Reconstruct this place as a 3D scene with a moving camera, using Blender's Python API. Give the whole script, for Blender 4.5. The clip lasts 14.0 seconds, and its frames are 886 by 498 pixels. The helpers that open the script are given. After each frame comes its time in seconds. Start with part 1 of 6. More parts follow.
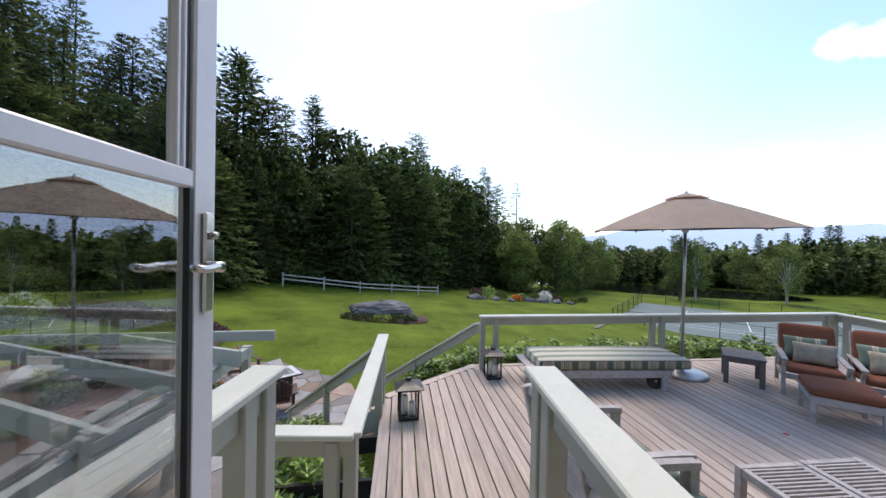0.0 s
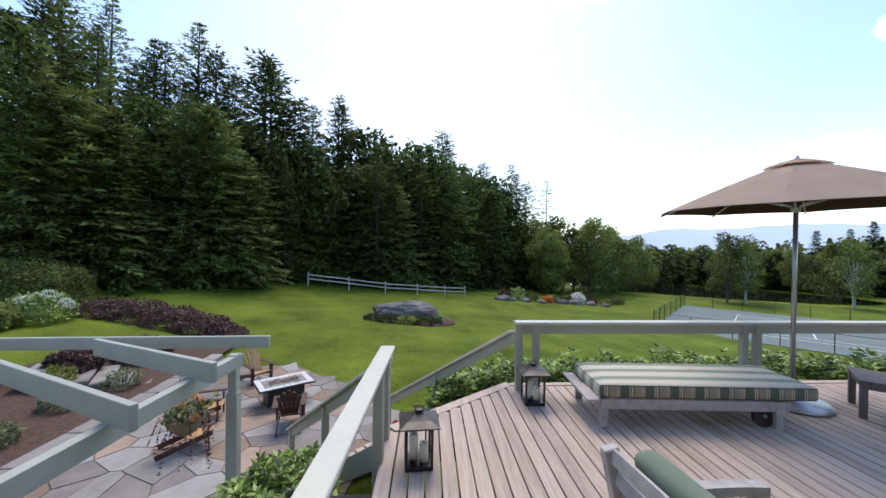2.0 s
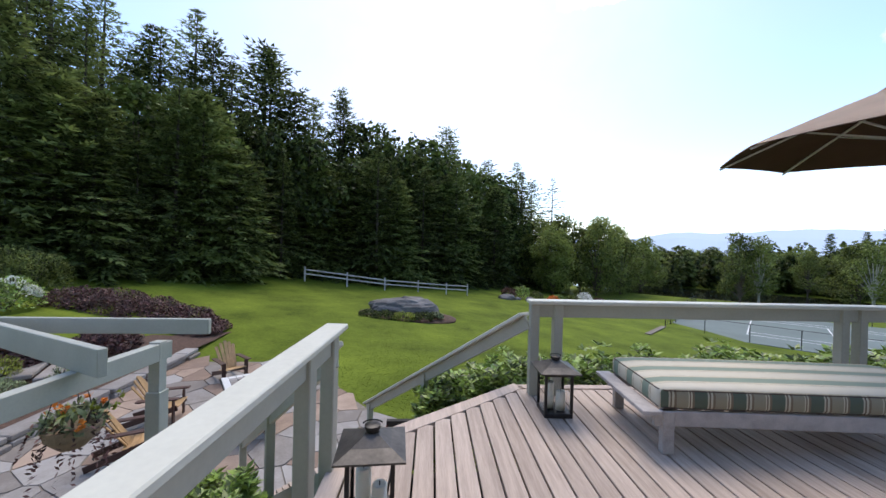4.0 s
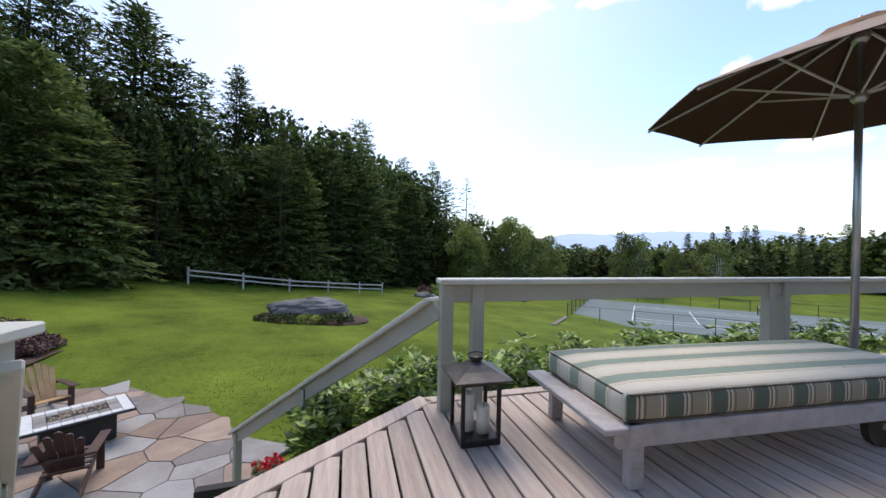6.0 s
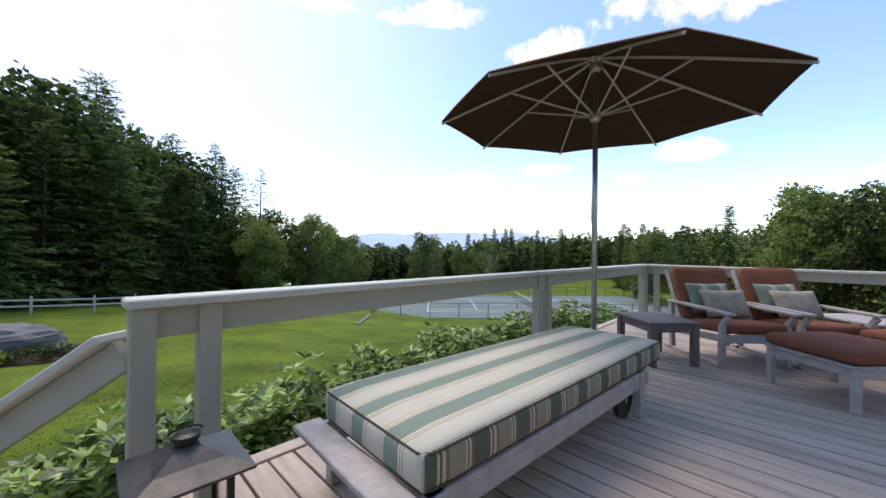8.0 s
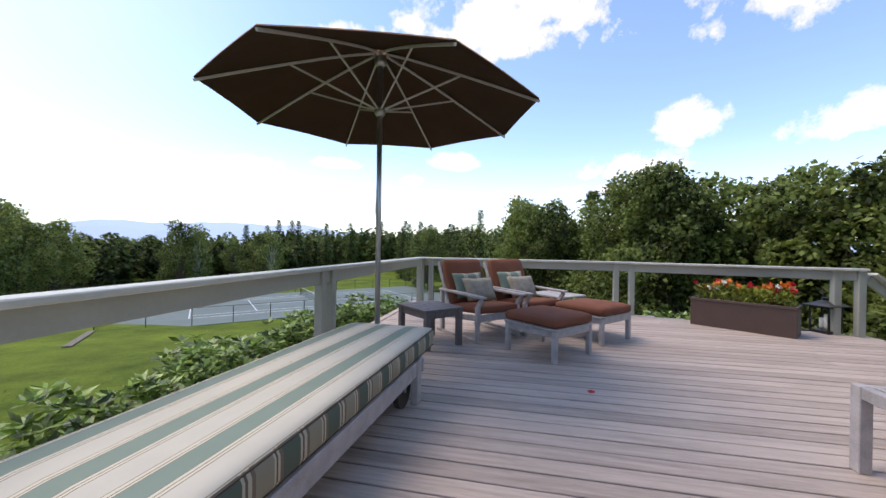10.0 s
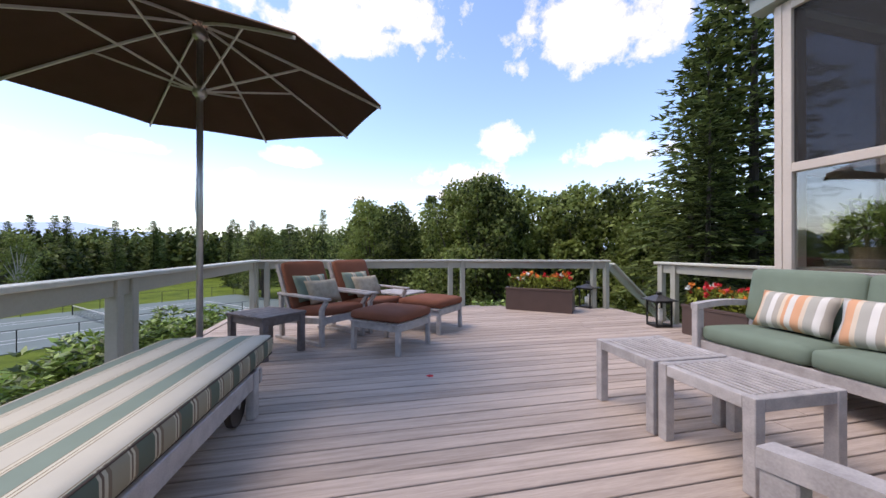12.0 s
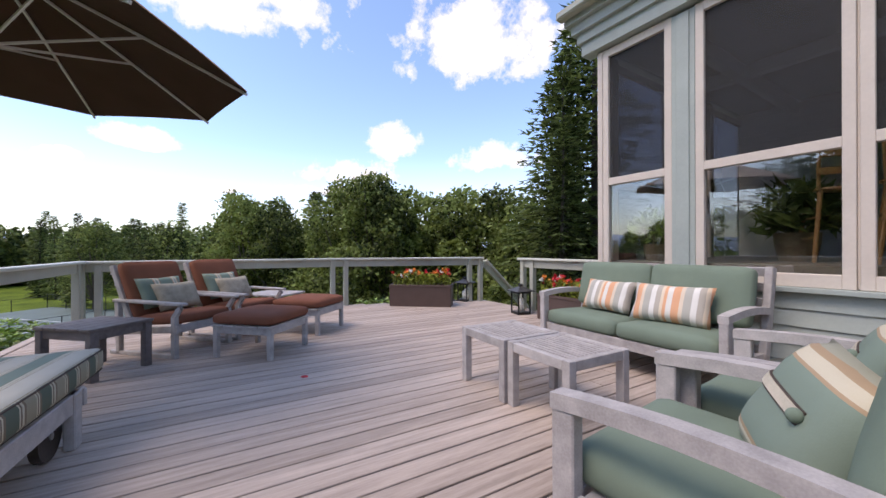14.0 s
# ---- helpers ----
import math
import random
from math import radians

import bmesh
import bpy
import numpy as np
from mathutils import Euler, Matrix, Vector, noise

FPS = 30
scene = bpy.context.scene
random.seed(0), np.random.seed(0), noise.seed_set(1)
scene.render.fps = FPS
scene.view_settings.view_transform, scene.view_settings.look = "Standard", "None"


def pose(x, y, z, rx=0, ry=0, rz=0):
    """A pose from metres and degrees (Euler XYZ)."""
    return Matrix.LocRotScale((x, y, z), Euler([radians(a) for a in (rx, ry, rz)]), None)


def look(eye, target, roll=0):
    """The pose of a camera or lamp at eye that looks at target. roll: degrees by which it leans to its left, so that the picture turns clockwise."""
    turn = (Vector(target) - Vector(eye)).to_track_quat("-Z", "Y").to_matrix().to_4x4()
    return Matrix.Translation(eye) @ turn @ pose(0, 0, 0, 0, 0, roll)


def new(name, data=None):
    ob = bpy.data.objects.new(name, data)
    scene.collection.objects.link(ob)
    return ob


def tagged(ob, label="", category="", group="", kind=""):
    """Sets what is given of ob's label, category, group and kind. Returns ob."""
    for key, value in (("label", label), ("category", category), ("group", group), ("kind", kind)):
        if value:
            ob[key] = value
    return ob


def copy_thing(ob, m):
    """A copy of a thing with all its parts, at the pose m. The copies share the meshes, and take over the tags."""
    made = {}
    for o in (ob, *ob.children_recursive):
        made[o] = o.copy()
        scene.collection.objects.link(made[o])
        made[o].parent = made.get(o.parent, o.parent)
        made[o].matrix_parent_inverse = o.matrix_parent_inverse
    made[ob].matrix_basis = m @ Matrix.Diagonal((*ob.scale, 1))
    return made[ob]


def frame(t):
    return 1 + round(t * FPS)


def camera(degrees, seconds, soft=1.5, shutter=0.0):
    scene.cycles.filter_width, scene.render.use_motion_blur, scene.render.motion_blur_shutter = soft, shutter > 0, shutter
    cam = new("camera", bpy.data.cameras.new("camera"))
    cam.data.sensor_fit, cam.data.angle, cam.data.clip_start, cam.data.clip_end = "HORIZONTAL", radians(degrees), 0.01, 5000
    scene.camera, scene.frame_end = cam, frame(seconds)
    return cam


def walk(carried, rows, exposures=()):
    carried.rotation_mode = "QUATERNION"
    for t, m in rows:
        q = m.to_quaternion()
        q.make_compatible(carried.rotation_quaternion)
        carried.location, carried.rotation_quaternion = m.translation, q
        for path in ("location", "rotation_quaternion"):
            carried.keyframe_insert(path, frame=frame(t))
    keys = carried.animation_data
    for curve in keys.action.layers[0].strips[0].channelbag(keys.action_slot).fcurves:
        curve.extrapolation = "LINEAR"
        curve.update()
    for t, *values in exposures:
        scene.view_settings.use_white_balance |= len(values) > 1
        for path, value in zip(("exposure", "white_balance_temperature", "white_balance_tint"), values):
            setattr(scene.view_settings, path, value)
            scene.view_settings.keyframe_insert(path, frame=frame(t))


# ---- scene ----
cam = camera(102.1, 14.0)
PATH = [
    (0, (-1.581, -6.131, 2.152), (-1.272, -4.156, 2.132), 1.1),
    (0.5, (-1.552, -5.836, 2.137), (-1.338, -3.847, 2.115), 1.1),
    (1, (-1.507, -5.537, 2.132), (-1.344, -3.543, 2.114), 0.9),
    (1.5, (-1.437, -5.215, 2.029), (-1.28, -3.222, 2.001), 0.9),
    (2, (-1.343, -4.867, 1.958), (-1.185, -2.873, 1.941), 0.8),
    (2.2, (-1.311, -4.721, 1.953), (-1.158, -2.727, 1.925), 0.7),
    (4.3, (-1.06, -3.392, 1.386), (-0.921, -1.397, 1.377), 1.6),
    (4.5, (-1.064, -3.284, 1.364), (-0.894, -1.291, 1.355), 1.2),
    (5, (-0.969, -3.0, 1.246), (-0.735, -1.014, 1.242), 1.1),
    (5.5, (-0.809, -2.731, 1.186), (-0.421, -0.769, 1.186), 1.3),
    (6, (-0.687, -2.506, 1.151), (-0.098, -0.595, 1.151), 1.2),
    (6.5, (-0.551, -2.308, 1.134), (0.266, -0.482, 1.138), 1.0),
    (7, (-0.362, -2.168, 1.123), (0.693, -0.469, 1.131), 0.8),
    (7.5, (-0.25, -2.068, 1.135), (1.017, -0.52, 1.139), 0.7),
    (8, (-0.153, -1.957, 1.143), (1.322, -0.606, 1.155), 0.6),
    (8.5, (0.018, -1.915, 1.12), (1.675, -0.795, 1.135), 0.3),
    (9, (0.075, -1.916, 1.136), (1.874, -1.04, 1.151), 0.2),
    (11.3, (0.04, -1.889, 1.149), (2.022, -2.156, 1.145), 0.4),
    (11.5, (0.006, -1.901, 1.148), (1.978, -2.235, 1.152), -0.0),
    (12, (-0.028, -1.906, 1.136), (1.906, -2.414, 1.139), 0.0),
    (12.5, (-0.066, -1.92, 1.126), (1.821, -2.584, 1.131), -0.0),
    (13, (-0.103, -1.934, 1.129), (1.727, -2.741, 1.131), -0.1),
    (13.5, (-0.142, -1.954, 1.115), (1.624, -2.893, 1.119), -0.2),
    (14, (-0.177, -1.97, 1.115), (1.515, -3.036, 1.113), -0.2),
]
walk(cam, [(t, look(eye, target, roll)) for t, eye, target, roll in PATH], [(0.0, 0.39, 6900, 14.0), (2.2, 0.37, 6900, 14.0), (5.0, 0.35, 6900, 14.0), (9.0, 0.30, 6900, 15.0), (11.5, 0.40, 6950, 19.0), (14.0, 0.37, 6950, 20.0)])

# ---- light: hazy bright sun ahead of the house, broken cumulus ----
SUN_AZ, SUN_EL = 4.0, 60.0      # degrees clockwise from +y, above the horizon
world = bpy.data.worlds.new("sky")
scene.world = world
world.use_nodes = True


def build_sky():
    nt = world.node_tree
    nt.nodes.clear()
    n, lk = nt.nodes.new, nt.links.new

    def m(op, a, b=None, c=None, clamp=False):
        nd = n("ShaderNodeMath")
        nd.operation, nd.use_clamp = op, clamp
        for i, v in enumerate((a, b, c)):
            if v is None:
                continue
            if isinstance(v, (int, float)):
                nd.inputs[i].default_value = v
            else:
                lk(v, nd.inputs[i])
        return nd.outputs[0]

    out, bg = n("ShaderNodeOutputWorld"), n("ShaderNodeBackground")
    sky = n("ShaderNodeTexSky")
    sky.sky_type, sky.sun_disc = "NISHITA", False
    sky.sun_elevation, sky.sun_rotation = radians(SUN_EL), radians(SUN_AZ)
    sky.altitude, sky.air_density, sky.dust_density, sky.ozone_density = 300, 1.0, 0.5, 1.5
    co = n("ShaderNodeTexCoord").outputs["Generated"]
    sp = n("ShaderNodeSeparateXYZ")
    lk(co, sp.inputs[0])
    x, y, z = sp.outputs
    az = m("MULTIPLY", m("ARCTAN2", x, y), 57.2958)
    el = m("MULTIPLY", m("ARCSINE", z), 57.2958)
    noi = n("ShaderNodeTexNoise")
    noi.inputs["Scale"].default_value, noi.inputs["Detail"].default_value = 11.0, 10.0
    noi.inputs["Roughness"].default_value = 0.62
    lk(co, noi.inputs["Vector"])
    wob = m("MULTIPLY_ADD", noi.outputs[0], 5.5, -2.9)
    cloud = None
    for a0, e0, w, h in CLOUDS:
        dx = m("DIVIDE", m("SUBTRACT", az, a0), w)
        dy = m("DIVIDE", m("SUBTRACT", el, e0), h)
        dy = m("MULTIPLY", dy, m("MULTIPLY_ADD", m("LESS_THAN", dy, 0.0), 0.5, 1.0))
        r = m("SUBTRACT", 1.0, m("ADD", m("MULTIPLY", dx, dx), m("MULTIPLY", dy, dy)))
        v = m("MULTIPLY", m("ADD", r, m("MULTIPLY", wob, 0.8)), 1.6, None, True)
        cloud = v if cloud is None else m("MAXIMUM", cloud, v)
    # thin veil of haze round the sun
    ca, ce = math.sin(radians(SUN_AZ)), math.cos(radians(SUN_AZ))
    vx, vy, vz = ca * math.cos(radians(30)), ce * math.cos(radians(30)), math.sin(radians(30))
    dot = m("ADD", m("ADD", m("MULTIPLY", x, vx), m("MULTIPLY", y, vy)), m("MULTIPLY", z, vz))
    veil = m("MULTIPLY", m("SUBTRACT", dot, 0.69), 2.2, None, True)
    veil = m("MULTIPLY", m("POWER", veil, 1.6), m("MULTIPLY_ADD", noi.outputs[0], 0.5, 0.72), None, True)
    low = m("SUBTRACT", 1.0, m("MULTIPLY", m("ABSOLUTE", el), 0.07), None, True)
    low = m("MULTIPLY", low, 0.55)
    amount = m("MAXIMUM", m("MAXIMUM", cloud, veil), low, None, True)
    mix = n("ShaderNodeMix")
    mix.data_type = "RGBA"
    lk(amount, mix.inputs[0])
    gain = n("ShaderNodeMix")
    gain.data_type, gain.blend_type = "RGBA", "MULTIPLY"
    gain.inputs[0].default_value = 1.0
    lk(sky.outputs[0], gain.inputs[6])
    gain.inputs[7].default_value = SKY_TINT
    lk(gain.outputs[2], mix.inputs[6])
    mix.inputs[7].default_value = CLOUD_WHITE
    lk(mix.outputs[2], bg.inputs[0])
    bg.inputs[1].default_value = SKY_STRENGTH
    lk(bg.outputs[0], out.inputs[0])


SKY_STRENGTH, SKY_TINT, CLOUD_WHITE = 0.15, (1.5, 1.6, 1.68, 1), (6.4, 6.4, 6.5, 1)
CLOUDS = [(92, 31, 19, 6.0), (127, 29, 13, 7.0), (82, 13.3, 4.2, 1.8), (107, 11.4, 9.5, 2.9), (114, 16, 5.0, 3.8), (131, 13.7, 8, 3.0), (75, 10.4, 1.8, 0.9), (91, 8.2, 4, 0.9),
          (104, 8.4, 7, 1.6), (50, 11.2, 8, 1.3), (64, 12.3, 4.2, 1.1), (62, 8.0, 5, 1.4), (46, 33, 9, 2.2), (58, 21, 3.4, 2.8), (63, 28.4, 5.5, 3), (25, 33, 8, 2), (15, 17, 5, 2.7),
          (150, 30, 10, 6), (190, 30, 20, 9), (240, 25, 25, 8), (300, 28, 18, 8)]
build_sky()
sun = new("sun", bpy.data.lights.new("sun", "SUN"))
sun.data.energy, sun.data.angle, sun.data.color = 2.1, radians(34.0), (1.0, 0.92, 0.81)
sa, se = radians(SUN_AZ), radians(SUN_EL)
sun.matrix_world = look((0, 0, 30), (-30 * math.sin(sa) * math.cos(se), -30 * math.cos(sa) * math.cos(se), 30 - 30 * math.sin(se)))

# ---- materials ----


def mat(name, color, rough=0.6, metal=0.0, var=0.12, scale=6.0, stretch=(1, 1, 1), fine=60.0, bump=0.15, rnd=0.0, island=0.0, spec=0.5, tint=None, translucent=0.0):
    """A painted, wooden, stone or leafy surface: base colour with stains and grain at two scales, and fine relief."""
    mt = bpy.data.materials.new(name)
    mt.use_nodes = True
    nt = mt.node_tree
    b = nt.nodes["Principled BSDF"]
    n, lk = nt.nodes.new, nt.links.new
    co = n("ShaderNodeTexCoord")
    mp = n("ShaderNodeMapping")
    mp.inputs["Scale"].default_value = stretch
    lk(co.outputs["Object"], mp.inputs[0])
    info = n("ShaderNodeObjectInfo")
    off = n("ShaderNodeVectorMath")
    off.operation = "MULTIPLY_ADD"
    lk(info.outputs["Random"], off.inputs[0])
    off.inputs[1].default_value = (37, 91, 53)
    lk(mp.outputs[0], off.inputs[2])
    n1, n2 = n("ShaderNodeTexNoise"), n("ShaderNodeTexNoise")
    n1.inputs["Scale"].default_value, n1.inputs["Detail"].default_value = scale, 4
    n2.inputs["Scale"].default_value, n2.inputs["Detail"].default_value = fine, 3
    lk(off.outputs[0], n1.inputs[0]), lk(off.outputs[0], n2.inputs[0])
    add = n("ShaderNodeMath")
    add.operation = "MULTIPLY_ADD"
    lk(n1.outputs[0], add.inputs[0])
    add.inputs[1].default_value = 0.65
    sc = n("ShaderNodeMath")
    sc.operation = "MULTIPLY"
    lk(n2.outputs[0], sc.inputs[0])
    sc.inputs[1].default_value = 0.35
    lk(sc.outputs[0], add.inputs[2])
    last = add.outputs[0]
    for src, k in ((info.outputs["Random"], rnd), (n("ShaderNodeNewGeometry").outputs["Random Per Island"], island)):
        if k:
            e = n("ShaderNodeMath")
            e.operation = "MULTIPLY_ADD"
            lk(src, e.inputs[0])
            e.inputs[1].default_value = k
            sh = n("ShaderNodeMath")
            sh.operation = "SUBTRACT"
            lk(last, sh.inputs[0])
            sh.inputs[1].default_value = k / 2
            lk(sh.outputs[0], e.inputs[2])
            last = e.outputs[0]
    ramp = n("ShaderNodeValToRGB")
    c = Vector(color)
    t = Vector(tint) if tint else c
    lo, hi = c * (1 - 2.2 * var), t * (1 + 2.2 * var)
    ramp.color_ramp.elements[0].position, ramp.color_ramp.elements[1].position = 0.28, 0.74
    ramp.color_ramp.elements[0].color, ramp.color_ramp.elements[1].color = (*[max(0, v) for v in lo], 1), (*[min(1, v) for v in hi], 1)
    lk(last, ramp.inputs[0])
    lk(ramp.outputs[0], b.inputs["Base Color"])
    b.inputs["Roughness"].default_value, b.inputs["Metallic"].default_value = rough, metal
    b.inputs["Specular IOR Level"].default_value = spec
    if bump:
        bm_ = n("ShaderNodeBump")
        bm_.inputs["Strength"].default_value, bm_.inputs["Distance"].default_value = bump, 0.01
        lk(add.outputs[0], bm_.inputs["Height"])
        lk(bm_.outputs[0], b.inputs["Normal"])
    if translucent:
        tr, mx = n("ShaderNodeBsdfTranslucent"), n("ShaderNodeMixShader")
        lk(ramp.outputs[0], tr.inputs[0])
        mx.inputs[0].default_value = translucent
        lk(b.outputs[0], mx.inputs[1]), lk(tr.outputs[0], mx.inputs[2])
        lk(mx.outputs[0], nt.nodes["Material Output"].inputs[0])
    return mt


def stripes(name, bands, axis, period, rough=0.85):
    """Woven awning stripes along one axis of the object: bands of (end of band 0..1, colour)."""
    mt = mat(name, (0.5, 0.5, 0.5), rough, var=0.05, scale=8, fine=220, bump=0.12)
    nt = mt.node_tree
    n, lk = nt.nodes.new, nt.links.new
    co, sp = n("ShaderNodeTexCoord"), n("ShaderNodeSeparateXYZ")
    lk(co.outputs["Object"], sp.inputs[0])
    d, f = n("ShaderNodeMath"), n("ShaderNodeMath")
    d.operation, f.operation = "DIVIDE", "FRACT"
    lk(sp.outputs[axis], d.inputs[0])
    d.inputs[1].default_value = period
    lk(d.outputs[0], f.inputs[0])
    r = n("ShaderNodeValToRGB")
    r.color_ramp.interpolation = "CONSTANT"
    start = 0.0
    for i, (end, col) in enumerate(bands):
        e = r.color_ramp.elements[0] if i == 0 else r.color_ramp.elements.new(start)
        e.position, e.color = start, (*col, 1)
        start = end
    while len(r.color_ramp.elements) > len(bands):
        r.color_ramp.elements.remove(r.color_ramp.elements[-1])
    lk(f.outputs[0], r.inputs[0])
    mx = n("ShaderNodeMix")
    mx.data_type, mx.blend_type = "RGBA", "MULTIPLY"
    mx.inputs[0].default_value = 1
    b = nt.nodes["Principled BSDF"]
    old = b.inputs["Base Color"].links[0].from_socket
    up = n("ShaderNodeMix")
    up.data_type, up.blend_type = "RGBA", "ADD"
    up.inputs[0].default_value = 1
    lk(old, up.inputs[6])
    up.inputs[7].default_value = (0.5, 0.5, 0.5, 1)
    lk(r.outputs[0], mx.inputs[6]), lk(up.outputs[2], mx.inputs[7])
    lk(mx.outputs[2], b.inputs["Base Color"])
    return mt


def glass(name, rough=0.0, tint=(0.9, 0.93, 0.92), clear=0.9, gloss=0.1):
    """A thin pane: clear, with a mirror reflection that grows towards grazing."""
    mt = bpy.data.materials.new(name)
    mt.use_nodes = True
    nt = mt.node_tree
    nt.nodes.clear()
    n, lk = nt.nodes.new, nt.links.new
    o, mx, tr, gl, fr = n("ShaderNodeOutputMaterial"), n("ShaderNodeMixShader"), n("ShaderNodeBsdfTransparent"), n("ShaderNodeBsdfGlossy"), n("ShaderNodeLayerWeight")
    tr.inputs[0].default_value = (*[v * clear for v in tint], 1)
    gl.inputs["Roughness"].default_value = rough
    fr.inputs[0].default_value = 0.5
    pw = n("ShaderNodeMath")
    pw.operation = "POWER"
    lk(fr.outputs["Facing"], pw.inputs[0])
    pw.inputs[1].default_value = 4.0
    a = n("ShaderNodeMath")
    a.operation, a.use_clamp = "MULTIPLY_ADD", True
    lk(pw.outputs[0], a.inputs[0])
    a.inputs[1].default_value = 0.7 if gloss >= 0 else 0.1
    a.inputs[2].default_value = max(gloss, 0.0)
    lk(a.outputs[0], mx.inputs[0]), lk(tr.outputs[0], mx.inputs[1]), lk(gl.outputs[0], mx.inputs[2])
    lk(mx.outputs[0], o.inputs[0])
    return mt


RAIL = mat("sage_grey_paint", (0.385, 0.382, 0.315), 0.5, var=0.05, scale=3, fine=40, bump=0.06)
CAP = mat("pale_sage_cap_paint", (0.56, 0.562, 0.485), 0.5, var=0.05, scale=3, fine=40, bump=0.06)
PERG = mat("pergola_paint", (0.40, 0.412, 0.36), 0.5, var=0.05, scale=3, fine=40, bump=0.06)
DECK = mat("weathered_deck_board", (0.402, 0.312, 0.253), 0.68, var=0.12, scale=5, stretch=(6, 0.35, 6), fine=34, bump=0.3, rnd=0.2, tint=(0.445, 0.358, 0.298))
# near black for the joists, so the board gaps carry painted shade
GAP_SHADE = mat("joist_gap_shade", (0.03, 0.028, 0.026), 0.9)
TEAK = mat("weathered_teak", (0.405, 0.372, 0.355), 0.68, var=0.13, scale=6, stretch=(2, 2, 2), fine=70, bump=0.2, rnd=0.15)
TEAKD = mat("dark_weathered_teak", (0.15, 0.125, 0.12), 0.62, var=0.16, scale=6, stretch=(1, 4, 4), fine=70, bump=0.2)
GREENC = mat("sage_green_canvas", (0.165, 0.212, 0.16), 0.9, var=0.05, scale=5, fine=300, bump=0.08, spec=0.2)
RUST = mat("rust_canvas", (0.215, 0.082, 0.048), 0.9, var=0.07, scale=5, fine=300, bump=0.08, spec=0.2)
PIPE = mat("dark_piping", (0.07, 0.05, 0.04), 0.9)
IRON = mat("black_lantern_iron", (0.035, 0.034, 0.034), 0.42, 0.6, var=0.3, scale=9, fine=50, bump=0.1)
LROOF = mat("worn_lantern_roof", (0.075, 0.068, 0.062), 0.42, 0.35, var=0.3, scale=9, fine=50, bump=0.1)
WAX = mat("ivory_wax", (0.82, 0.80, 0.70), 0.5, var=0.04, bump=0.03)
# canopy cloth seen from below: its shade put into a darker brown
CANOPY_UNDER = mat("shaded_canopy_cloth", (0.125, 0.078, 0.058), 0.9, var=0.05, scale=4, fine=250, bump=0.05, spec=0.15)
CANOPY = mat("tan_canopy_cloth", (0.70, 0.55, 0.435), 0.9, var=0.05, scale=4, fine=250, bump=0.05, spec=0.2, translucent=0.0)
ALU = mat("brushed_aluminium", (0.52, 0.52, 0.52), 0.35, 0.85, var=0.04, scale=4, fine=80, bump=0.03)
RIBM = mat("pale_painted_metal", (0.62, 0.61, 0.58), 0.45, 0.0, var=0.03, bump=0.02)
DOORM = mat("storm_door_aluminium", (0.76, 0.73, 0.73), 0.38, 0.1, var=0.03, scale=4, fine=60, bump=0.03)
NICKEL = mat("satin_nickel", (0.55, 0.53, 0.5), 0.25, 1.0, var=0.03, bump=0.02)
SIDING = mat("sage_siding_paint", (0.36, 0.40, 0.365), 0.55, var=0.05, scale=3, fine=40, bump=0.08)
TRIM = mat("beige_trim_paint", (0.62, 0.54, 0.46), 0.5, var=0.04, scale=3, fine=40, bump=0.05)
PALE = mat("pale_clapboard", (0.62, 0.62, 0.60), 0.6, var=0.04, bump=0.05)
INSIDE = mat("dark_porch_boards", (0.24, 0.20, 0.17), 0.6, var=0.1, stretch=(1, 5, 1), bump=0.1)
GLASS = glass("window_glass", gloss=0.16, tint=(0.92, 0.94, 0.93), clear=0.95)
DGLASS = glass("storm_glass", gloss=0.24, tint=(0.97, 0.98, 0.98), clear=0.92)
DSCREEN = glass("door_insect_screen", rough=0.5, tint=(0.88, 0.88, 0.89), clear=0.92, gloss=-0.03)
SCREEN = glass("insect_screen", rough=0.6, tint=(0.50, 0.50, 0.52), clear=0.9, gloss=0.03)
LGLASS = glass("lantern_glass", gloss=0.0, tint=(1, 1, 1), clear=0.98)
BROWN = mat("brown_resin", (0.085, 0.052, 0.042), 0.5, var=0.06, bump=0.05)
BARK = mat("grey_brown_bark", (0.12, 0.095, 0.075), 0.9, var=0.25, scale=3, stretch=(3, 3, 0.6), fine=20, bump=0.6)
DBARK = mat("dark_conifer_bark", (0.055, 0.045, 0.036), 0.9, var=0.25, scale=3, stretch=(3, 3, 0.6), fine=20, bump=0.6)
BIRCH = mat("white_birch_bark", (0.42, 0.40, 0.36), 0.8, var=0.2, scale=4, stretch=(1, 1, 5), fine=20, bump=0.2)
NEEDLE = mat("hemlock_needles", (0.078, 0.108, 0.034), 0.75, var=0.3, scale=0.5, fine=6, bump=0, rnd=0.35, island=0.5, spec=0.25, tint=(0.118, 0.155, 0.048), translucent=0.42)
# darker version of the broad leaves, forest shade put into the colour
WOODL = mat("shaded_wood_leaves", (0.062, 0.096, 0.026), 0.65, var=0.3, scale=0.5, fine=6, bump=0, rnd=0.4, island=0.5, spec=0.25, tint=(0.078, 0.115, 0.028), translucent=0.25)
LEAF = mat("broad_leaves", (0.082, 0.122, 0.031), 0.6, var=0.3, scale=0.5, fine=6, bump=0, rnd=0.45, island=0.42, spec=0.3, tint=(0.155, 0.19, 0.05), translucent=0.4)
RHODO = mat("rhododendron_leaves", (0.12, 0.19, 0.036), 0.42, var=0.28, scale=2, fine=20, bump=0, island=0.5, spec=0.5, tint=(0.23, 0.33, 0.07), translucent=0.2)
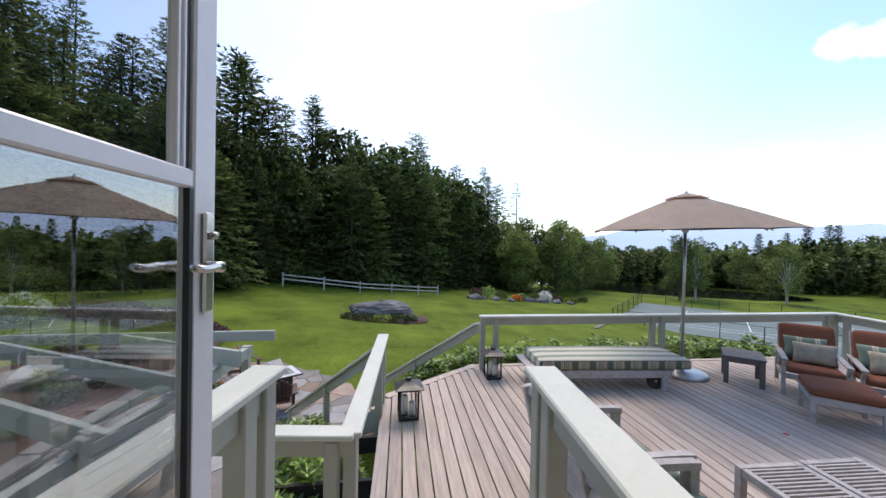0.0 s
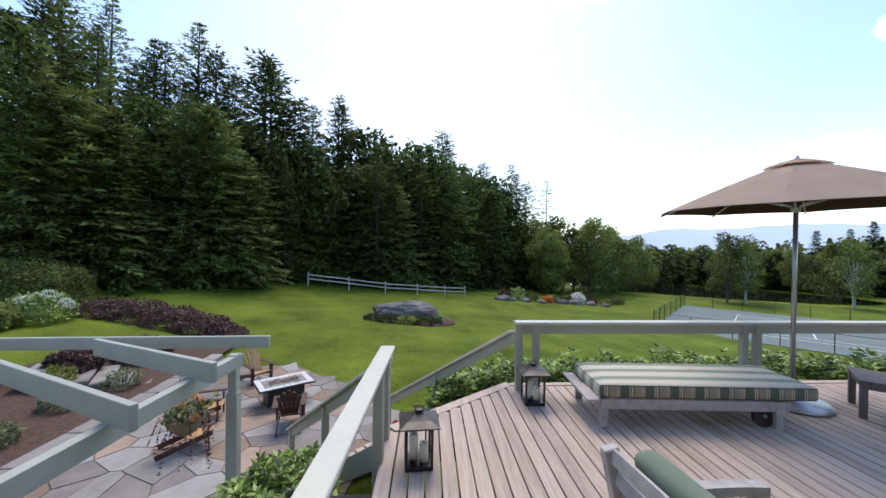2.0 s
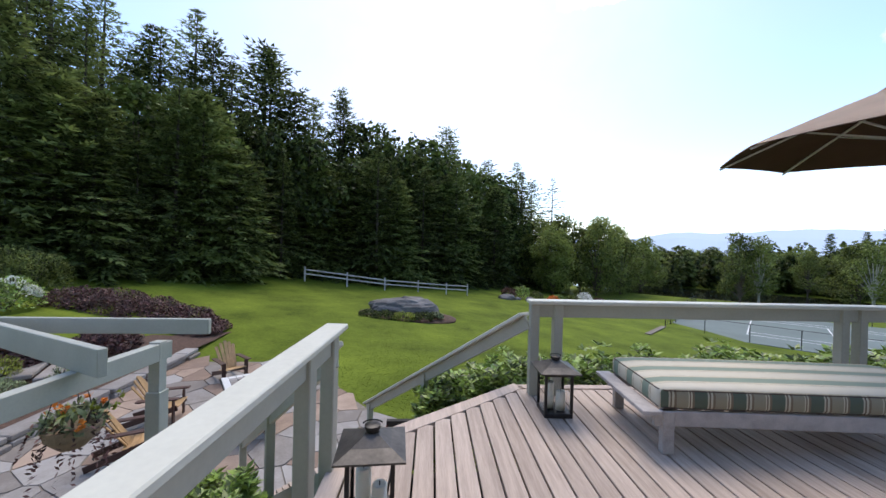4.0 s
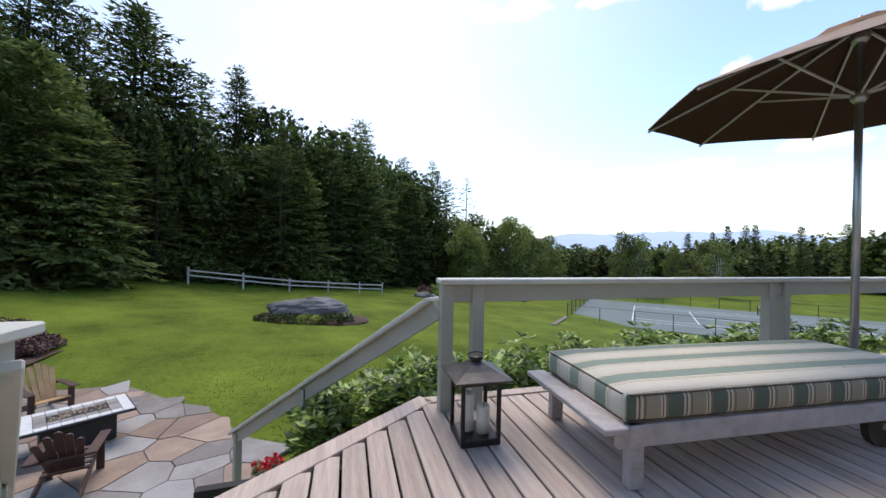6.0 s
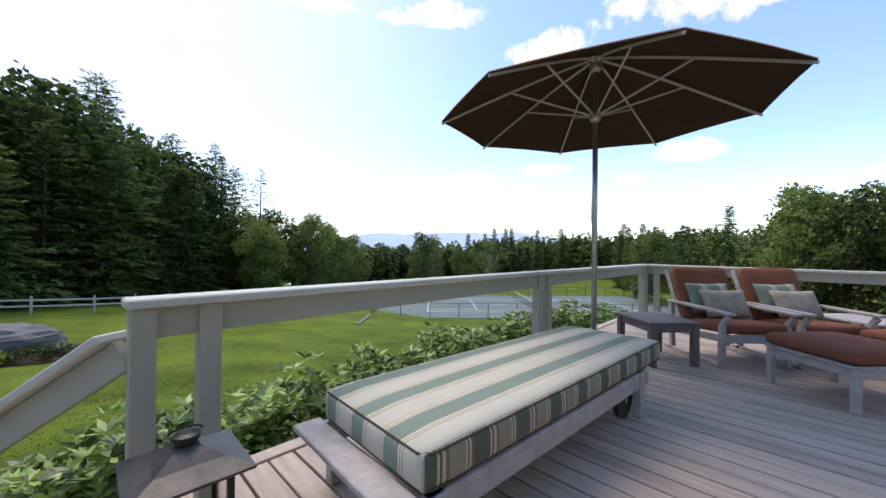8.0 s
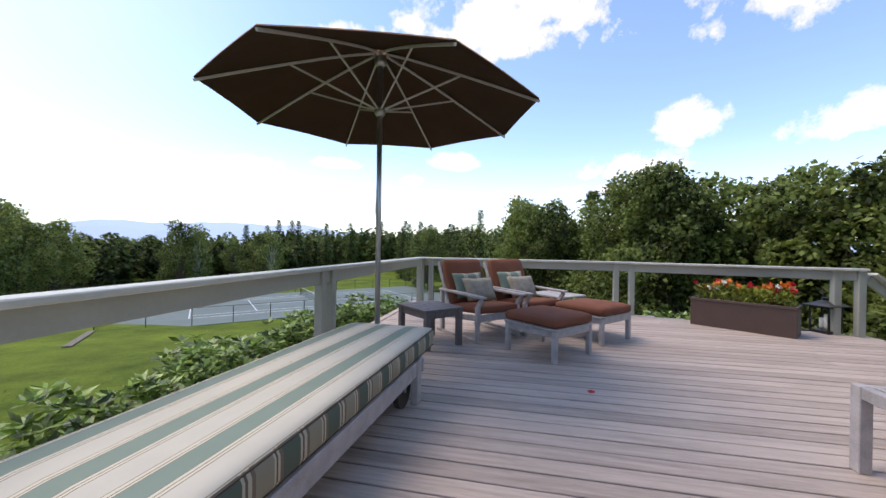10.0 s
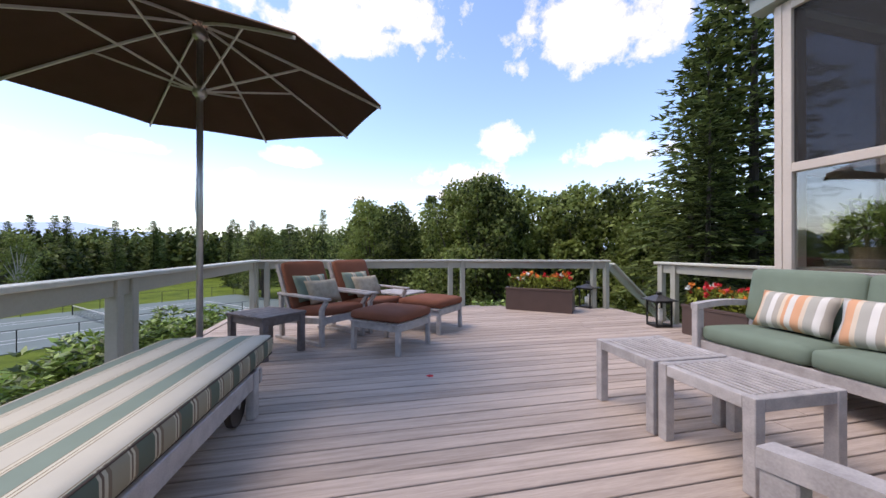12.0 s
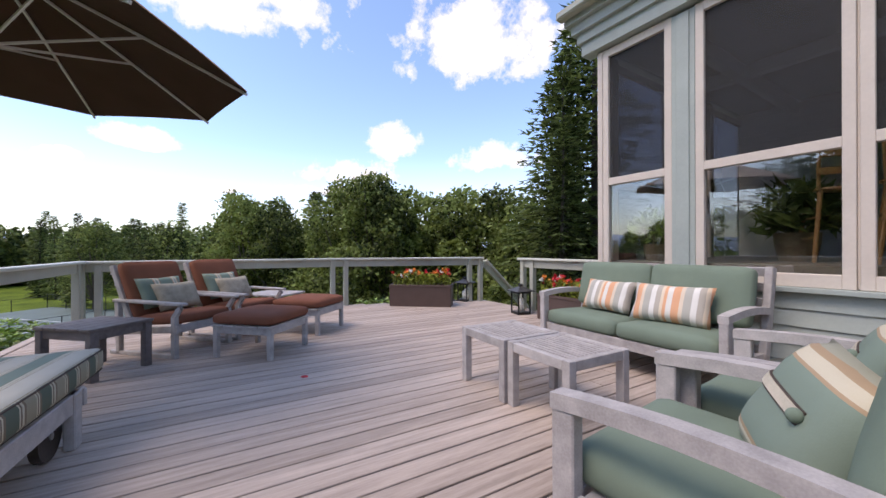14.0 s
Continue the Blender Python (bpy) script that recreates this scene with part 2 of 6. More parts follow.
BARB = mat("purple_barberry_leaves", (0.065, 0.032, 0.032), 0.6, var=0.3, scale=2, fine=20, bump=0, island=0.5, tint=(0.11, 0.05, 0.045), translucent=0.15)
SILVER = mat("grey_green_foliage", (0.13, 0.17, 0.08), 0.7, var=0.3, scale=2, fine=20, bump=0, island=0.5, tint=(0.22, 0.26, 0.13), translucent=0.2)
YELLOW = mat("golden_foliage", (0.21, 0.24, 0.03), 0.7, var=0.3, scale=2, fine=20, bump=0, island=0.5, translucent=0.2)
REDLEAF = mat("copper_leaves", (0.11, 0.045, 0.035), 0.6, var=0.3, scale=1, fine=20, bump=0, island=0.5, translucent=0.2)
RED = mat("red_petals", (0.62, 0.03, 0.035), 0.6, var=0.2, bump=0, island=0.4, translucent=0.2)
ORANGE = mat("orange_petals", (0.75, 0.22, 0.03), 0.6, var=0.2, bump=0, island=0.4, translucent=0.2)
WHITE = mat("white_petals", (0.8, 0.8, 0.74), 0.6, var=0.1, bump=0, island=0.2, translucent=0.2)
ROCK = mat("grey_lichen_boulder", (0.135, 0.13, 0.127), 0.85, var=0.35, scale=1.2, stretch=(0.8, 0.8, 3), fine=9, bump=0.8)
MULCH = mat("bark_mulch", (0.085, 0.048, 0.033), 0.95, var=0.3, scale=12, fine=70, bump=0.8)
FLAG = mat("flagstone", (0.235, 0.205, 0.18), 0.75, var=0.10, scale=2.5, fine=25, bump=0.25, rnd=0.55, tint=(0.27, 0.255, 0.24))
FLAGW = mat("warm_flagstone", (0.28, 0.19, 0.14), 0.75, var=0.12, scale=2.5, fine=25, bump=0.25, rnd=0.5, tint=(0.30, 0.22, 0.165))
JOINT = mat("stone_dust", (0.20, 0.172, 0.14), 0.95, var=0.2, fine=90, bump=0.4)
COURT = mat("court_green_acrylic", (0.135, 0.175, 0.162), 0.75, var=0.08, scale=0.4, fine=8, bump=0.1)
LINE = mat("white_court_line", (0.75, 0.75, 0.73), 0.7, var=0.03, bump=0.02)
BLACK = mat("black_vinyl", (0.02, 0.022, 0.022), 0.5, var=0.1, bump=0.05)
ZINC = mat("silvered_cedar_rail", (0.42, 0.41, 0.39), 0.75, var=0.12, scale=3, stretch=(1, 1, 1), fine=30, bump=0.3)
ADIR = mat("dark_red_brown_wood", (0.07, 0.032, 0.024), 0.5, var=0.15, scale=4, fine=40, bump=0.15)
ADIRY = mat("golden_wood", (0.42, 0.26, 0.12), 0.5, var=0.15, scale=4, fine=40, bump=0.15)
OAK = mat("golden_oak", (0.36, 0.19, 0.075), 0.45, var=0.12, stretch=(1, 1, 0.3), bump=0.08)
TERRA = mat("woven_basket_pot", (0.30, 0.22, 0.15), 0.8, var=0.15, bump=0.3)
SIDEST = stripes("green_cream_stripe", [(0.34, (0.205, 0.262, 0.205)), (0.355, (0.20, 0.14, 0.09)), (0.385, (0.62, 0.57, 0.43)), (0.40, (0.20, 0.14, 0.09)), (0.45, (0.62, 0.57, 0.43)),
                                       (0.465, (0.30, 0.24, 0.16)), (0.87, (0.56, 0.52, 0.42)), (0.885, (0.20, 0.14, 0.09)), (0.925, (0.62, 0.57, 0.43)), (0.94, (0.20, 0.14, 0.09)), (0.985, (0.60, 0.56, 0.43)), (1.0, (0.2, 0.14, 0.09))], 1, 0.245)
ENDST = stripes("green_cream_stripe_ends", [(0.30, (0.30, 0.27, 0.19)), (0.33, (0.55, 0.50, 0.36)), (0.36, (0.14, 0.10, 0.07)), (0.40, (0.55, 0.5, 0.36)), (0.46, (0.2, 0.15, 0.1)),
                                          (0.80, (0.10, 0.125, 0.09)), (0.84, (0.5, 0.46, 0.34)), (0.88, (0.14, 0.10, 0.07)), (0.94, (0.5, 0.46, 0.34)), (1.0, (0.2, 0.15, 0.1))], 0, 0.27)
PILLOWST = stripes("orange_grey_white_stripe", [(0.13, (0.66, 0.62, 0.56)), (0.31, (0.66, 0.34, 0.19)), (0.40, (0.64, 0.52, 0.40)), (0.58, (0.40, 0.38, 0.33)), (0.71, (0.68, 0.65, 0.60)), (0.84, (0.42, 0.37, 0.31)), (0.92, (0.66, 0.54, 0.40)), (1.0, (0.66, 0.34, 0.19))], 0, 0.33)
PILLOWA = stripes("green_cream_tan_stripe", [(0.34, (0.175, 0.225, 0.175)), (0.37, (0.36, 0.25, 0.15)), (0.46, (0.52, 0.46, 0.34)), (0.50, (0.36, 0.25, 0.15)), (0.60, (0.33, 0.32, 0.24)), (0.64, (0.52, 0.46, 0.34)), (0.67, (0.36, 0.25, 0.15)), (1.0, (0.175, 0.225, 0.175))], 2, 0.40)
STRAP = mat("cream_woven_strap", (0.50, 0.44, 0.34), 0.9, var=0.08, scale=20, fine=200, bump=0.1)
PILLOWG = mat("grey_green_floral_cloth", (0.36, 0.315, 0.24), 0.9, var=0.16, scale=14, fine=120, bump=0.1)
PILLOWS = stripes("sage_cream_pillow_stripe", [(0.5, (0.17, 0.225, 0.18)), (0.54, (0.45, 0.26, 0.15)), (0.60, (0.55, 0.50, 0.38)), (0.72, (0.33, 0.34, 0.27)), (0.78, (0.55, 0.50, 0.38)), (0.82, (0.45, 0.26, 0.15)), (1.0, (0.17, 0.225, 0.18))], 0, 0.21)

# ---- building helpers ----


def box(bm, c, s, r=(0, 0, 0), bev=0.0, mi=0):
    """A box of size s at centre c, turned by r degrees, with its edges eased by bev."""
    m = pose(*c, *r) @ Matrix.Diagonal((*s, 1))
    vs = bmesh.ops.create_cube(bm, size=1, matrix=m)["verts"]
    fs = {f for v in vs for f in v.link_faces}
    for f in fs:
        f.material_index = mi
    if bev:
        es = {e for v in vs for e in v.link_edges}
        bmesh.ops.bevel(bm, geom=list(es), offset=bev, segments=1, affect="EDGES")


def beam(bm, p, q, w, h, bev=0.004, roll=0.0):
    """A timber from p to q, w wide (level) and h deep, its axis through the middle."""
    p, q = Vector(p), Vector(q)
    d = q - p
    x = d.normalized()
    yv = Vector((0, 0, 1)).cross(x)
    yv = yv.normalized() if yv.length > 1e-4 else Vector((0, 1, 0))
    if roll:
        yv = Matrix.Rotation(roll, 3, x) @ yv
    zv = x.cross(yv)
    m = Matrix((x * d.length, yv * w, zv * h)).transposed().to_4x4()
    m.translation = (p + q) / 2
    vs = bmesh.ops.create_cube(bm, size=1, matrix=m)["verts"]
    if bev:
        es = {e for v in vs for e in v.link_edges}
        bmesh.ops.bevel(bm, geom=list(es), offset=bev, segments=1, affect="EDGES")


def cyl(bm, p, q, r0, r1=None, seg=10, cap=True):
    p, q = Vector(p), Vector(q)
    d = q - p
    m = d.to_track_quat("Z", "Y").to_matrix().to_4x4()
    m.translation = (p + q) / 2
    bmesh.ops.create_cone(bm, cap_ends=cap, segments=seg, radius1=r0, radius2=r0 if r1 is None else r1, depth=d.length, matrix=m)


def lathe(bm, profile, seg=20, at=(0, 0, 0)):
    rings = []
    for r, z in profile:
        rings.append([bm.verts.new((at[0] + r * math.cos(2 * math.pi * i / seg), at[1] + r * math.sin(2 * math.pi * i / seg), at[2] + z)) for i in range(seg)])
    for a, b in zip(rings, rings[1:]):
        for i in range(seg):
            bm.faces.new((a[i], a[(i + 1) % seg], b[(i + 1) % seg], b[i]))
    bm.faces.new(rings[0][::-1]), bm.faces.new(rings[-1])


def tube(bm, pts, r, seg=8):
    """A bent round bar through pts."""
    rings = []
    pts = [Vector(p) for p in pts]
    for i, p in enumerate(pts):
        d = (pts[min(i + 1, len(pts) - 1)] - pts[max(i - 1, 0)]).normalized()
        a = d.orthogonal().normalized() if i == 0 else (ref - d * ref.dot(d)).normalized()
        ref = a
        b = d.cross(a)
        rings.append([bm.verts.new(p + r * (a * math.cos(2 * math.pi * k / seg) + b * math.sin(2 * math.pi * k / seg))) for k in range(seg)])
    for u, v in zip(rings, rings[1:]):
        for k in range(seg):
            bm.faces.new((u[k], u[(k + 1) % seg], v[(k + 1) % seg], v[k]))
    bm.faces.new(rings[0][::-1]), bm.faces.new(rings[-1])


def finish(bm, name, material, smooth=False):
    me = bpy.data.meshes.new(name)
    bmesh.ops.recalc_face_normals(bm, faces=bm.faces[:])
    bm.to_mesh(me)
    bm.free()
    for mm in (material if isinstance(material, (list, tuple)) else [material]):
        me.materials.append(mm)
    if smooth:
        me.polygons.foreach_set("use_smooth", [True] * len(me.polygons))
    return me


def part(name, bm, material, parent, label="", smooth=False):
    ob = new(name, finish(bm, name, material, smooth))
    ob.parent = parent
    if label:
        tagged(ob, label)
    return ob


def single(name, bm, material, label, category, smooth=False, kind="", group=""):
    return tagged(new(name, finish(bm, name, material, smooth)), label, category, group, kind)


def thing(name, label, category, at=(0, 0, 0), rz=0.0, group="", kind=""):
    ob = new(name)
    ob.empty_display_size = 0.1
    ob.matrix_basis = pose(*at, 0, 0, rz)
    return tagged(ob, label, category, group, kind)


def pad(bm, c, s, r=0.04, crown=0.02, seg=10):
    """A stuffed cushion: rounded box with a swollen top and bottom."""
    nx, ny, nz = seg, seg, 4
    sx, sy, sz = s
    grid = {}

    def P(i, j, k):
        key = (i, j, k)
        if key in grid:
            return grid[key]
        u, v, w = 2 * i / nx - 1, 2 * j / ny - 1, 2 * k / nz - 1
        q = Vector((u * sx / 2, v * sy / 2, w * sz / 2))
        inner = Vector((max(-sx / 2 + r, min(sx / 2 - r, q.x)), max(-sy / 2 + r, min(sy / 2 - r, q.y)), max(-sz / 2 + r, min(sz / 2 - r, q.z))))
        d = q - inner
        if d.length > r:
            q = inner + d.normalized() * r
        swell = (1 - u * u) * (1 - v * v)
        q.z += crown * swell * w
        q.x += 0.25 * crown * (1 - v * v) * (1 - w * w) * u
        q.y += 0.25 * crown * (1 - u * u) * (1 - w * w) * v
        grid[key] = bm.verts.new(q + Vector(c))
        return grid[key]

    for i in range(nx):
        for j in range(ny):
            bm.faces.new((P(i, j, 0), P(i, j + 1, 0), P(i + 1, j + 1, 0), P(i + 1, j, 0)))
            bm.faces.new((P(i, j, nz), P(i + 1, j, nz), P(i + 1, j + 1, nz), P(i, j + 1, nz)))
    for k in range(nz):
        for i in range(nx):
            bm.faces.new((P(i, 0, k), P(i + 1, 0, k), P(i + 1, 0, k + 1), P(i, 0, k + 1)))
            bm.faces.new((P(i, ny, k), P(i, ny, k + 1), P(i + 1, ny, k + 1), P(i + 1, ny, k)))
        for j in range(ny):
            bm.faces.new((P(0, j, k), P(0, j, k + 1), P(0, j + 1, k + 1), P(0, j + 1, k)))
            bm.faces.new((P(nx, j, k), P(nx, j + 1, k), P(nx, j + 1, k + 1), P(nx, j, k + 1)))


def pillow(bm, w, h, t, seg=12):
    """A throw pillow standing in the xz plane: pinched corners, full middle."""
    for sgn in (1, -1):
        g = [[None] * (seg + 1) for _ in range(seg + 1)]
        for i in range(seg + 1):
            for j in range(seg + 1):
                u, v = 2 * i / seg - 1, 2 * j / seg - 1
                f = max(0.0, (1 - u ** 4) * (1 - v ** 4)) ** 0.6
                pin = 1 - 0.07 * (1 - abs(u)) * abs(v) ** 2 - 0.0
                pin2 = 1 - 0.07 * (1 - abs(v)) * abs(u) ** 2
                g[i][j] = bm.verts.new((u * w / 2 * pin2, sgn * (t / 2 * f + 0.004), v * h / 2 * pin))
        for i in range(seg):
            for j in range(seg):
                q = (g[i][j], g[i + 1][j], g[i + 1][j + 1], g[i][j + 1])
                bm.faces.new(q if sgn < 0 else q[::-1])
    bmesh.ops.remove_doubles(bm, verts=bm.verts[:], dist=0.009)


def leaf_mesh(name, centres, dirs, sizes, aspect, material, seed, flat=0.5, fold=False):
    """Many small leaves or needle sprays as one mesh: quads at centres, pointing along dirs."""
    rng = np.random.default_rng(seed)
    n = len(centres)
    c, d = np.asarray(centres, float), np.asarray(dirs, float)
    d /= np.linalg.norm(d, axis=1, keepdims=True) + 1e-9
    up = np.tile((0.0, 0.0, 1.0), (n, 1)) + rng.normal(0, flat, (n, 3))
    s = np.cross(d, up)
    s /= np.linalg.norm(s, axis=1, keepdims=True) + 1e-9
    L = np.asarray(sizes, float)[:, None]
    W = L * aspect
    nn = np.cross(s, d)
    v = np.stack([c - d * L * 0.5, c + s * W * 0.5 - nn * W * 0.12, c + d * L * 0.5 - nn * L * 0.10, c - s * W * 0.5 - nn * W * 0.12], 1).reshape(-1, 3)
    me = bpy.data.meshes.new(name)
    me.from_pydata(v.tolist(), [], np.arange(4 * n).reshape(-1, 4).tolist())
    me.materials.append(material)
    return me


def ground_z(x, y):
    """Height of the lawn: a gentle fall to the right, rising wooded bank at the left, flat court and pond far right."""
    z = -2.72 - 0.088 * (x + 2) - 0.004 * (y - 18)
    z -= 0.0105 * max(0.0, math.hypot(x, y + 2) - 8)
    if x < -10:
        z += 0.05 * (-10 - x)
    z = max(z, -5.42)
    if x > 18:
        z = min(z, -4.3 - 0.1 * (x - 18)) if x < 29 else min(z, -5.42)
    z = max(z, -5.42)
    r = math.hypot(x - 2, y + 2)
    if r > 110:
        z -= min(18.0, 0.03 * (r - 110))
    w = max(0.0, min(1.0, (11 - math.hypot(x + 4, (y - 1) * 0.9)) / 3.5))
    z = z * (1 - w) - 2.52 * w
    return z

# ---- the deck, its rails and steps ----
RT = 0.94      # top of the rail cap above the deck


def post(bm, x, y, z0, z1, w=0.09, rz=0.0):
    box(bm, (x, y, (z0 + z1) / 2), (w, w, z1 - z0), (0, 0, rz), 0.006)


def railing(name, pts, posts, top, label, drop=0.0, end_over=0.03):
    """A rail along pts (level or sloping): broad cap, apron board under it, square posts. posts: list of (x, y, foot, head)."""
    rail = thing(name, label, "railing", pts[0], kind="structure")
    inv = Vector(pts[0])
    for k, (a, b) in enumerate(zip(pts, pts[1:])):
        a, b = Vector(a) - inv - Vector((0, 0, 0.003 * k)), Vector(b) - inv - Vector((0, 0, 0.003 * k))
        d = (b - a).normalized()
        up = Vector((0, 0, 1))
        side = up.cross(d).normalized()
        nz = d.cross(side)
        bm = bmesh.new()
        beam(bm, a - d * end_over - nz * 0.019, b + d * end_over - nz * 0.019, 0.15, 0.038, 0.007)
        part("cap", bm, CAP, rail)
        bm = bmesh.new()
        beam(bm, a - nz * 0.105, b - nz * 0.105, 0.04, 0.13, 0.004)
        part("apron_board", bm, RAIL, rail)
    for x, y, z0, z1 in posts:
        bm = bmesh.new()
        d = Vector(pts[1]) - Vector(pts[0])
        post(bm, x - inv.x, y - inv.y, z0 - inv.z, z1 - inv.z, 0.088, math.degrees(math.atan2(d.y, d.x)))
        part("post", bm, RAIL, rail)
    return rail


C0, C1, C2, C3 = (0.07, -0.06), (7.45, -0.20), (6.85, -4.15), (5.85, -6.75)
H0, H1, HL = (-1.80, -3.68), (-1.61, -1.10), (-3.0, -3.52)


def lerp2(a, b, t):
    return a[0] + (b[0] - a[0]) * t, a[1] + (b[1] - a[1]) * t


def rail_posts(a, b, ts, off=0.0):
    return [(*lerp2(a, b, t), -0.3, RT - 0.04) for t in ts]


railing("railing_front", [(*C0, RT), (*C1, RT), (*C2, RT), (*C3, RT)],
        rail_posts(C0, C1, (0.004, 0.036, 0.445, 0.472, 0.968, 0.995)) + rail_posts(C1, C2, (0.05, 0.93, 0.992)) + rail_posts(C2, C3, (0.90, 0.985)), RT,
        "sage painted deck railing with broad flat cap")
railing("railing_stair_side", [(*HL, RT - 0.04), (*H0, RT - 0.04), (*H1, RT - 0.035)],
        [(*lerp2(H0, H1, t), -0.3, RT - 0.08) for t in (0.01, 0.80, 0.955)] + [(*lerp2(HL, H0, t), -2.4, RT - 0.10) for t in (0.05, 0.9)], RT, "sage painted deck railing beside the patio steps")
for p_, q_, nm in (((-0.877, -4.60), (-1.02, -5.90), "railing_landing_right"), ((-2.09, -4.47), (-2.36, -5.95), "railing_landing_left")):
    railing(nm, [(*p_, 1.605), (*q_, 1.605)], [(*lerp2(p_, q_, t), 0.0, 1.565) for t in (0.03, 0.13, 0.75)], 1.605, "sage painted landing railing with flat cap")

# house landing and broad steps down to the deck
landing = thing("porch_steps", "weathered plank landing and steps down to the deck", "stairs", (-1.5, -5.2, 0), kind="structure")
for i in range(8):
    bm = bmesh.new()
    box(bm, (0, -0.74 + i * 0.142 + 0.6 - 0.5, 0.555), (1.2, 0.136, 0.03), (0, 0, 0), 0.003)
    part("plank", bm, DECK, landing)
for k, (zz, yy) in enumerate(((0.74, -0.76), (0.375, 0.50), (0.19, 0.82))):
    for j in range(2):
        bm = bmesh.new()
        box(bm, (0, yy + j * 0.142, zz - 0.015), (1.2, 0.136, 0.03), (0, 0, 0), 0.003)
        part("tread", bm, DECK, landing)
    bm = bmesh.new()
    box(bm, (0, yy - 0.06 + 0.25, zz / 2 - 0.02), (1.16, 0.025, max(zz - 0.05, 0.05)))
    part("riser", bm, RAIL, landing)

# fascia and dark space under the deck
fas = thing("deck_fascia", "sage painted deck fascia boards", "fascia", (0, 0, -0.17), kind="structure")
EDGE = [(-3.0, -3.44), (-1.72, -3.60), (-1.53, -1.08), (0.0, 0.06), (7.52, -0.10), (6.93, -4.15), (5.95, -6.8), (4.7, -6.88), (2.5, -6.88)]
for a, b in zip(EDGE, EDGE[1:]):
    bm = bmesh.new()
    beam(bm, (*a, -0.005), (*b, -0.005), 0.03, 0.28, 0.003)
    part("fascia_board", bm, RAIL, fas)
bm = bmesh.new()
for x in (-1.4, 0.2, 2.2, 4.3, 6.3):
    for y in (-0.7, -3.2, -5.4):
        if x > -1 or y < -1.5:
            post(bm, x, y, -3.2, -0.18, 0.14)
single("deck_footings", bm, RAIL, "square timber posts carrying the deck", "posts", kind="structure")


def stair_flight(name, top_a, top_b, run_dir, n, rise, run, label):
    st = thing(name, label, "stairs", (*top_a, 0), kind="structure")
    a, b = Vector((0, 0, 0)), Vector((top_b[0] - top_a[0], top_b[1] - top_a[1], 0))
    d = Vector((*run_dir, 0)).normalized()
    for i in range(n):
        for j in range(2):
            bm = bmesh.new()
            o = d * (run * (i + 0.27 + 0.5 * j)) - Vector((0, 0, rise * (i + 1)))
            beam(bm, a + o, b + o, run * 0.47, 0.035, 0.003)
            part("tread", bm, DECK, st)
    for e in (a, b):
        bm = bmesh.new()
        beam(bm, e - Vector((0, 0, 0.2)), e + d * run * n - Vector((0, 0, rise * n + 0.2)), 0.04, 0.26, 0.003)
        part("stringer", bm, RAIL, st)
    return st


SD = (-0.545, 0.838)
stair_flight("patio_steps", (-1.50, -1.02), (-0.06, 0.04), SD, 13, 0.187, 0.27, "weathered plank steps down to the flagstone patio")
for (x, y), nm in (((0.02, 0.02), "stair_rail_right"), ((-1.62, -1.16), "stair_rail_left")):
    pts = [(x, y, 0.80), (x + SD[0] * 3.62, y + SD[1] * 3.62, -1.42)]
    ps = [(x + SD[0] * s, y + SD[1] * s, 0.80 - 0.614 * s - 0.95, 0.80 - 0.614 * s - 0.06) for s in (1.75, 3.45)]
    railing(nm, pts, ps, 0, "sage painted sloping stair handrail", end_over=0.0)
# far steps at the other end of the deck
stair_flight("lawn_steps", (4.72, -6.86), (5.85, -6.86), (0.28, -0.96), 14, 0.19, 0.28, "weathered steps down to the side lawn")
G = (0.28, -0.96)
railing("lawn_stair_rail", [(5.88, -6.85, 0.88), (5.88 + G[0] * 3.0, -6.85 + G[1] * 3.0, -1.1)], [(5.88 + G[0] * 2.8, -6.85 + G[1] * 2.8, -2.6, -1.05)], 0, "sage painted sloping stair handrail", end_over=0)
railing("railing_house_side", [(4.66, -6.72, RT), (2.68, -6.70, RT)], [(4.60, -6.72, -0.3, RT - 0.04), (4.36, -6.715, -0.3, RT - 0.04)], RT, "short sage painted railing beside the house")

# ---- the house ----
FL = 0.97      # porch floor
WY = -6.05     # outer face of the porch wall


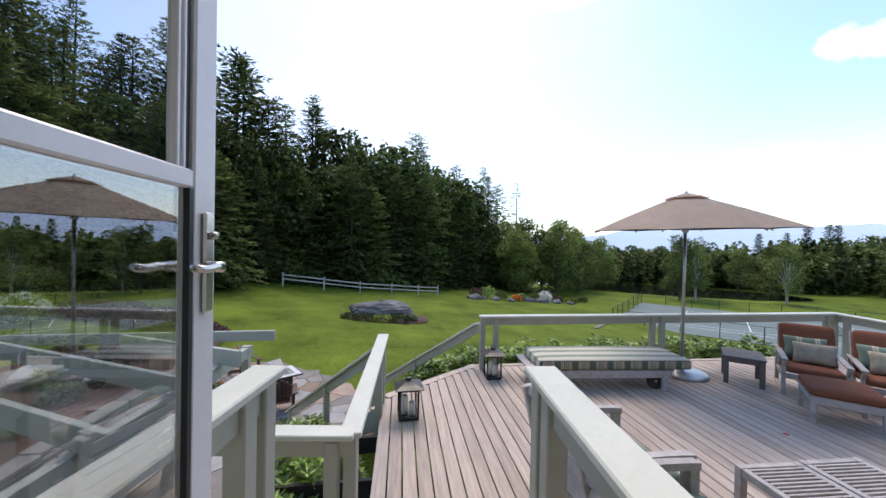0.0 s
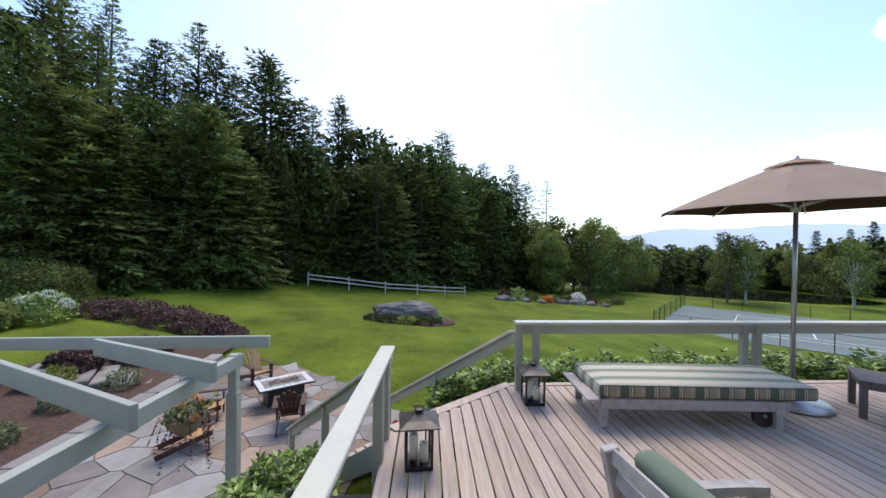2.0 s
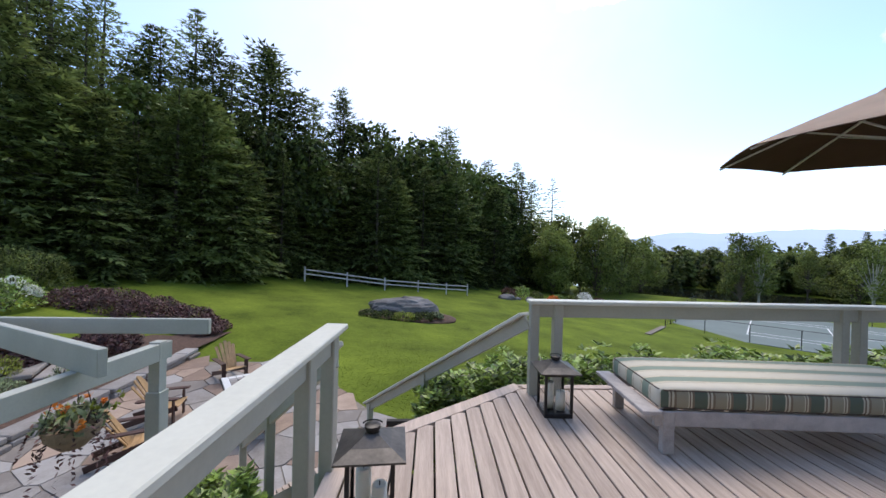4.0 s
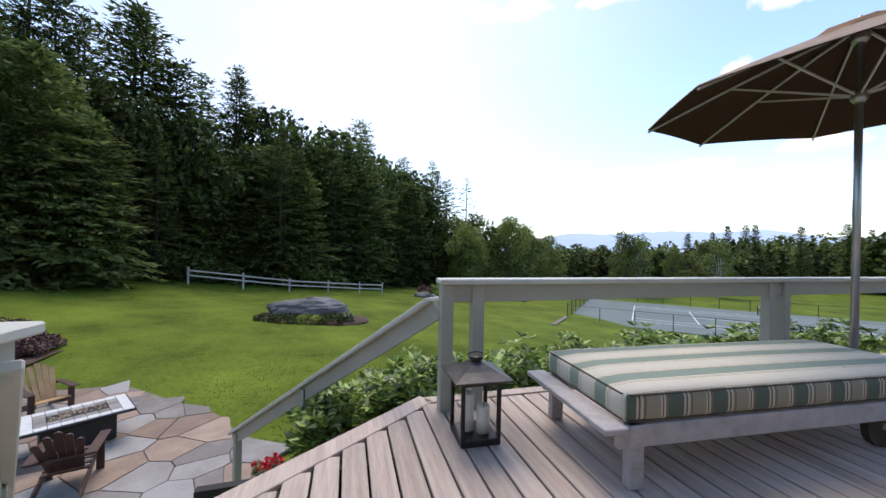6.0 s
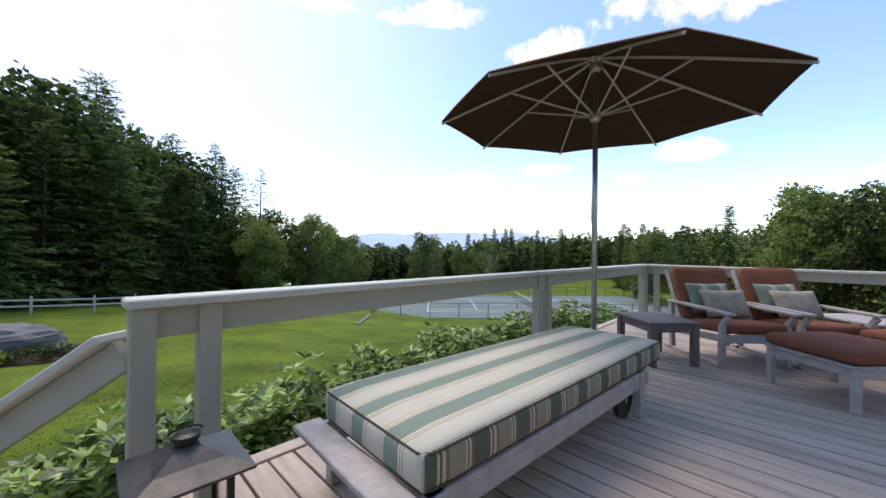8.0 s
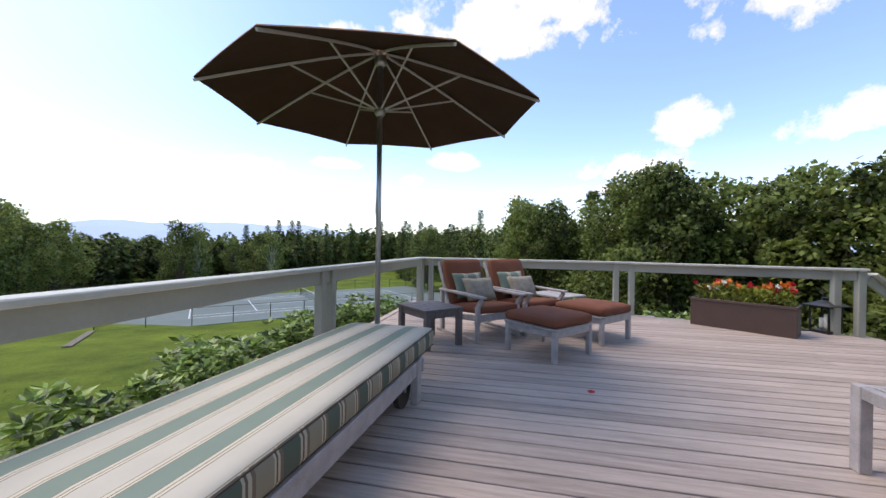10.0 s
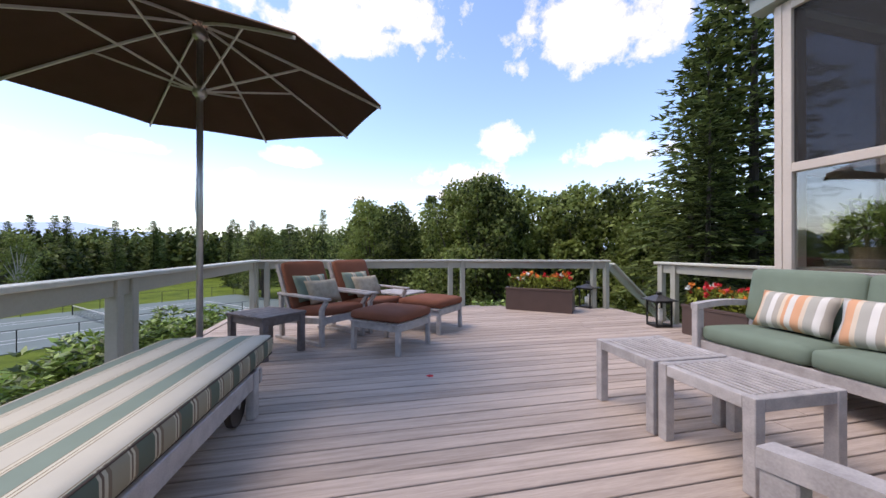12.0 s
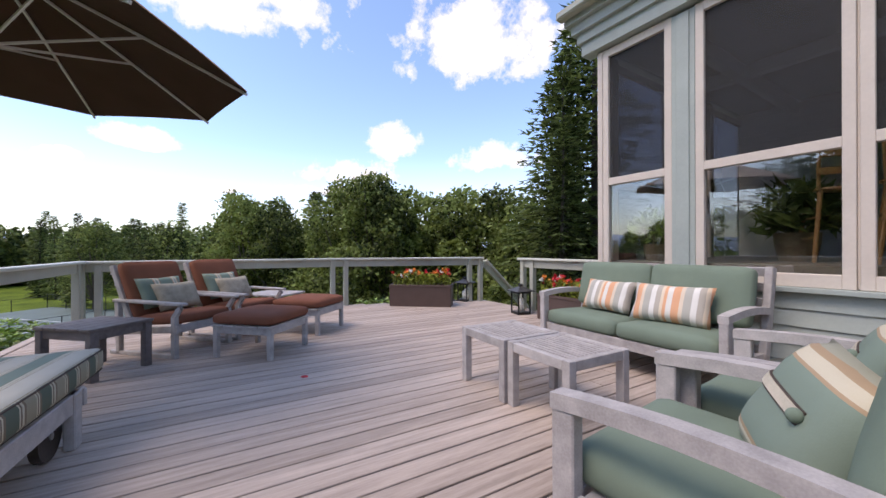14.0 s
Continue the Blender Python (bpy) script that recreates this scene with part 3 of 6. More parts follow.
def house():
    h = thing("house", "sage clapboard house with a tall screened porch", "house", (0, -6.0, 0), kind="structure")
    o = Vector((0, -6.0, 0))

    def b(name, c, s, m, bev=0.003, lab=""):
        bm = bmesh.new()
        box(bm, (c[0] - o.x, c[1] - o.y, c[2]), s, (0, 0, 0), bev)
        return part(name, bm, m, h, lab)

    # porch front in bays: low clapboard apron, screened upper and glazed lower lights
    bays = [(2.522, 1.725), (1.507, 0.439), (0.422, -0.62)]
    for xr, xl in bays:
        x0, x1 = min(xl, xr), max(xl, xr)
        cx, w = (x0 + x1) / 2, x1 - x0
        win = thing("window", "tall porch window, dark insect screen over a glass pane", "window", (cx, WY, 0.9), kind="structure")
        fr = 0.075
        for nm, c, s in (("jamb", (-w / 2 + fr / 2, 0, 1.268), (fr, 0.07, 2.755)), ("jamb", (w / 2 - fr / 2, 0, 1.268), (fr, 0.07, 2.755)), ("bottom_rail", (0, 0.002, -0.055), (w - 2 * fr, 0.066, 0.11)),
                         ("middle_rail", (0, 0.004, 1.025), (w - 2 * fr, 0.06, 0.085)), ("top_rail", (0, 0.002, 2.60), (w - 2 * fr, 0.066, 0.09))):
            bm = bmesh.new()
            box(bm, c, s, (0, 0, 0), 0.004)
            part(nm, bm, TRIM, win)
        bm = bmesh.new()
        box(bm, (0, -0.005, 0.49), (w - 2 * fr + 0.02, 0.006, 1.02))
        pane = part("pane", bm, GLASS, win, "clear glass pane")
        pane.visible_shadow = False
        bm = bmesh.new()
        box(bm, (0, -0.005, 1.81), (w - 2 * fr + 0.02, 0.004, 1.53))
        sc_ = part("insect_screen", bm, SCREEN, win, "dark insect screen")
        sc_.visible_shadow = False
    # pilasters between the bays and corner post
    for x0, x1 in ((1.508, 1.724), (-1.25, -0.63), (-2.75, -2.29)):
        b("pilaster", ((x0 + x1) / 2, WY - 0.02, 2.2), (x1 - x0, 0.12, 2.66), SIDING)
    b("pilaster", (1.616, WY + 0.045, 2.17), (0.12, 0.02, 2.70), SIDING)
    b("corner_post", (2.556, WY - 0.02, 2.17), (0.064, 0.12, 2.75), TRIM)
    b("mullion", (0.4305, WY - 0.01, 2.17), (0.014, 0.06, 2.74), TRIM)
    # clapboards under the windows and left of the door
    for k in range(6):
        z = 0.745 - 0.145 * k
        bm = bmesh.new()
        box(bm, (0.95, WY + 0.02 + 0.0 * k - o.y, z - 0.065), (3.36, 0.02, 0.15), (7, 0, 0), 0.002)
        part("clapboard", bm, SIDING, h)
    b("sill", (0.95, WY + 0.05, 0.768), (3.40, 0.10, 0.04), SIDING)
    for k in range(9):
        b("skirt_slat", (-0.62 + 0.36 * k, WY + 0.012, 0.06), (0.33, 0.02, 0.40), SIDING)
    for k in range(24):
        bm = bmesh.new()
        box(bm, (-4.75, WY - o.y, 0.3 + 0.145 * k), (4.0, 0.02, 0.15), (7, 0, 0), 0.002)
        part("clapboard", bm, SIDING, h)
    b("wall_core", (-4.75, WY - 0.10, 0.6), (4.0, 0.12, 6.0), SIDING, 0)
    b("foundation", (-0.06, WY - 0.10, -1.2), (5.36, 0.12, 4.0), SIDING, 0)
    # eaves: stepped frieze, soffit, gutter and roof
    for k, (dy, z, hh) in enumerate(((0.06, 3.645, 0.16), (0.10, 3.785, 0.13), (0.15, 3.905, 0.13), (0.21, 4.02, 0.12))):
        b("frieze_board", (-1.9, WY + dy / 2, z), (9.2 + dy * 2, 0.12 + dy, hh), SIDING)
        b("frieze_return", (2.62 + dy / 2 - 0.04, WY - 2.6, z), (0.10 + dy, 5.0, hh), SIDING)
    b("gutter", (-1.9, WY + 0.33, 4.08), (9.7, 0.13, 0.11), RAIL, 0.02)
    b("soffit", (-1.9, WY + 0.15, 4.06), (9.6, 0.5, 0.03), SIDING)
    bm = bmesh.new()
    box(bm, (-1.9, -2.6, 5.1), (9.9, 6.6, 0.12), (20, 0, 0))
    part("roof", bm, BLACK, h, "dark shingled roof")
    # porch side wall, back wall and floor
    for k in range(6):
        b("clapboard", (2.60, WY - 2.4, 0.05 + 0.145 * k), (0.03, 4.4, 0.135), SIDING, 0)
    for k in range(4):
        b("side_post", (2.56, WY - 0.22 - 1.38 * k, 2.2), (0.10, 0.12, 2.66), TRIM)
    bm = bmesh.new()
    box(bm, (2.575, WY - 2.3 + 6.0, 2.17), (0.004, 4.1, 2.46))
    part("side_screen", bm, SCREEN, h, "dark insect screen").visible_shadow = False
    for z_ in (0.90, 1.93, 3.44):
        b("side_rail", (2.56, WY - 2.29, z_), (0.06, 4.02, 0.09), TRIM)
    for k in range(20):
        b("inner_clapboard", (-1.6, WY - 4.3, 1.0 + 0.15 * k), (8.4, 0.03, 0.14), PALE, 0)
    b("back_wall", (-1.6, WY - 4.36, 2.4), (8.4, 0.05, 3.2), PALE, 0)
    b("porch_floor", (-1.6, WY - 2.22, FL - 0.06), (8.4, 4.2, 0.10), INSIDE, 0)
    b("inner_door", (0.35, WY - 4.27, 1.95), (0.82, 0.05, 2.05), TRIM, 0.004)
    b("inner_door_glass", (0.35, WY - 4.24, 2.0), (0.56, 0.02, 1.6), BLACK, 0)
    b("inner_window", (1.25, WY - 4.27, 2.2), (0.7, 0.05, 1.3), TRIM, 0.004)
    b("west_wall", (-4.2, WY - 2.2, 2.2), (0.08, 4.2, 2.9), PALE, 0)
    bm = bmesh.new()
    box(bm, (-1.6, -2.22 + WY + 6.0, 3.62), (8.4, 4.3, 0.06))
    tagged(new("ceiling", finish(bm, "ceiling", INSIDE)), "dark boarded porch ceiling", "ceiling", "", "structure").location = (0, -6.0, 0)
    for x in (-3, -1.4, 0.2, 1.8):
        b("ceiling_beam", (x, WY - 2.2, 3.50), (0.12, 4.1, 0.18), PALE, 0.005)
    b("ceiling_beam", (-1.6, WY - 2.0, 3.49), (8.2, 0.12, 0.16), PALE, 0.005)
    # door frame
    b("door_jamb", (-2.225, WY, 2.05), (0.12, 0.14, 2.30), TRIM)
    b("door_jamb", (-1.27, WY, 2.05), (0.06, 0.14, 2.30), TRIM)
    b("door_head", (-1.76, WY, 3.28), (1.08, 0.14, 0.5), TRIM)
    b("threshold", (-1.76, WY, FL + 0.0), (0.92, 0.16, 0.04), ALU)


house()


def storm_door():
    """Open aluminium storm door, hinged at the left of the doorway."""
    ang = 84.0
    d = thing("door_1", "open aluminium storm door with glass, screen and lever handle", "door", (-2.122, -6.045, FL + 0.03), ang, kind="structure")
    W, H = 0.90, 2.10
    for nm, x0, x1, z0, z1 in (("stile", 0, 0.085, 0, H), ("stile", W - 0.085, W, 0, H), ("rail", 0.085, W - 0.085, 0, 0.16), ("rail", 0.085, W - 0.085, H - 0.09, H), ("rail", 0.085, W - 0.085, 1.270, 1.313)):
        bm = bmesh.new()
        box(bm, ((x0 + x1) / 2, 0, (z0 + z1) / 2), (x1 - x0, 0.04, z1 - z0), (0, 0, 0), 0.005)
        part(nm, bm, DOORM, d)
    for z0, z1, y, gm, lab in ((0.16, 1.270, -0.006, DGLASS, "reflecting glass pane"), (1.313, H - 0.09, 0.006, DSCREEN, "fine insect screen")):
        bm = bmesh.new()
        box(bm, (W / 2, y, (z0 + z1) / 2), (W - 0.17, 0.005, z1 - z0))
        g = part("pane", bm, gm, d, lab)
        g.visible_shadow = False
        bm = bmesh.new()
        for s in (-1, 1):
            box(bm, (W / 2 + s * (W / 2 - 0.094), y - 0.008, (z0 + z1) / 2), (0.014, 0.014, z1 - z0))
        part("gasket", bm, BLACK, d, "dark glazing bead")
    for x in (W - 0.106, W - 0.126):
        bm = bmesh.new()
        box(bm, (x, 0.0, (1.313 + H - 0.09) / 2), (0.010, 0.024, H - 0.09 - 1.313), (0, 0, 0), 0.002)
        part("sash_track", bm, DOORM, d)
    for s in (-1, 1):
        bm = bmesh.new()
        box(bm, (W - 0.042, s * 0.026, 1.10), (0.036, 0.012, 0.24), (0, 0, 0), 0.005)
        plate = part("lock_plate", bm, NICKEL, d, "satin nickel plate")
        bm = bmesh.new()
        cyl(bm, (W - 0.042, s * 0.03, 1.09), (W - 0.042, s * 0.065, 1.09), 0.013, seg=14)
        tube(bm, [(W - 0.042, s * 0.06, 1.09), (W - 0.075, s * 0.068, 1.093), (W - 0.115, s * 0.066, 1.088), (W - 0.15, s * 0.06, 1.094)], 0.009)
        part("lever", bm, NICKEL, plate, smooth=True)
        bm = bmesh.new()
        cyl(bm, (W - 0.042, s * 0.03, 1.165), (W - 0.042, s * 0.05, 1.165), 0.010, 0.008, 12)
        part("thumb_turn", bm, NICKEL, plate, smooth=True)
    return d


storm_door()

# ---- ground, court, pond, mountains ----


def terrain():
    rings = [0.0] + [0.7 * i for i in range(1, 60)] + [42 * 1.075 ** i for i in range(1, 66)]
    seg = 144
    vs, fs = [], []
    for r in rings:
        for k in range(seg):
            a = 2 * math.pi * k / seg
            x, y = 2 + r * math.cos(a), 6 + r * math.sin(a)
            vs.append((x, y, ground_z(x, y) + 0.05 * noise.noise((x * 0.25, y * 0.25, 0))))
    for i in range(len(rings) - 1):
        for k in range(seg):
            j = (k + 1) % seg
            fs.append((i * seg + k, i * seg + j, (i + 1) * seg + j, (i + 1) * seg + k) if i else (k, seg + k, seg + j))
    me = bpy.data.meshes.new("ground")
    me.from_pydata(vs, [], fs)
    me.polygons.foreach_set("use_smooth", [True] * len(me.polygons))
    me.materials.append(LAWN)
    me.update()
    tagged(new("ground", me), "mown green lawn with dry patches", "lawn", "", "structure")


LAWN = mat("mown_grass", (0.056, 0.112, 0.010), 0.9, var=0.32, scale=0.3, fine=9, bump=0.8, spec=0.1, tint=(0.122, 0.160, 0.019))
for nd_ in LAWN.node_tree.nodes:
    if nd_.type == "TEX_NOISE":
        nd_.inputs["Detail"].default_value, nd_.inputs["Roughness"].default_value = 9, 0.68
terrain()

CO, CX, CY = Vector((27.2, 25.3, -5.38)), Vector((0.69, -0.724, 0)).normalized(), Vector((0.724, 0.69, 0)).normalized()


def court():
    """Tennis court: long axis CX from the near baseline, across CY."""
    rz = math.degrees(math.atan2(CX.y, CX.x))
    c = thing("tennis_court", "grey-green tennis court with white lines", "tennis court", CO, rz, kind="structure")

    def flat(name, x0, x1, y0, y1, z, m, lab=""):
        bm = bmesh.new()
        box(bm, ((x0 + x1) / 2, (y0 + y1) / 2, z - 0.02), (x1 - x0, y1 - y0, 0.04))
        part(name, bm, m, c, lab)

    flat("surface", -5.6, 29.5, -3.6, 14.6, 0.0, COURT)
    L, W, w = 23.77, 10.97, 0.09
    for nm, x0, x1, y0, y1 in (("baseline", 0, w, 0, W), ("baseline", L - w, L, 0, W), ("sideline", w, L - w, 0, w), ("sideline", w, L - w, W - w, W), ("singles_line", w, L - w, 1.37, 1.37 + w),
                               ("singles_line", w, L - w, W - 1.37 - w, W - 1.37), ("service_line", 5.49, 5.49 + w, 1.37 + w, W - 1.37 - w), ("service_line", 18.28, 18.28 + w, 1.37 + w, W - 1.37 - w), ("centre_line", 5.49 + w, 18.28, W / 2, W / 2 + w)):
        flat(nm, x0, x1, y0, y1, 0.006, LINE)
    net = thing("tennis_net", "dark tennis net with white tape", "net", CO + CX * 11.88, rz)
    for y in (-0.6, W + 0.6):
        bm = bmesh.new()
        cyl(bm, (0, y, 0), (0, y, 1.1), 0.05)
        part("post", bm, BLACK, net)
    bm = bmesh.new()
    for i in range(60):
        y = -0.6 + (W + 1.2) * i / 59
        box(bm, (0, y, 0.48), (0.006, 0.012, 0.86))
    for k in range(10):
        box(bm, (0, W / 2, 0.08 + 0.09 * k), (0.006, W + 1.2, 0.010))
    part("mesh", bm, BLACK, net)
    bm = bmesh.new()
    box(bm, (0, W / 2, 0.95), (0.03, W + 1.2, 0.07))
    part("tape", bm, LINE, net)
    # chain-link fence round the ends, low cord fence along the near side
    f = thing("court_fence", "black vinyl chain-link court fence", "fence", CO, rz)
    runs = [((-5.4, 14.4), (-5.4, 1.5), 1.6), ((-5.4, 1.5), (-5.4, -3.4), 1.6), ((-5.4, -3.4), (29, -3.4), 1.4), ((-5.4, 14.4), (29, 14.4), 1.3), ((29, 14.4), (29, -3.4), 1.5)]
    for a, b_, hgt in runs:
        n = max(2, int(math.hypot(b_[0] - a[0], b_[1] - a[1]) / 2.8))
        for i in range(n + 1):
            x, y = lerp2(a, b_, i / n)
            bm = bmesh.new()
            cyl(bm, (x, y, -0.1), (x, y, hgt), 0.035, seg=6)
            part("post", bm, BLACK, f)
        bm = bmesh.new()
        cyl(bm, (*a, hgt), (*b_, hgt), 0.018, seg=5)
        if hgt >= 1.5:
            for k in range(9):
                cyl(bm, (*a, 0.1 + k * (hgt - 0.1) / 9), (*b_, 0.1 + k * (hgt - 0.1) / 9), 0.005, seg=3, cap=False)
            m = int(math.hypot(b_[0] - a[0], b_[1] - a[1]) / 0.22)
            for i in range(m):
                x, y = lerp2(a, b_, i / m)
                cyl(bm, (x, y, 0.05), (x, y, hgt), 0.005, seg=3, cap=False)
        part("wire", bm, BLACK, f)


court()

POND = mat("still_pond", (0.012, 0.016, 0.012), 0.08, var=0.1, bump=0.02)
bm = bmesh.new()
lathe(bm, [(1.0, -0.1), (1.0, 0.0)], 40)
pond = single("water", bm, POND, "dark still pond reflecting trees", "pond", kind="structure")
pond.matrix_basis = pose(48, 54, -5.34, 0, 0, -35) @ Matrix.Diagonal((22, 8.5, 1, 1))


def mountains():
    HAZE = bpy.data.materials.new("ridge_painted_haze")
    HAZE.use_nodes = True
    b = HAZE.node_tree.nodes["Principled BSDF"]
    # distance haze painted on: blue base colour plus an even glow
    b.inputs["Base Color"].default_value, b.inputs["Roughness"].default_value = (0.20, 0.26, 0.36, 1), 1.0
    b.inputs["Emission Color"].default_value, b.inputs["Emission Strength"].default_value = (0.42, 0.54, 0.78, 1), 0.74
    for dist, base, amp, s, nm in ((4200, 120, 190, 1.7, "far"), (3700, 60, 120, 5.1, "near")):
        vs, fs = [], []
        n = 500
        for i in range(n + 1):
            a = radians(-60 + 260 * i / n)
            bulk = math.exp(-((math.degrees(a) - 52) / 17) ** 2) + 0.55 * math.exp(-((math.degrees(a) - 36) / 4.0) ** 2)
            h = base + amp * (0.75 * bulk + 0.35 * noise.noise((a * 4, s, 0)) + 0.22 * noise.noise((a * 13, s, 3)) + 0.06 * noise.noise((a * 45, s, 3)))
            for r, z in ((dist, -150), (dist + h * 2.5, max(h, 5))):
                vs.append((r * math.sin(a), r * math.cos(a), z))
        for i in range(n):
            fs.append((2 * i, 2 * i + 2, 2 * i + 3, 2 * i + 1))
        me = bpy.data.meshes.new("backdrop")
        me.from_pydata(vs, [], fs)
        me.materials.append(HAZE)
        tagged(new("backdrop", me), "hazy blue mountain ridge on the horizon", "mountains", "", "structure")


mountains()

# ---- trees ----


def needle_mesh(name, centres, dirs, sizes, aspect, material, seed):
    """Many small feathery sprays as one mesh: narrow pointed triangles hanging along dirs."""
    rng = np.random.default_rng(seed)
    c, d = np.asarray(centres, float), np.asarray(dirs, float)
    n = len(c)
    d /= np.linalg.norm(d, axis=1, keepdims=True) + 1e-9
    s_ = np.cross(d, np.tile((0.0, 0.0, 1.0), (n, 1)) + rng.normal(0, 0.5, (n, 3)))
    s_ /= np.linalg.norm(s_, axis=1, keepdims=True) + 1e-9
    L = np.asarray(sizes, float)[:, None]
    v = np.stack([c + s_ * L * aspect * 0.5, c - s_ * L * aspect * 0.5, c + d * L], 1).reshape(-1, 3)
    me = bpy.data.meshes.new(name)
    me.from_pydata(v.tolist(), [], np.arange(3 * n).reshape(-1, 3).tolist())
    me.materials.append(material)
    return me


def conifer(name, H, R, seed, dense=1.0, bare=0.06, label="tall dark green hemlock at the lawn edge", needle=None, round_=0.62, open_=0.0):
    """Hemlock or spruce: whorls of drooping boughs hung with fine sprays. round_ shapes the crown, open_ thins it."""
    rng = random.Random(seed)
    t = thing(name, label, "tree")
    bm = bmesh.new()
    lean = rng.uniform(-0.02, 0.02) * H
    cyl(bm, (0, 0, -0.6), (lean * 0.5, 0, H * 0.5), 0.012 * H, 0.008 * H, 8)
    cyl(bm, (lean * 0.5, 0, H * 0.5), (lean, 0, H * 0.98), 0.008 * H, 0.0015 * H, 8)
    cs, ds, ss = [], [], []
    z = H * bare
    while z < H * 0.99:
        f = (z - H * bare) / (H * (1 - bare))
        env = R * (1 - f) ** round_ * (0.72 + 0.28 * min(1, f * 6)) + 0.12
        nb = max(4, int((6 + 5 * (1 - f)) * dense))
        a0 = rng.uniform(0, 6.28)
        for k in range(nb):
            if rng.random() < open_:
                continue
            a = a0 + 6.283 * k / nb + rng.uniform(-0.35, 0.35)
            ln = env * rng.uniform(0.6, 1.1) * (0.92 + 0.6 * noise.noise((math.cos(a) * 1.3 + seed, math.sin(a) * 1.3, z * 0.25)))
            jz = rng.uniform(-0.03, 0.03) * H * (1 - f)
            pitch = rng.uniform(-0.10, 0.28) - 0.18 * (1 - f) + 0.45 * f
            d0 = Vector((math.cos(a), math.sin(a), pitch))
            base = Vector((lean * z / H, 0, z + jz))
            droop = 0.16 * ln
            if ln > R * 0.5 and k % 3 == 0:
                cyl(bm, base, base + d0 * ln * 0.8 - Vector((0, 0, droop * 0.64)), 0.015 + 0.006 * ln, 0.006, 4, False)
            m = max(3, int(ln / 0.24))
            for q in range(m):
                u = (q + rng.uniform(0.2, 1.0)) / m
                if u < 0.25 and ln > 1.5:
                    continue
                pnt = base + d0 * ln * u - Vector((0, 0, droop * u * u))
                wide = 0.42 * ln * (1 - u) ** 0.7 * 0.6 + 0.10
                for w in (-1, 0, 1):
                    side = Vector((-d0.y, d0.x, 0)) * w
                    dr = d0 * rng.uniform(0.6, 1.0) + side * rng.uniform(0.4, 1.1) + Vector((0, 0, rng.uniform(-0.65, 0.12)))
                    sz = rng.uniform(0.32, 0.62) * (0.75 + 0.25 * (1 - f))
                    cs.append(pnt + side * rng.uniform(0, wide))
                    ds.append(dr)
                    ss.append(sz)
        z += H * 0.023 * (1.15 - 0.35 * f) * rng.uniform(0.8, 1.25)
    part("trunk", bm, DBARK, t)
    cr = new("crown", needle_mesh("crown", cs, ds, ss, 0.42, needle or NEEDLE, seed))
    cr.parent = t
    return t


def broadleaf(name, H, R, seed, n=3600, label="leafy green maple beside the lawn", leaf=None, bark=None, low=0.22, size=0.30):
    rng = random.Random(seed)
    nr = np.random.default_rng(seed)
    t = thing(name, label, "tree")
    bm = bmesh.new()
    fork = H * (low + 0.06)
    cyl(bm, (0, 0, -0.6), (0, 0, fork), 0.02 * H, 0.014 * H, 8)
    lobes = []
    k = 15
    for i in range(k):
        f = (i + 0.5) / k
        zc = H * (low + 0.10 + 0.80 * f * 0.92)
        rad = R * math.sin(math.pi * min(0.97, 0.22 + 0.74 * f)) ** 0.7
        a = i * 2.4 + rng.uniform(-0.4, 0.4)
        c = Vector((math.cos(a) * rad * rng.uniform(0.35, 0.72), math.sin(a) * rad * rng.uniform(0.35, 0.72), zc))
        r = R * rng.uniform(0.30, 0.48)
        lobes.append((c, r))
        mid = Vector((c.x * 0.35, c.y * 0.35, fork + (zc - fork) * 0.45))
        cyl(bm, (0, 0, fork * 0.9), mid, 0.010 * H, 0.006 * H, 5, False)
        cyl(bm, mid, c, 0.006 * H, 0.002 * H, 5, False)
    cs, ds, ss = [], [], []
    per = n // k
    for c, r in lobes:
        v = nr.normal(size=(per, 3))
        v /= np.linalg.norm(v, axis=1, keepdims=True)
        rr = r * (0.55 + 0.5 * nr.random((per, 1)) ** 0.6)
        # ragged outline
        bump = np.array([0.78 + 0.5 * noise.noise((q[0] * 2.2 + seed, q[1] * 2.2 + c.z, q[2] * 2.2)) for q in v])[:, None]
        p = v * rr * bump * np.array((1.05, 1.05, 0.85)) + np.array(c)
        cs.append(p)
        ds.append(v * 0.6 + nr.normal(0, 0.8, (per, 3)) + np.array((0, 0, -0.35)))
        ss.append(size * (0.6 + 0.8 * nr.random(per)))
    part("trunk", bm, bark or BARK, t)
    cr = new("crown", leaf_mesh("crown", np.concatenate(cs), np.concatenate(ds), np.concatenate(ss), 0.7, leaf or LEAF, seed, 0.8))
    cr.parent = t
    return t


PLANTED = set()      # full-grown trees that already stand at a place of their own


def plant_trees(kinds, places, group):
    """Stand copies of a few full-grown trees at (x, y, height)."""
    for i, (x, y, h) in enumerate(places):
        src, H = kinds[(i * 7 + int(abs(x) * 3)) % len(kinds)]
        s = h / H
        m = pose(x, y, ground_z(x, y) - 0.15, 0, 0, (i * 137) % 360)
        wide = 1.0 + 0.12 * math.sin(i * 3.7)
        if src.name not in PLANTED:
            PLANTED.add(src.name)
            ob = src
            ob.matrix_basis = m
        else:
            ob = copy_thing(src, m)
        ob.scale = (s * wide, s * wide, s)
        tagged(ob, group=group)


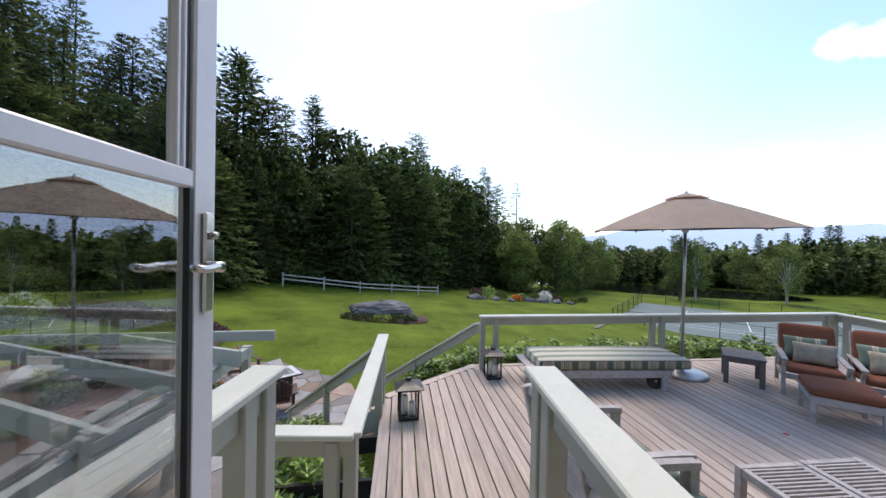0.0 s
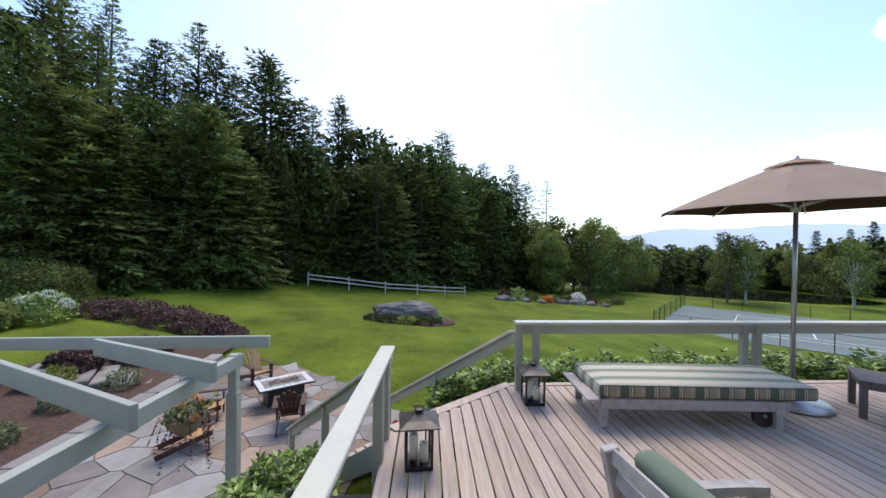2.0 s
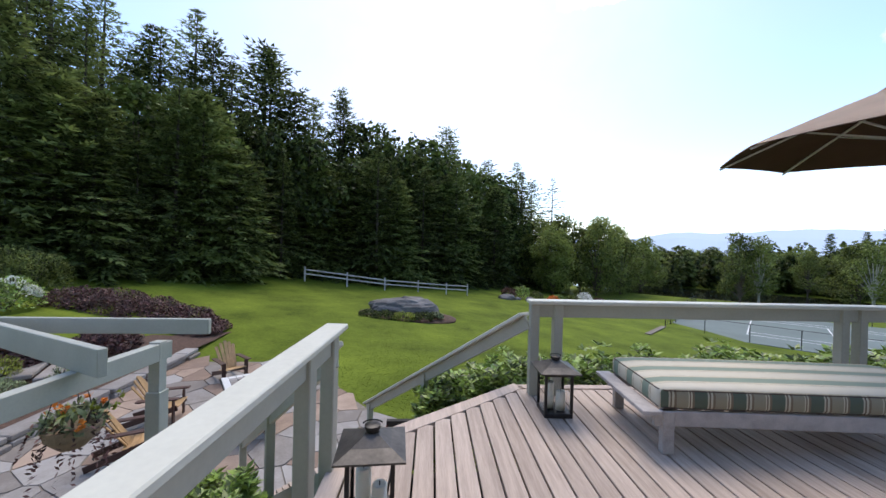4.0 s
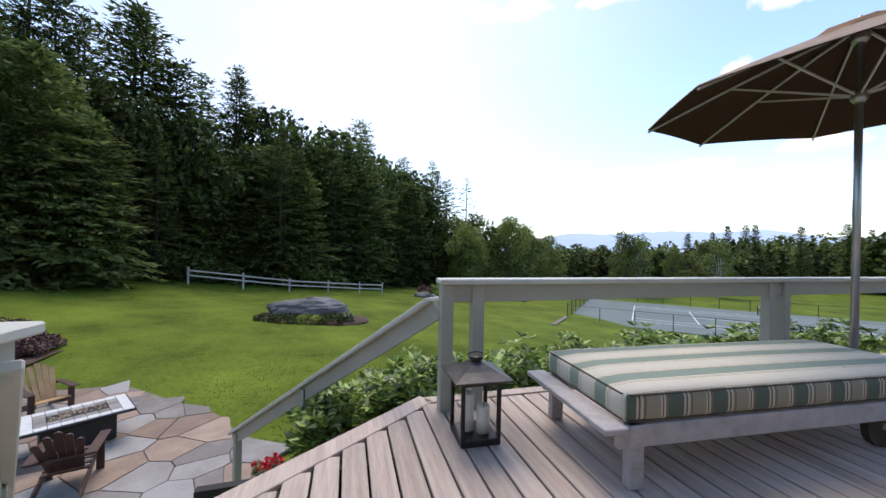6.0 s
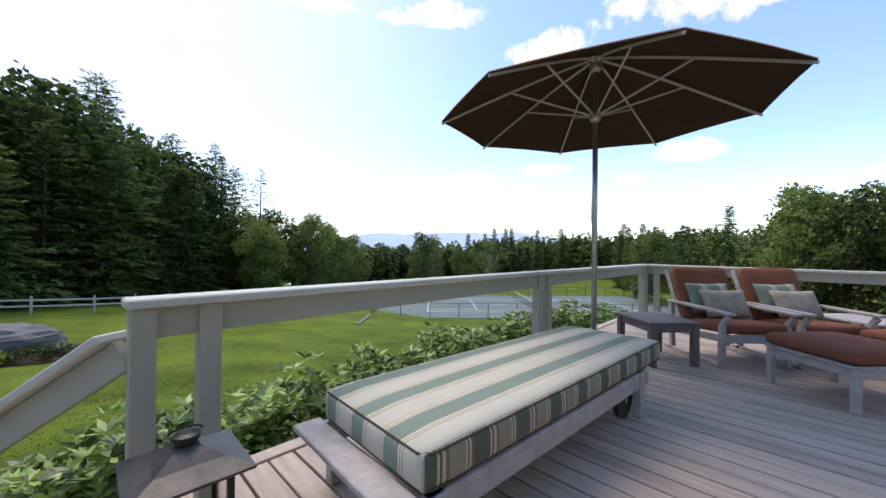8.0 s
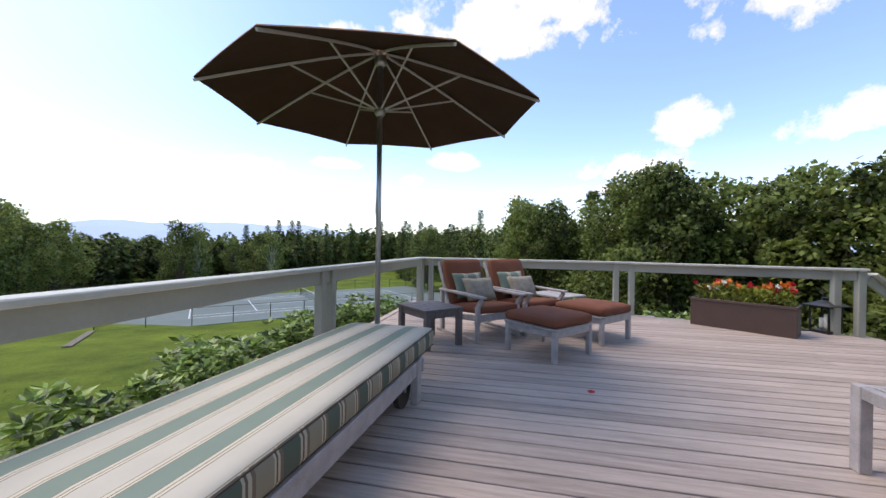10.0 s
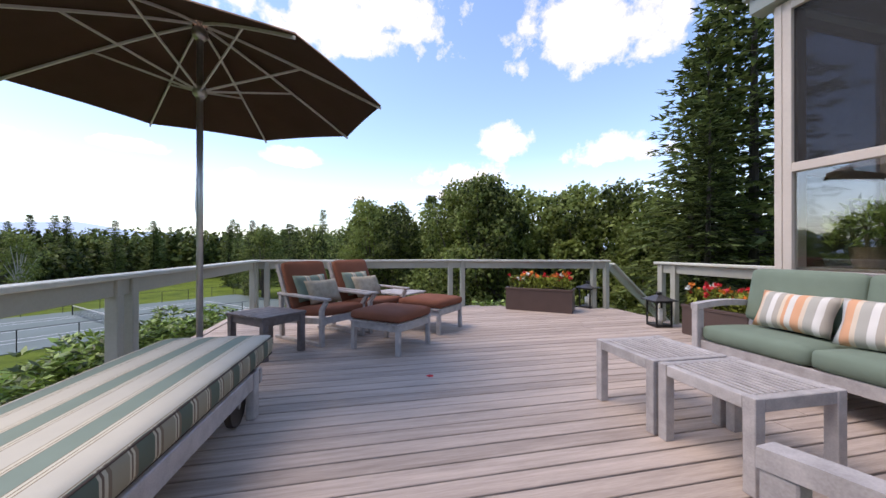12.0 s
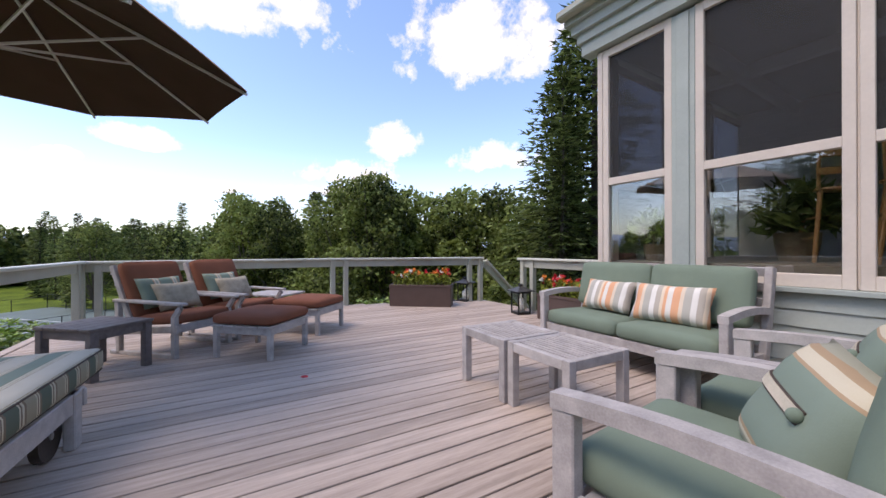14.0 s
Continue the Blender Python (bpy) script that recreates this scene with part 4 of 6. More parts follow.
WOODS_FILL = []
for i_ in range(22):
    u_ = i_ / 22
    x_, y_ = -48 + 62 * u_ + random.uniform(-3, 3), 34 + 16 * u_ + random.uniform(2, 16)
    WOODS_FILL.append((x_, y_, random.uniform(13, 18)))
HEM = [(conifer("hemlock_tree", 20, 6.0, 11), 20), (conifer("hemlock_tree", 18, 6.2, 12, 1.1), 18), (conifer("hemlock_tree", 22, 5.6, 13), 22), (conifer("hemlock_tree", 15, 5.4, 14, 1.15, 0.03), 15)]
SPR = [(conifer("spruce_tree", 14, 2.3, 21, 1.0, 0.05, "slender dark spruce at the wood edge"), 14), (conifer("spruce_tree", 12, 2.2, 22, 1.0, 0.05, "slender dark spruce at the wood edge"), 12)]
MAP = [(broadleaf("maple_tree", 12, 4.4, 31, 6800, low=0.03, size=0.28), 12), (broadleaf("maple_tree", 10, 4.2, 32, 6800, low=0.02, size=0.27), 10), (broadleaf("ash_tree", 13, 4.4, 33, 6800, low=0.06, size=0.28, label="leafy green ash beside the lawn"), 13)]
plant_trees(HEM, [(-24.1, 29.7, 20.8), (-20.8, 31.7, 21.6), (-19.3, 39.2, 25.9), (-18.5, 30.7, 19.4), (-15.8, 38.4, 20.8), (-15.3, 44.9, 22.8), (-12.0, 45.8, 24.9), (-6.0, 46.7, 20.1), (3.2, 56.9, 25.7), (11.0, 61.9, 22.4), (18.7, 68.3, 24.8), (20.3, 63.7, 20.2), (-18.2, 22.8, 14.2), (-19.2, 20.8, 9.9), (-16.8, 28.2, 11.5), (-13.8, 30.6, 11.6), (-11.2, 35.7, 12.0), (-20.2, 18.8, 10.3), (-5.5, 35.0, 15.1), (-4.4, 37.9, 14.3), (-0.6, 40.0, 14.4), (3.8, 42.8, 16.1)], "woods behind the lawn")
TALL = [(conifer("hemlock_tree", 24, 5.6, 15, 1.1, 0.08, round_=0.72, open_=0.08), 24), (conifer("hemlock_tree", 22, 5.2, 16, 1.05, 0.08, round_=0.78, open_=0.1), 22)]
plant_trees(TALL, [(-23.6, 33.1, 24.9), (-18.1, 38.0, 24.6), (-11.3, 44.1, 23.3), (-26.4, 26.3, 22.3), (-26.7, 23.4, 21.6), (-25.2, 29.7, 20.8), (3.7, 54.9, 23.8), (17.4, 60.5, 21.0), (-28.5, 24.8, 23.0), (-21.6, 35.6, 20.2), (-23.2, 21.6, 17.6), (-24.6, 19.0, 18.4), (-21.0, 29.0, 17.8)], "woods behind the lawn")
plant_trees([(conifer("larch_tree", 20, 4.6, 17, 0.75, 0.2, "thin open-crowned larch above the wood's edge", round_=0.9, open_=0.5), 20)], [(23.2, 60.7, 20.3)], "woods behind the lawn")
FRONT = [(conifer("hemlock_tree", 12, 4.3, 18, 1.15, 0.02, "bushy green hemlock at the lawn edge", round_=0.5), 12), (conifer("hemlock_tree", 11, 4.0, 19, 1.15, 0.02, "bushy green hemlock at the lawn edge", round_=0.55), 11)]
plant_trees(FRONT, [(-17.2, 24.1, 13.7), (-15.6, 33.6, 13.5), (-15.4, 25.6, 10.4), (-12.9, 35.0, 11.6), (-6.4, 37.4, 14.0), (-3.6, 37.1, 11.9), (2.0, 43.0, 14.3), (-10.2, 37.5, 12.0), (-22.7, 16.4, 14.3), (-21.7, 18.2, 11.6), (-20.5, 19.9, 11.1), (6.4, 46.5, 11.4), (-1.0, 43.1, 16.2), (10.4, 49.9, 15.2)], "hemlocks at the lawn edge")
plant_trees(HEM, WOODS_FILL, "woods behind the lawn")
plant_trees([(conifer("spruce_tree", 16, 3.0, 23, 0.95, 0.08, "tall spruce standing beside the house"), 16)], [(10.4, -15.2, 13.8), (10.1, -16.7, 18.6), (13.0, -17.0, 14.3), (12.3, -18.8, 18.7), (9.4, -13.5, 9.6)], "spruces beside the house")
plant_trees(HEM, [(-36, 25, 21), (-30, 27, 18), (-39, 31, 22), (-33, 33, 22), (-27, 31, 19)], "woods behind the lawn")
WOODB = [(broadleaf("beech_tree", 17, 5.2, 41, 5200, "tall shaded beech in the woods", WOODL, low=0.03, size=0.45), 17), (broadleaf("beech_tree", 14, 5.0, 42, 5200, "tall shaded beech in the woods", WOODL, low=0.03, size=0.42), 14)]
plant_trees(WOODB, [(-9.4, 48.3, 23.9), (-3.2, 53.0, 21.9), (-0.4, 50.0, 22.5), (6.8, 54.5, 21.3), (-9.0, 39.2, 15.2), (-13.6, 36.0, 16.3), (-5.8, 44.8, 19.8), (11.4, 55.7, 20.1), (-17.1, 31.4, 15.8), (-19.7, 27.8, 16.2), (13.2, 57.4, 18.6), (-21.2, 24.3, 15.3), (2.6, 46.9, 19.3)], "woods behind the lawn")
plant_trees(SPR, [(80.9, 48.0, 12.9), (59.9, 2.2, 13.1), (41.0, -11.2, 13.0), (86.7, 22.4, 13.2), (83.3, 15.4, 12.1), (79.3, 9.2, 11.7), (94.3, 31.7, 13.7), (91.3, 39.1, 13.0), (58.2, 11.9, 11.0), (71.9, 19.0, 11.0), (67.5, 16.2, 11.2), (38.8, -10.8, 12.5), (59.2, 7.0, 10.6), (89.5, 59.5, 13.6), (91.4, 56.8, 13.8), (77.1, 53.7, 11.6), (84.1, 42.4, 12.4), (82.3, 63.4, 11.7)], "spruces at the wood's edge")
plant_trees(MAP, [(19.3, 49.2, 11.5), (26.3, 49.6, 12.4), (31.6, 52.1, 10.4), (36.5, 62.2, 11.4), (45.0, 68.5, 10.0), (51.0, 70.5, 9.0), (61.5, 75.1, 8.8), (71.1, 80.1, 9.4), (42.3, 41.8, 10.6), (66.3, 57.7, 8.6), (64.4, 52.3, 8.6), (66.0, 47.4, 9.2), (63.4, 44.5, 10.3), (45.0, -4.3, 14.0), (47.8, -7.3, 13.9), (39.6, -8.1, 11.4), (28.6, -11.0, 13.0), (26.2, -11.9, 13.2), (25.7, -13.1, 12.4), (53.6, 9.5, 10.3), (49.6, 3.2, 10.6), (41.8, -4.5, 12.9), (39.5, -6.8, 11.9), (34.2, -12.6, 13.8), (29.8, -13.3, 13.9), (27.2, -14.2, 11.5), (27.9, -17.3, 13.0), (24.9, -18.4, 11.9), (23.0, -19.3, 12.3), (20.9, -20.4, 11.6), (18.3, -20.2, 10.0)], "broadleaf trees round the lawn")

plant_trees(MAP, [(19.6, 54.8, 13.3), (23.1, 55.6, 14.0), (30.2, 56.8, 13.9), (33.7, 57.2, 12.5), (39.1, 58.6, 10.7), (25.1, 52.6, 11.5), (19.6, 50.6, 10.1)], "broadleaf trees round the lawn")
plant_trees(TALL, [(16.7, 62.0, 19.3), (18.0, 57.4, 16.2)], "woods behind the lawn")
BIR = [(broadleaf("birch_tree", 9, 2.4, 51, 2200, "slim white-barked birch beyond the court", LEAF, BIRCH, 0.14, 0.26), 9)]
plant_trees(BIR, [(44.2, 41.0, 9.0), (46.8, 43.6, 9.4), (56.0, 37.5, 9.0)], "birches beyond the court")

# ---- deck furniture ----


def chaise():
    c = thing("sun_lounger", "weathered teak sun lounger with green and cream striped cushion", "lounger", (0.645, -1.125, 0), -5.2)
    L, W = 2.42, 0.80
    for nm, ax, a, b_, w, h, lab in (("side_rail", 0, (0.0, 0.03, 0.255), (L - 0.3, 0.03, 0.255), 0.035, 0.11, ""), ("side_rail", 0, (0.0, W - 0.03, 0.255), (L - 0.3, W - 0.03, 0.255), 0.035, 0.11, ""),
                                     ("end_board", 1, (-0.03, -0.02, 0.302), (-0.03, W + 0.02, 0.302), 0.13, 0.03, ""), ("end_board", 1, (L - 0.33, 0, 0.255), (L - 0.33, W, 0.255), 0.03, 0.10, "")):
        bm = bmesh.new()
        beam(bm, a, b_, w, h, 0.005)
        part(nm, bm, TEAK, c)
    for x in (0.10, L - 0.42):
        for y in (0.03, W - 0.03):
            bm = bmesh.new()
            box(bm, (x, y, 0.155), (0.085, 0.055, 0.31), (0, 0, 0), 0.006)
            part("leg", bm, TEAK, c)
    for y in (0.10, W - 0.10):
        bm = bmesh.new()
        cyl(bm, (L - 0.52, y - 0.02, 0.125), (L - 0.52, y + 0.02, 0.125), 0.125, seg=24)
        wh = part("wheel", bm, PIPE, c, "dark wooden wheel")
        bm = bmesh.new()
        cyl(bm, (L - 0.52, y - 0.026, 0.125), (L - 0.52, y + 0.026, 0.125), 0.02, seg=10)
        part("hub", bm, ALU, wh)
    for i in range(13):
        bm = bmesh.new()
        box(bm, (0.14 + i * 0.165, W / 2, 0.298), (0.10, W - 0.09, 0.02), (0, 0, 0), 0.003)
        part("slat", bm, TEAK, c)
    cu = bmesh.new()
    pad(cu, (0, 0, 0), (2.40, 0.79, 0.165), 0.045, 0.014, 16)
    cu.normal_update()
    for f in cu.faces:
        f.material_index = 0 if abs(f.normal.z) > 0.75 else (1 if abs(f.normal.y) > abs(f.normal.x) else 0)
    ob = part("cushion", cu, [SIDEST, ENDST], c, "green and cream striped cushion with dark piping", True)
    ob.location = (1.235, 0.405, 0.392)
    for z in (0.062, -0.062):
        bm = bmesh.new()
        x, y, r = 1.190, 0.385, 0.035
        pts = [(x - r, -y, z), (x, -y + r, z), (x, y - r, z), (x - r, y, z), (-x + r, y, z), (-x, y - r, z), (-x, -y + r, z), (-x + r, -y, z), (x - r, -y, z)]
        tube(bm, pts, 0.005, 6)
        part("piping", bm, PIPE, ob)
    return c


chaise()


def umbrella():
    u = thing("patio_umbrella", "tan market umbrella with aluminium pole and eight ribs", "umbrella", (3.51, -0.655, 0), 37.1)
    bm = bmesh.new()
    lathe(bm, [(0.38, 0.0), (0.39, 0.03), (0.36, 0.055), (0.05, 0.07), (0.045, 0.28), (0.036, 0.30)], 36)
    part("base", bm, ALU, u, "round pale metal base", True)
    bm = bmesh.new()
    cyl(bm, (0, 0, 0.05), (0, 0, 3.10), 0.026, seg=16)
    part("pole", bm, ALU, u, smooth=True)
    R, zr, zt, n = 1.55, 2.485, 3.08, 8
    seg = 6

    def P(k, f, sag):
        a = 2 * math.pi * k / n
        r = 0.06 + (R - 0.06) * f
        z = zt - (zt - zr) * f ** 1.1 + 0.066 * f * math.cos(a + 0.09)
        return Vector((r * math.cos(a), r * math.sin(a), z))

    for k in range(n):
        bm = bmesh.new()
        m = 4
        g = []
        for i in range(seg + 1):
            f = i / seg
            row = []
            for j in range(m + 1):
                t = j / m
                p = P(k, f, 0).lerp(P(k + 1, f, 0), t)
                p.z += 0.012 * math.sin(math.pi * t) * f
                p.z += 0.02
                row.append(bm.verts.new(p))
            g.append(row)
        for i in range(seg):
            for j in range(m):
                bm.faces.new((g[i][j], g[i + 1][j], g[i + 1][j + 1], g[i][j + 1]))
        bmesh.ops.solidify(bm, geom=bm.faces[:], thickness=0.004)
        # second sheet just below the panel, coloured dark for the canopy's own shade
        under_bm = bm.copy()
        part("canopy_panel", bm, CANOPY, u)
        for v in under_bm.verts:
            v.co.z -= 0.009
        part("lining", under_bm, CANOPY_UNDER, u, "canopy underside cloth with its shade painted in")
    for k in range(n):
        bm = bmesh.new()
        for i in range(seg):
            beam(bm, P(k, i / seg, 0) - Vector((0, 0, 0.012)), P(k, (i + 1) / seg, 0) - Vector((0, 0, 0.012)), 0.014, 0.02, 0)
        rib = part("rib", bm, RIBM, u)
        bm = bmesh.new()
        a = 2 * math.pi * k / n
        beam(bm, (0.05 * math.cos(a), 0.05 * math.sin(a), 2.52), P(k, 0.52, 0) - Vector((0, 0, 0.02)), 0.012, 0.016, 0)
        part("strut", bm, RIBM, rib)
    bm = bmesh.new()
    g0 = []
    for k in range(n):
        a = 2 * math.pi * k / n
        g0.append([bm.verts.new((r * math.cos(a), r * math.sin(a), z)) for r, z in ((0.34, 3.035), (0.20, 3.085), (0.03, 3.135))])
    for k in range(n):
        for i in range(2):
            bm.faces.new((g0[k][i], g0[(k + 1) % n][i], g0[(k + 1) % n][i + 1], g0[k][i + 1]))
    bmesh.ops.solidify(bm, geom=bm.faces[:], thickness=0.003)
    part("vent_cap", bm, CANOPY, u)
    for z, r in ((2.50, 0.055), (3.0, 0.06)):
        bm = bmesh.new()
        lathe(bm, [(r * 0.6, -0.05), (r, -0.02), (r, 0.03), (r * 0.7, 0.06)], 16, (0, 0, z))
        part("hub", bm, ALU, u, smooth=True)
    bm = bmesh.new()
    lathe(bm, [(0.02, 0), (0.03, 0.02), (0.008, 0.07)], 12, (0, 0, 3.115))
    part("finial", bm, ALU, u, smooth=True)
    bm = bmesh.new()
    for x in (0.05, 0.065):
        tube(bm, [(0.04, 0, 2.42), (x, 0, 2.0), (x + 0.01, 0.01, 1.5), (x - 0.01, 0, 1.35)], 0.003, 5)
    part("pull_cord", bm, LINE, u)


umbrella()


def side_table():
    t = thing("side_table", "small dark weathered teak side table", "table", (4.30, -1.03, 0), 46)
    W, D, H = 0.64, 0.54, 0.45
    n = 5
    for i in range(n):
        bm = bmesh.new()
        box(bm, (-W / 2 + W * (i + 0.5) / n, 0, H - 0.0125), (W / n - 0.008, D, 0.025), (0, 0, 0), 0.003)
        part("top_slat", bm, TEAKD, t)
    for sx in (-1, 1):
        bm = bmesh.new()
        box(bm, (sx * (W / 2 - 0.045), 0, H - 0.065), (0.03, D - 0.08, 0.08), (0, 0, 0), 0.003)
        part("apron", bm, TEAKD, t)
        bm = bmesh.new()
        box(bm, (0, sx * (D / 2 - 0.045), H - 0.065), (W - 0.12, 0.03, 0.08), (0, 0, 0), 0.003)
        part("apron", bm, TEAKD, t)
        for sy in (-1, 1):
            bm = bmesh.new()
            box(bm, (sx * (W / 2 - 0.04), sy * (D / 2 - 0.045), (H - 0.025) / 2), (0.065, 0.065, H - 0.025), (0, 0, 0), 0.005)
            part("leg", bm, TEAKD, t)


side_table()


def throw_pillow(at, rz, w, h, t, material, lean, label):
    bm = bmesh.new()
    pillow(bm, w, h, t)
    ob = single("throw_pillow", bm, material, label, "pillow", True)
    ob.matrix_basis = pose(*at, lean, 0, rz)
    return ob


def strapped_pillow(at, rz, w, h, t, lean, roll=0.0):
    """Square pillow with a woven strap and a covered button across its front."""
    ob = throw_pillow(at, rz, w, h, t, PILLOWA, lean, "green, cream and tan striped pillow with strap on an armchair")
    ob.matrix_basis = pose(*at, lean, roll, rz)

    def front(x, z):
        u, v = 2 * x / w, 2 * z / h
        return -(t / 2 * ((1 - u ** 4) * (1 - v ** 4)) ** 0.6 + 0.006)

    for z, wd, m, lab in ((0.03, 0.046, PIPE, "brown strap edging"), (0.03, 0.034, STRAP, "cream woven strap")):
        bm = bmesh.new()
        lift, prev = (0.003 if m is STRAP else 0.0), None
        for i in range(10):
            x0 = -0.20 + 0.035 * i
            y0 = front(x0, z) - lift
            ring = [bm.verts.new((x0, y0 + a, z + b_ * wd / 2)) for a, b_ in ((0.003, -1), (-0.003, -1), (-0.003, 1), (0.003, 1))]
            if prev:
                for k in range(4):
                    bm.faces.new((prev[k], prev[(k + 1) % 4], ring[(k + 1) % 4], ring[k]))
            else:
                bm.faces.new(ring)
            prev = ring
        bm.faces.new(prev[::-1])
        part("strap", bm, m, ob, lab)
    bm = bmesh.new()
    bmesh.ops.create_uvsphere(bm, u_segments=14, v_segments=8, radius=0.021)
    bmesh.ops.translate(bm, verts=bm.verts[:], vec=(0.105, front(0.105, 0.03) - 0.008, 0.03))
    part("button", bm, GREENC, ob, "cloth covered button", True)
    return ob


BK = 43.5   # the two deck chairs lean back towards this bearing


def deck_chair():
    """Low slatted armchair; x to its right, y towards its back."""
    c = thing("deck_chair", "weathered teak armchair with rust cushions", "chair", group="rust deck chairs")
    W, D = 0.70, 0.78
    for sx in (-1, 1):
        x = sx * (W / 2 - 0.02)
        bm = bmesh.new()
        box(bm, (x, 0.03, 0.21), (0.05, 0.055, 0.42), (0, 0, 0), 0.005)
        part("front_leg", bm, TEAK, c)
        bm = bmesh.new()
        beam(bm, (x, 0.05, 0.40), (x, -0.05, 0.53), 0.04, 0.05, 0.005)
        part("arm_bracket", bm, TEAK, c)
        bm = bmesh.new()
        beam(bm, (x, D, 0.0), (x, D + 0.02, 0.56), 0.05, 0.055, 0.005, 0)
        part("rear_leg", bm, TEAK, c)
        bm = bmesh.new()
        beam(bm, (x, -0.10, 0.555), (x, D + 0.06, 0.575), 0.075, 0.03, 0.006)
        part("armrest", bm, TEAK, c)
        bm = bmesh.new()
        beam(bm, (x, 0.0, 0.02), (x, D + 0.12, 0.02), 0.05, 0.04, 0.005)
        part("skid", bm, TEAK, c)
        bm = bmesh.new()
        beam(bm, (x * 0.95, 0.60, 0.24), (x * 0.95, 0.91, 0.94), 0.035, 0.06, 0.005)
        part("back_post", bm, TEAK, c)
        bm = bmesh.new()
        beam(bm, (x, 0.03, 0.30), (x, D, 0.24), 0.03, 0.07, 0.004)
        part("seat_rail", bm, TEAK, c)
    bm = bmesh.new()
    beam(bm, (-W / 2, 0.0, 0.30), (W / 2, 0.0, 0.30), 0.03, 0.08, 0.004)
    part("front_rail", bm, TEAK, c)
    for i in range(5):
        bm = bmesh.new()
        f = i / 4
        beam(bm, (-W / 2 + 0.03, 0.68 + 0.24 * f, 0.40 + 0.47 * f), (W / 2 - 0.03, 0.68 + 0.24 * f, 0.40 + 0.47 * f), 0.02, 0.06, 0.003, radians(25))
        part("back_slat", bm, TEAK, c)
    bm = bmesh.new()
    pad(bm, (0, 0, 0), (W - 0.06, 0.66, 0.10), 0.04, 0.015)
    s = part("seat_cushion", bm, RUST, c, "rust canvas cushion", True)
    s.matrix_basis = pose(0, 0.32, 0.375, 4, 0, 0) @ Matrix.Rotation(radians(-8), 4, "X")
    bm = bmesh.new()
    pad(bm, (0, 0, 0), (W - 0.06, 0.64, 0.11), 0.045, 0.018)
    s = part("back_cushion", bm, RUST, c, "rust canvas cushion", True)
    s.matrix_basis = pose(0, 0.705, 0.675, 67, 0, 0)
    return c


def on_chair(base, rz, p):
    return pose(*base, 0, 0, rz) @ Vector(p)


chair_a = deck_chair()
A0, B0 = (4.58, -1.86, 0), (5.11, -2.45, 0)
chair_a.matrix_basis = pose(*A0, 0, 0, BK - 90)
copy_thing(chair_a, pose(*B0, 0, 0, BK - 90 - 2))
for base in (A0, B0):
    p = on_chair(base, BK - 90, (-0.03, 0.585, 0.635))
    throw_pillow(p, BK - 90, 0.50, 0.36, 0.13, PILLOWS, -24, "sage and cream striped throw pillow on a rust chair")
    p = on_chair(base, BK - 90, (0.06, 0.47, 0.585))
    throw_pillow(p, BK - 92, 0.50, 0.33, 0.14, PILLOWG, -26, "grey-green patterned throw pillow on a rust chair")


def ottoman():
    o = thing("ottoman", "weathered teak footstool with rust cushion", "footstool", group="rust footstools")
    W, D, H = 0.66, 0.68, 0.34
    for sx in (-1, 1):
        for sy in (-1, 1):
            bm = bmesh.new()
            box(bm, (sx * (W / 2 - 0.028), sy * (D / 2 - 0.028), H / 2 - 0.01), (0.05, 0.05, H - 0.02), (0, 0, 0), 0.005)
            part("leg", bm, TEAK, o)
        bm = bmesh.new()
        box(bm, (sx * (W / 2 - 0.02), 0, H - 0.05), (0.03, D - 0.1, 0.07), (0, 0, 0), 0.004)
        part("rail", bm, TEAK, o)
        bm = bmesh.new()
        box(bm, (0, sx * (D / 2 - 0.02), H - 0.05), (W - 0.1, 0.03, 0.07), (0, 0, 0), 0.004)
        part("rail", bm, TEAK, o)
    for i in range(5):
        bm = bmesh.new()
        box(bm, (0, -D / 2 + D * (i + 0.5) / 5, H - 0.005), (W + 0.04, D / 5 - 0.012, 0.02), (0, 0, 0), 0.003)
        part("slat", bm, TEAK, o)
    bm = bmesh.new()
    pad(bm, (0, 0, H + 0.06), (W + 0.02, D + 0.02, 0.11), 0.045, 0.02)
    part("cushion", bm, RUST, o, "rust canvas cushion", True)
    return o


ot = ottoman()
ot.matrix_basis = pose(4.205, -2.395, 0, 0, 0, -43.5)
copy_thing(ot, pose(5.03, -3.055, 0, 0, 0, -45))


def low_table():
    t = thing("low_table", "low weathered teak slatted table between the chairs and the rail", "table", (6.2, -2.75, 0), BK - 90)
    for i in range(6):
        bm = bmesh.new()
        box(bm, (0, -0.3 + 0.12 * i, 0.40), (0.62, 0.11, 0.025), (0, 0, 0), 0.003)
        part("top_slat", bm, TEAK, t)
    for sx in (-1, 1):
        for sy in (-1, 1):
            bm = bmesh.new()
            box(bm, (sx * 0.26, sy * 0.30, 0.193), (0.05, 0.05, 0.386), (0, 0, 0), 0.004)
            part("leg", bm, TEAK, t)


low_table()


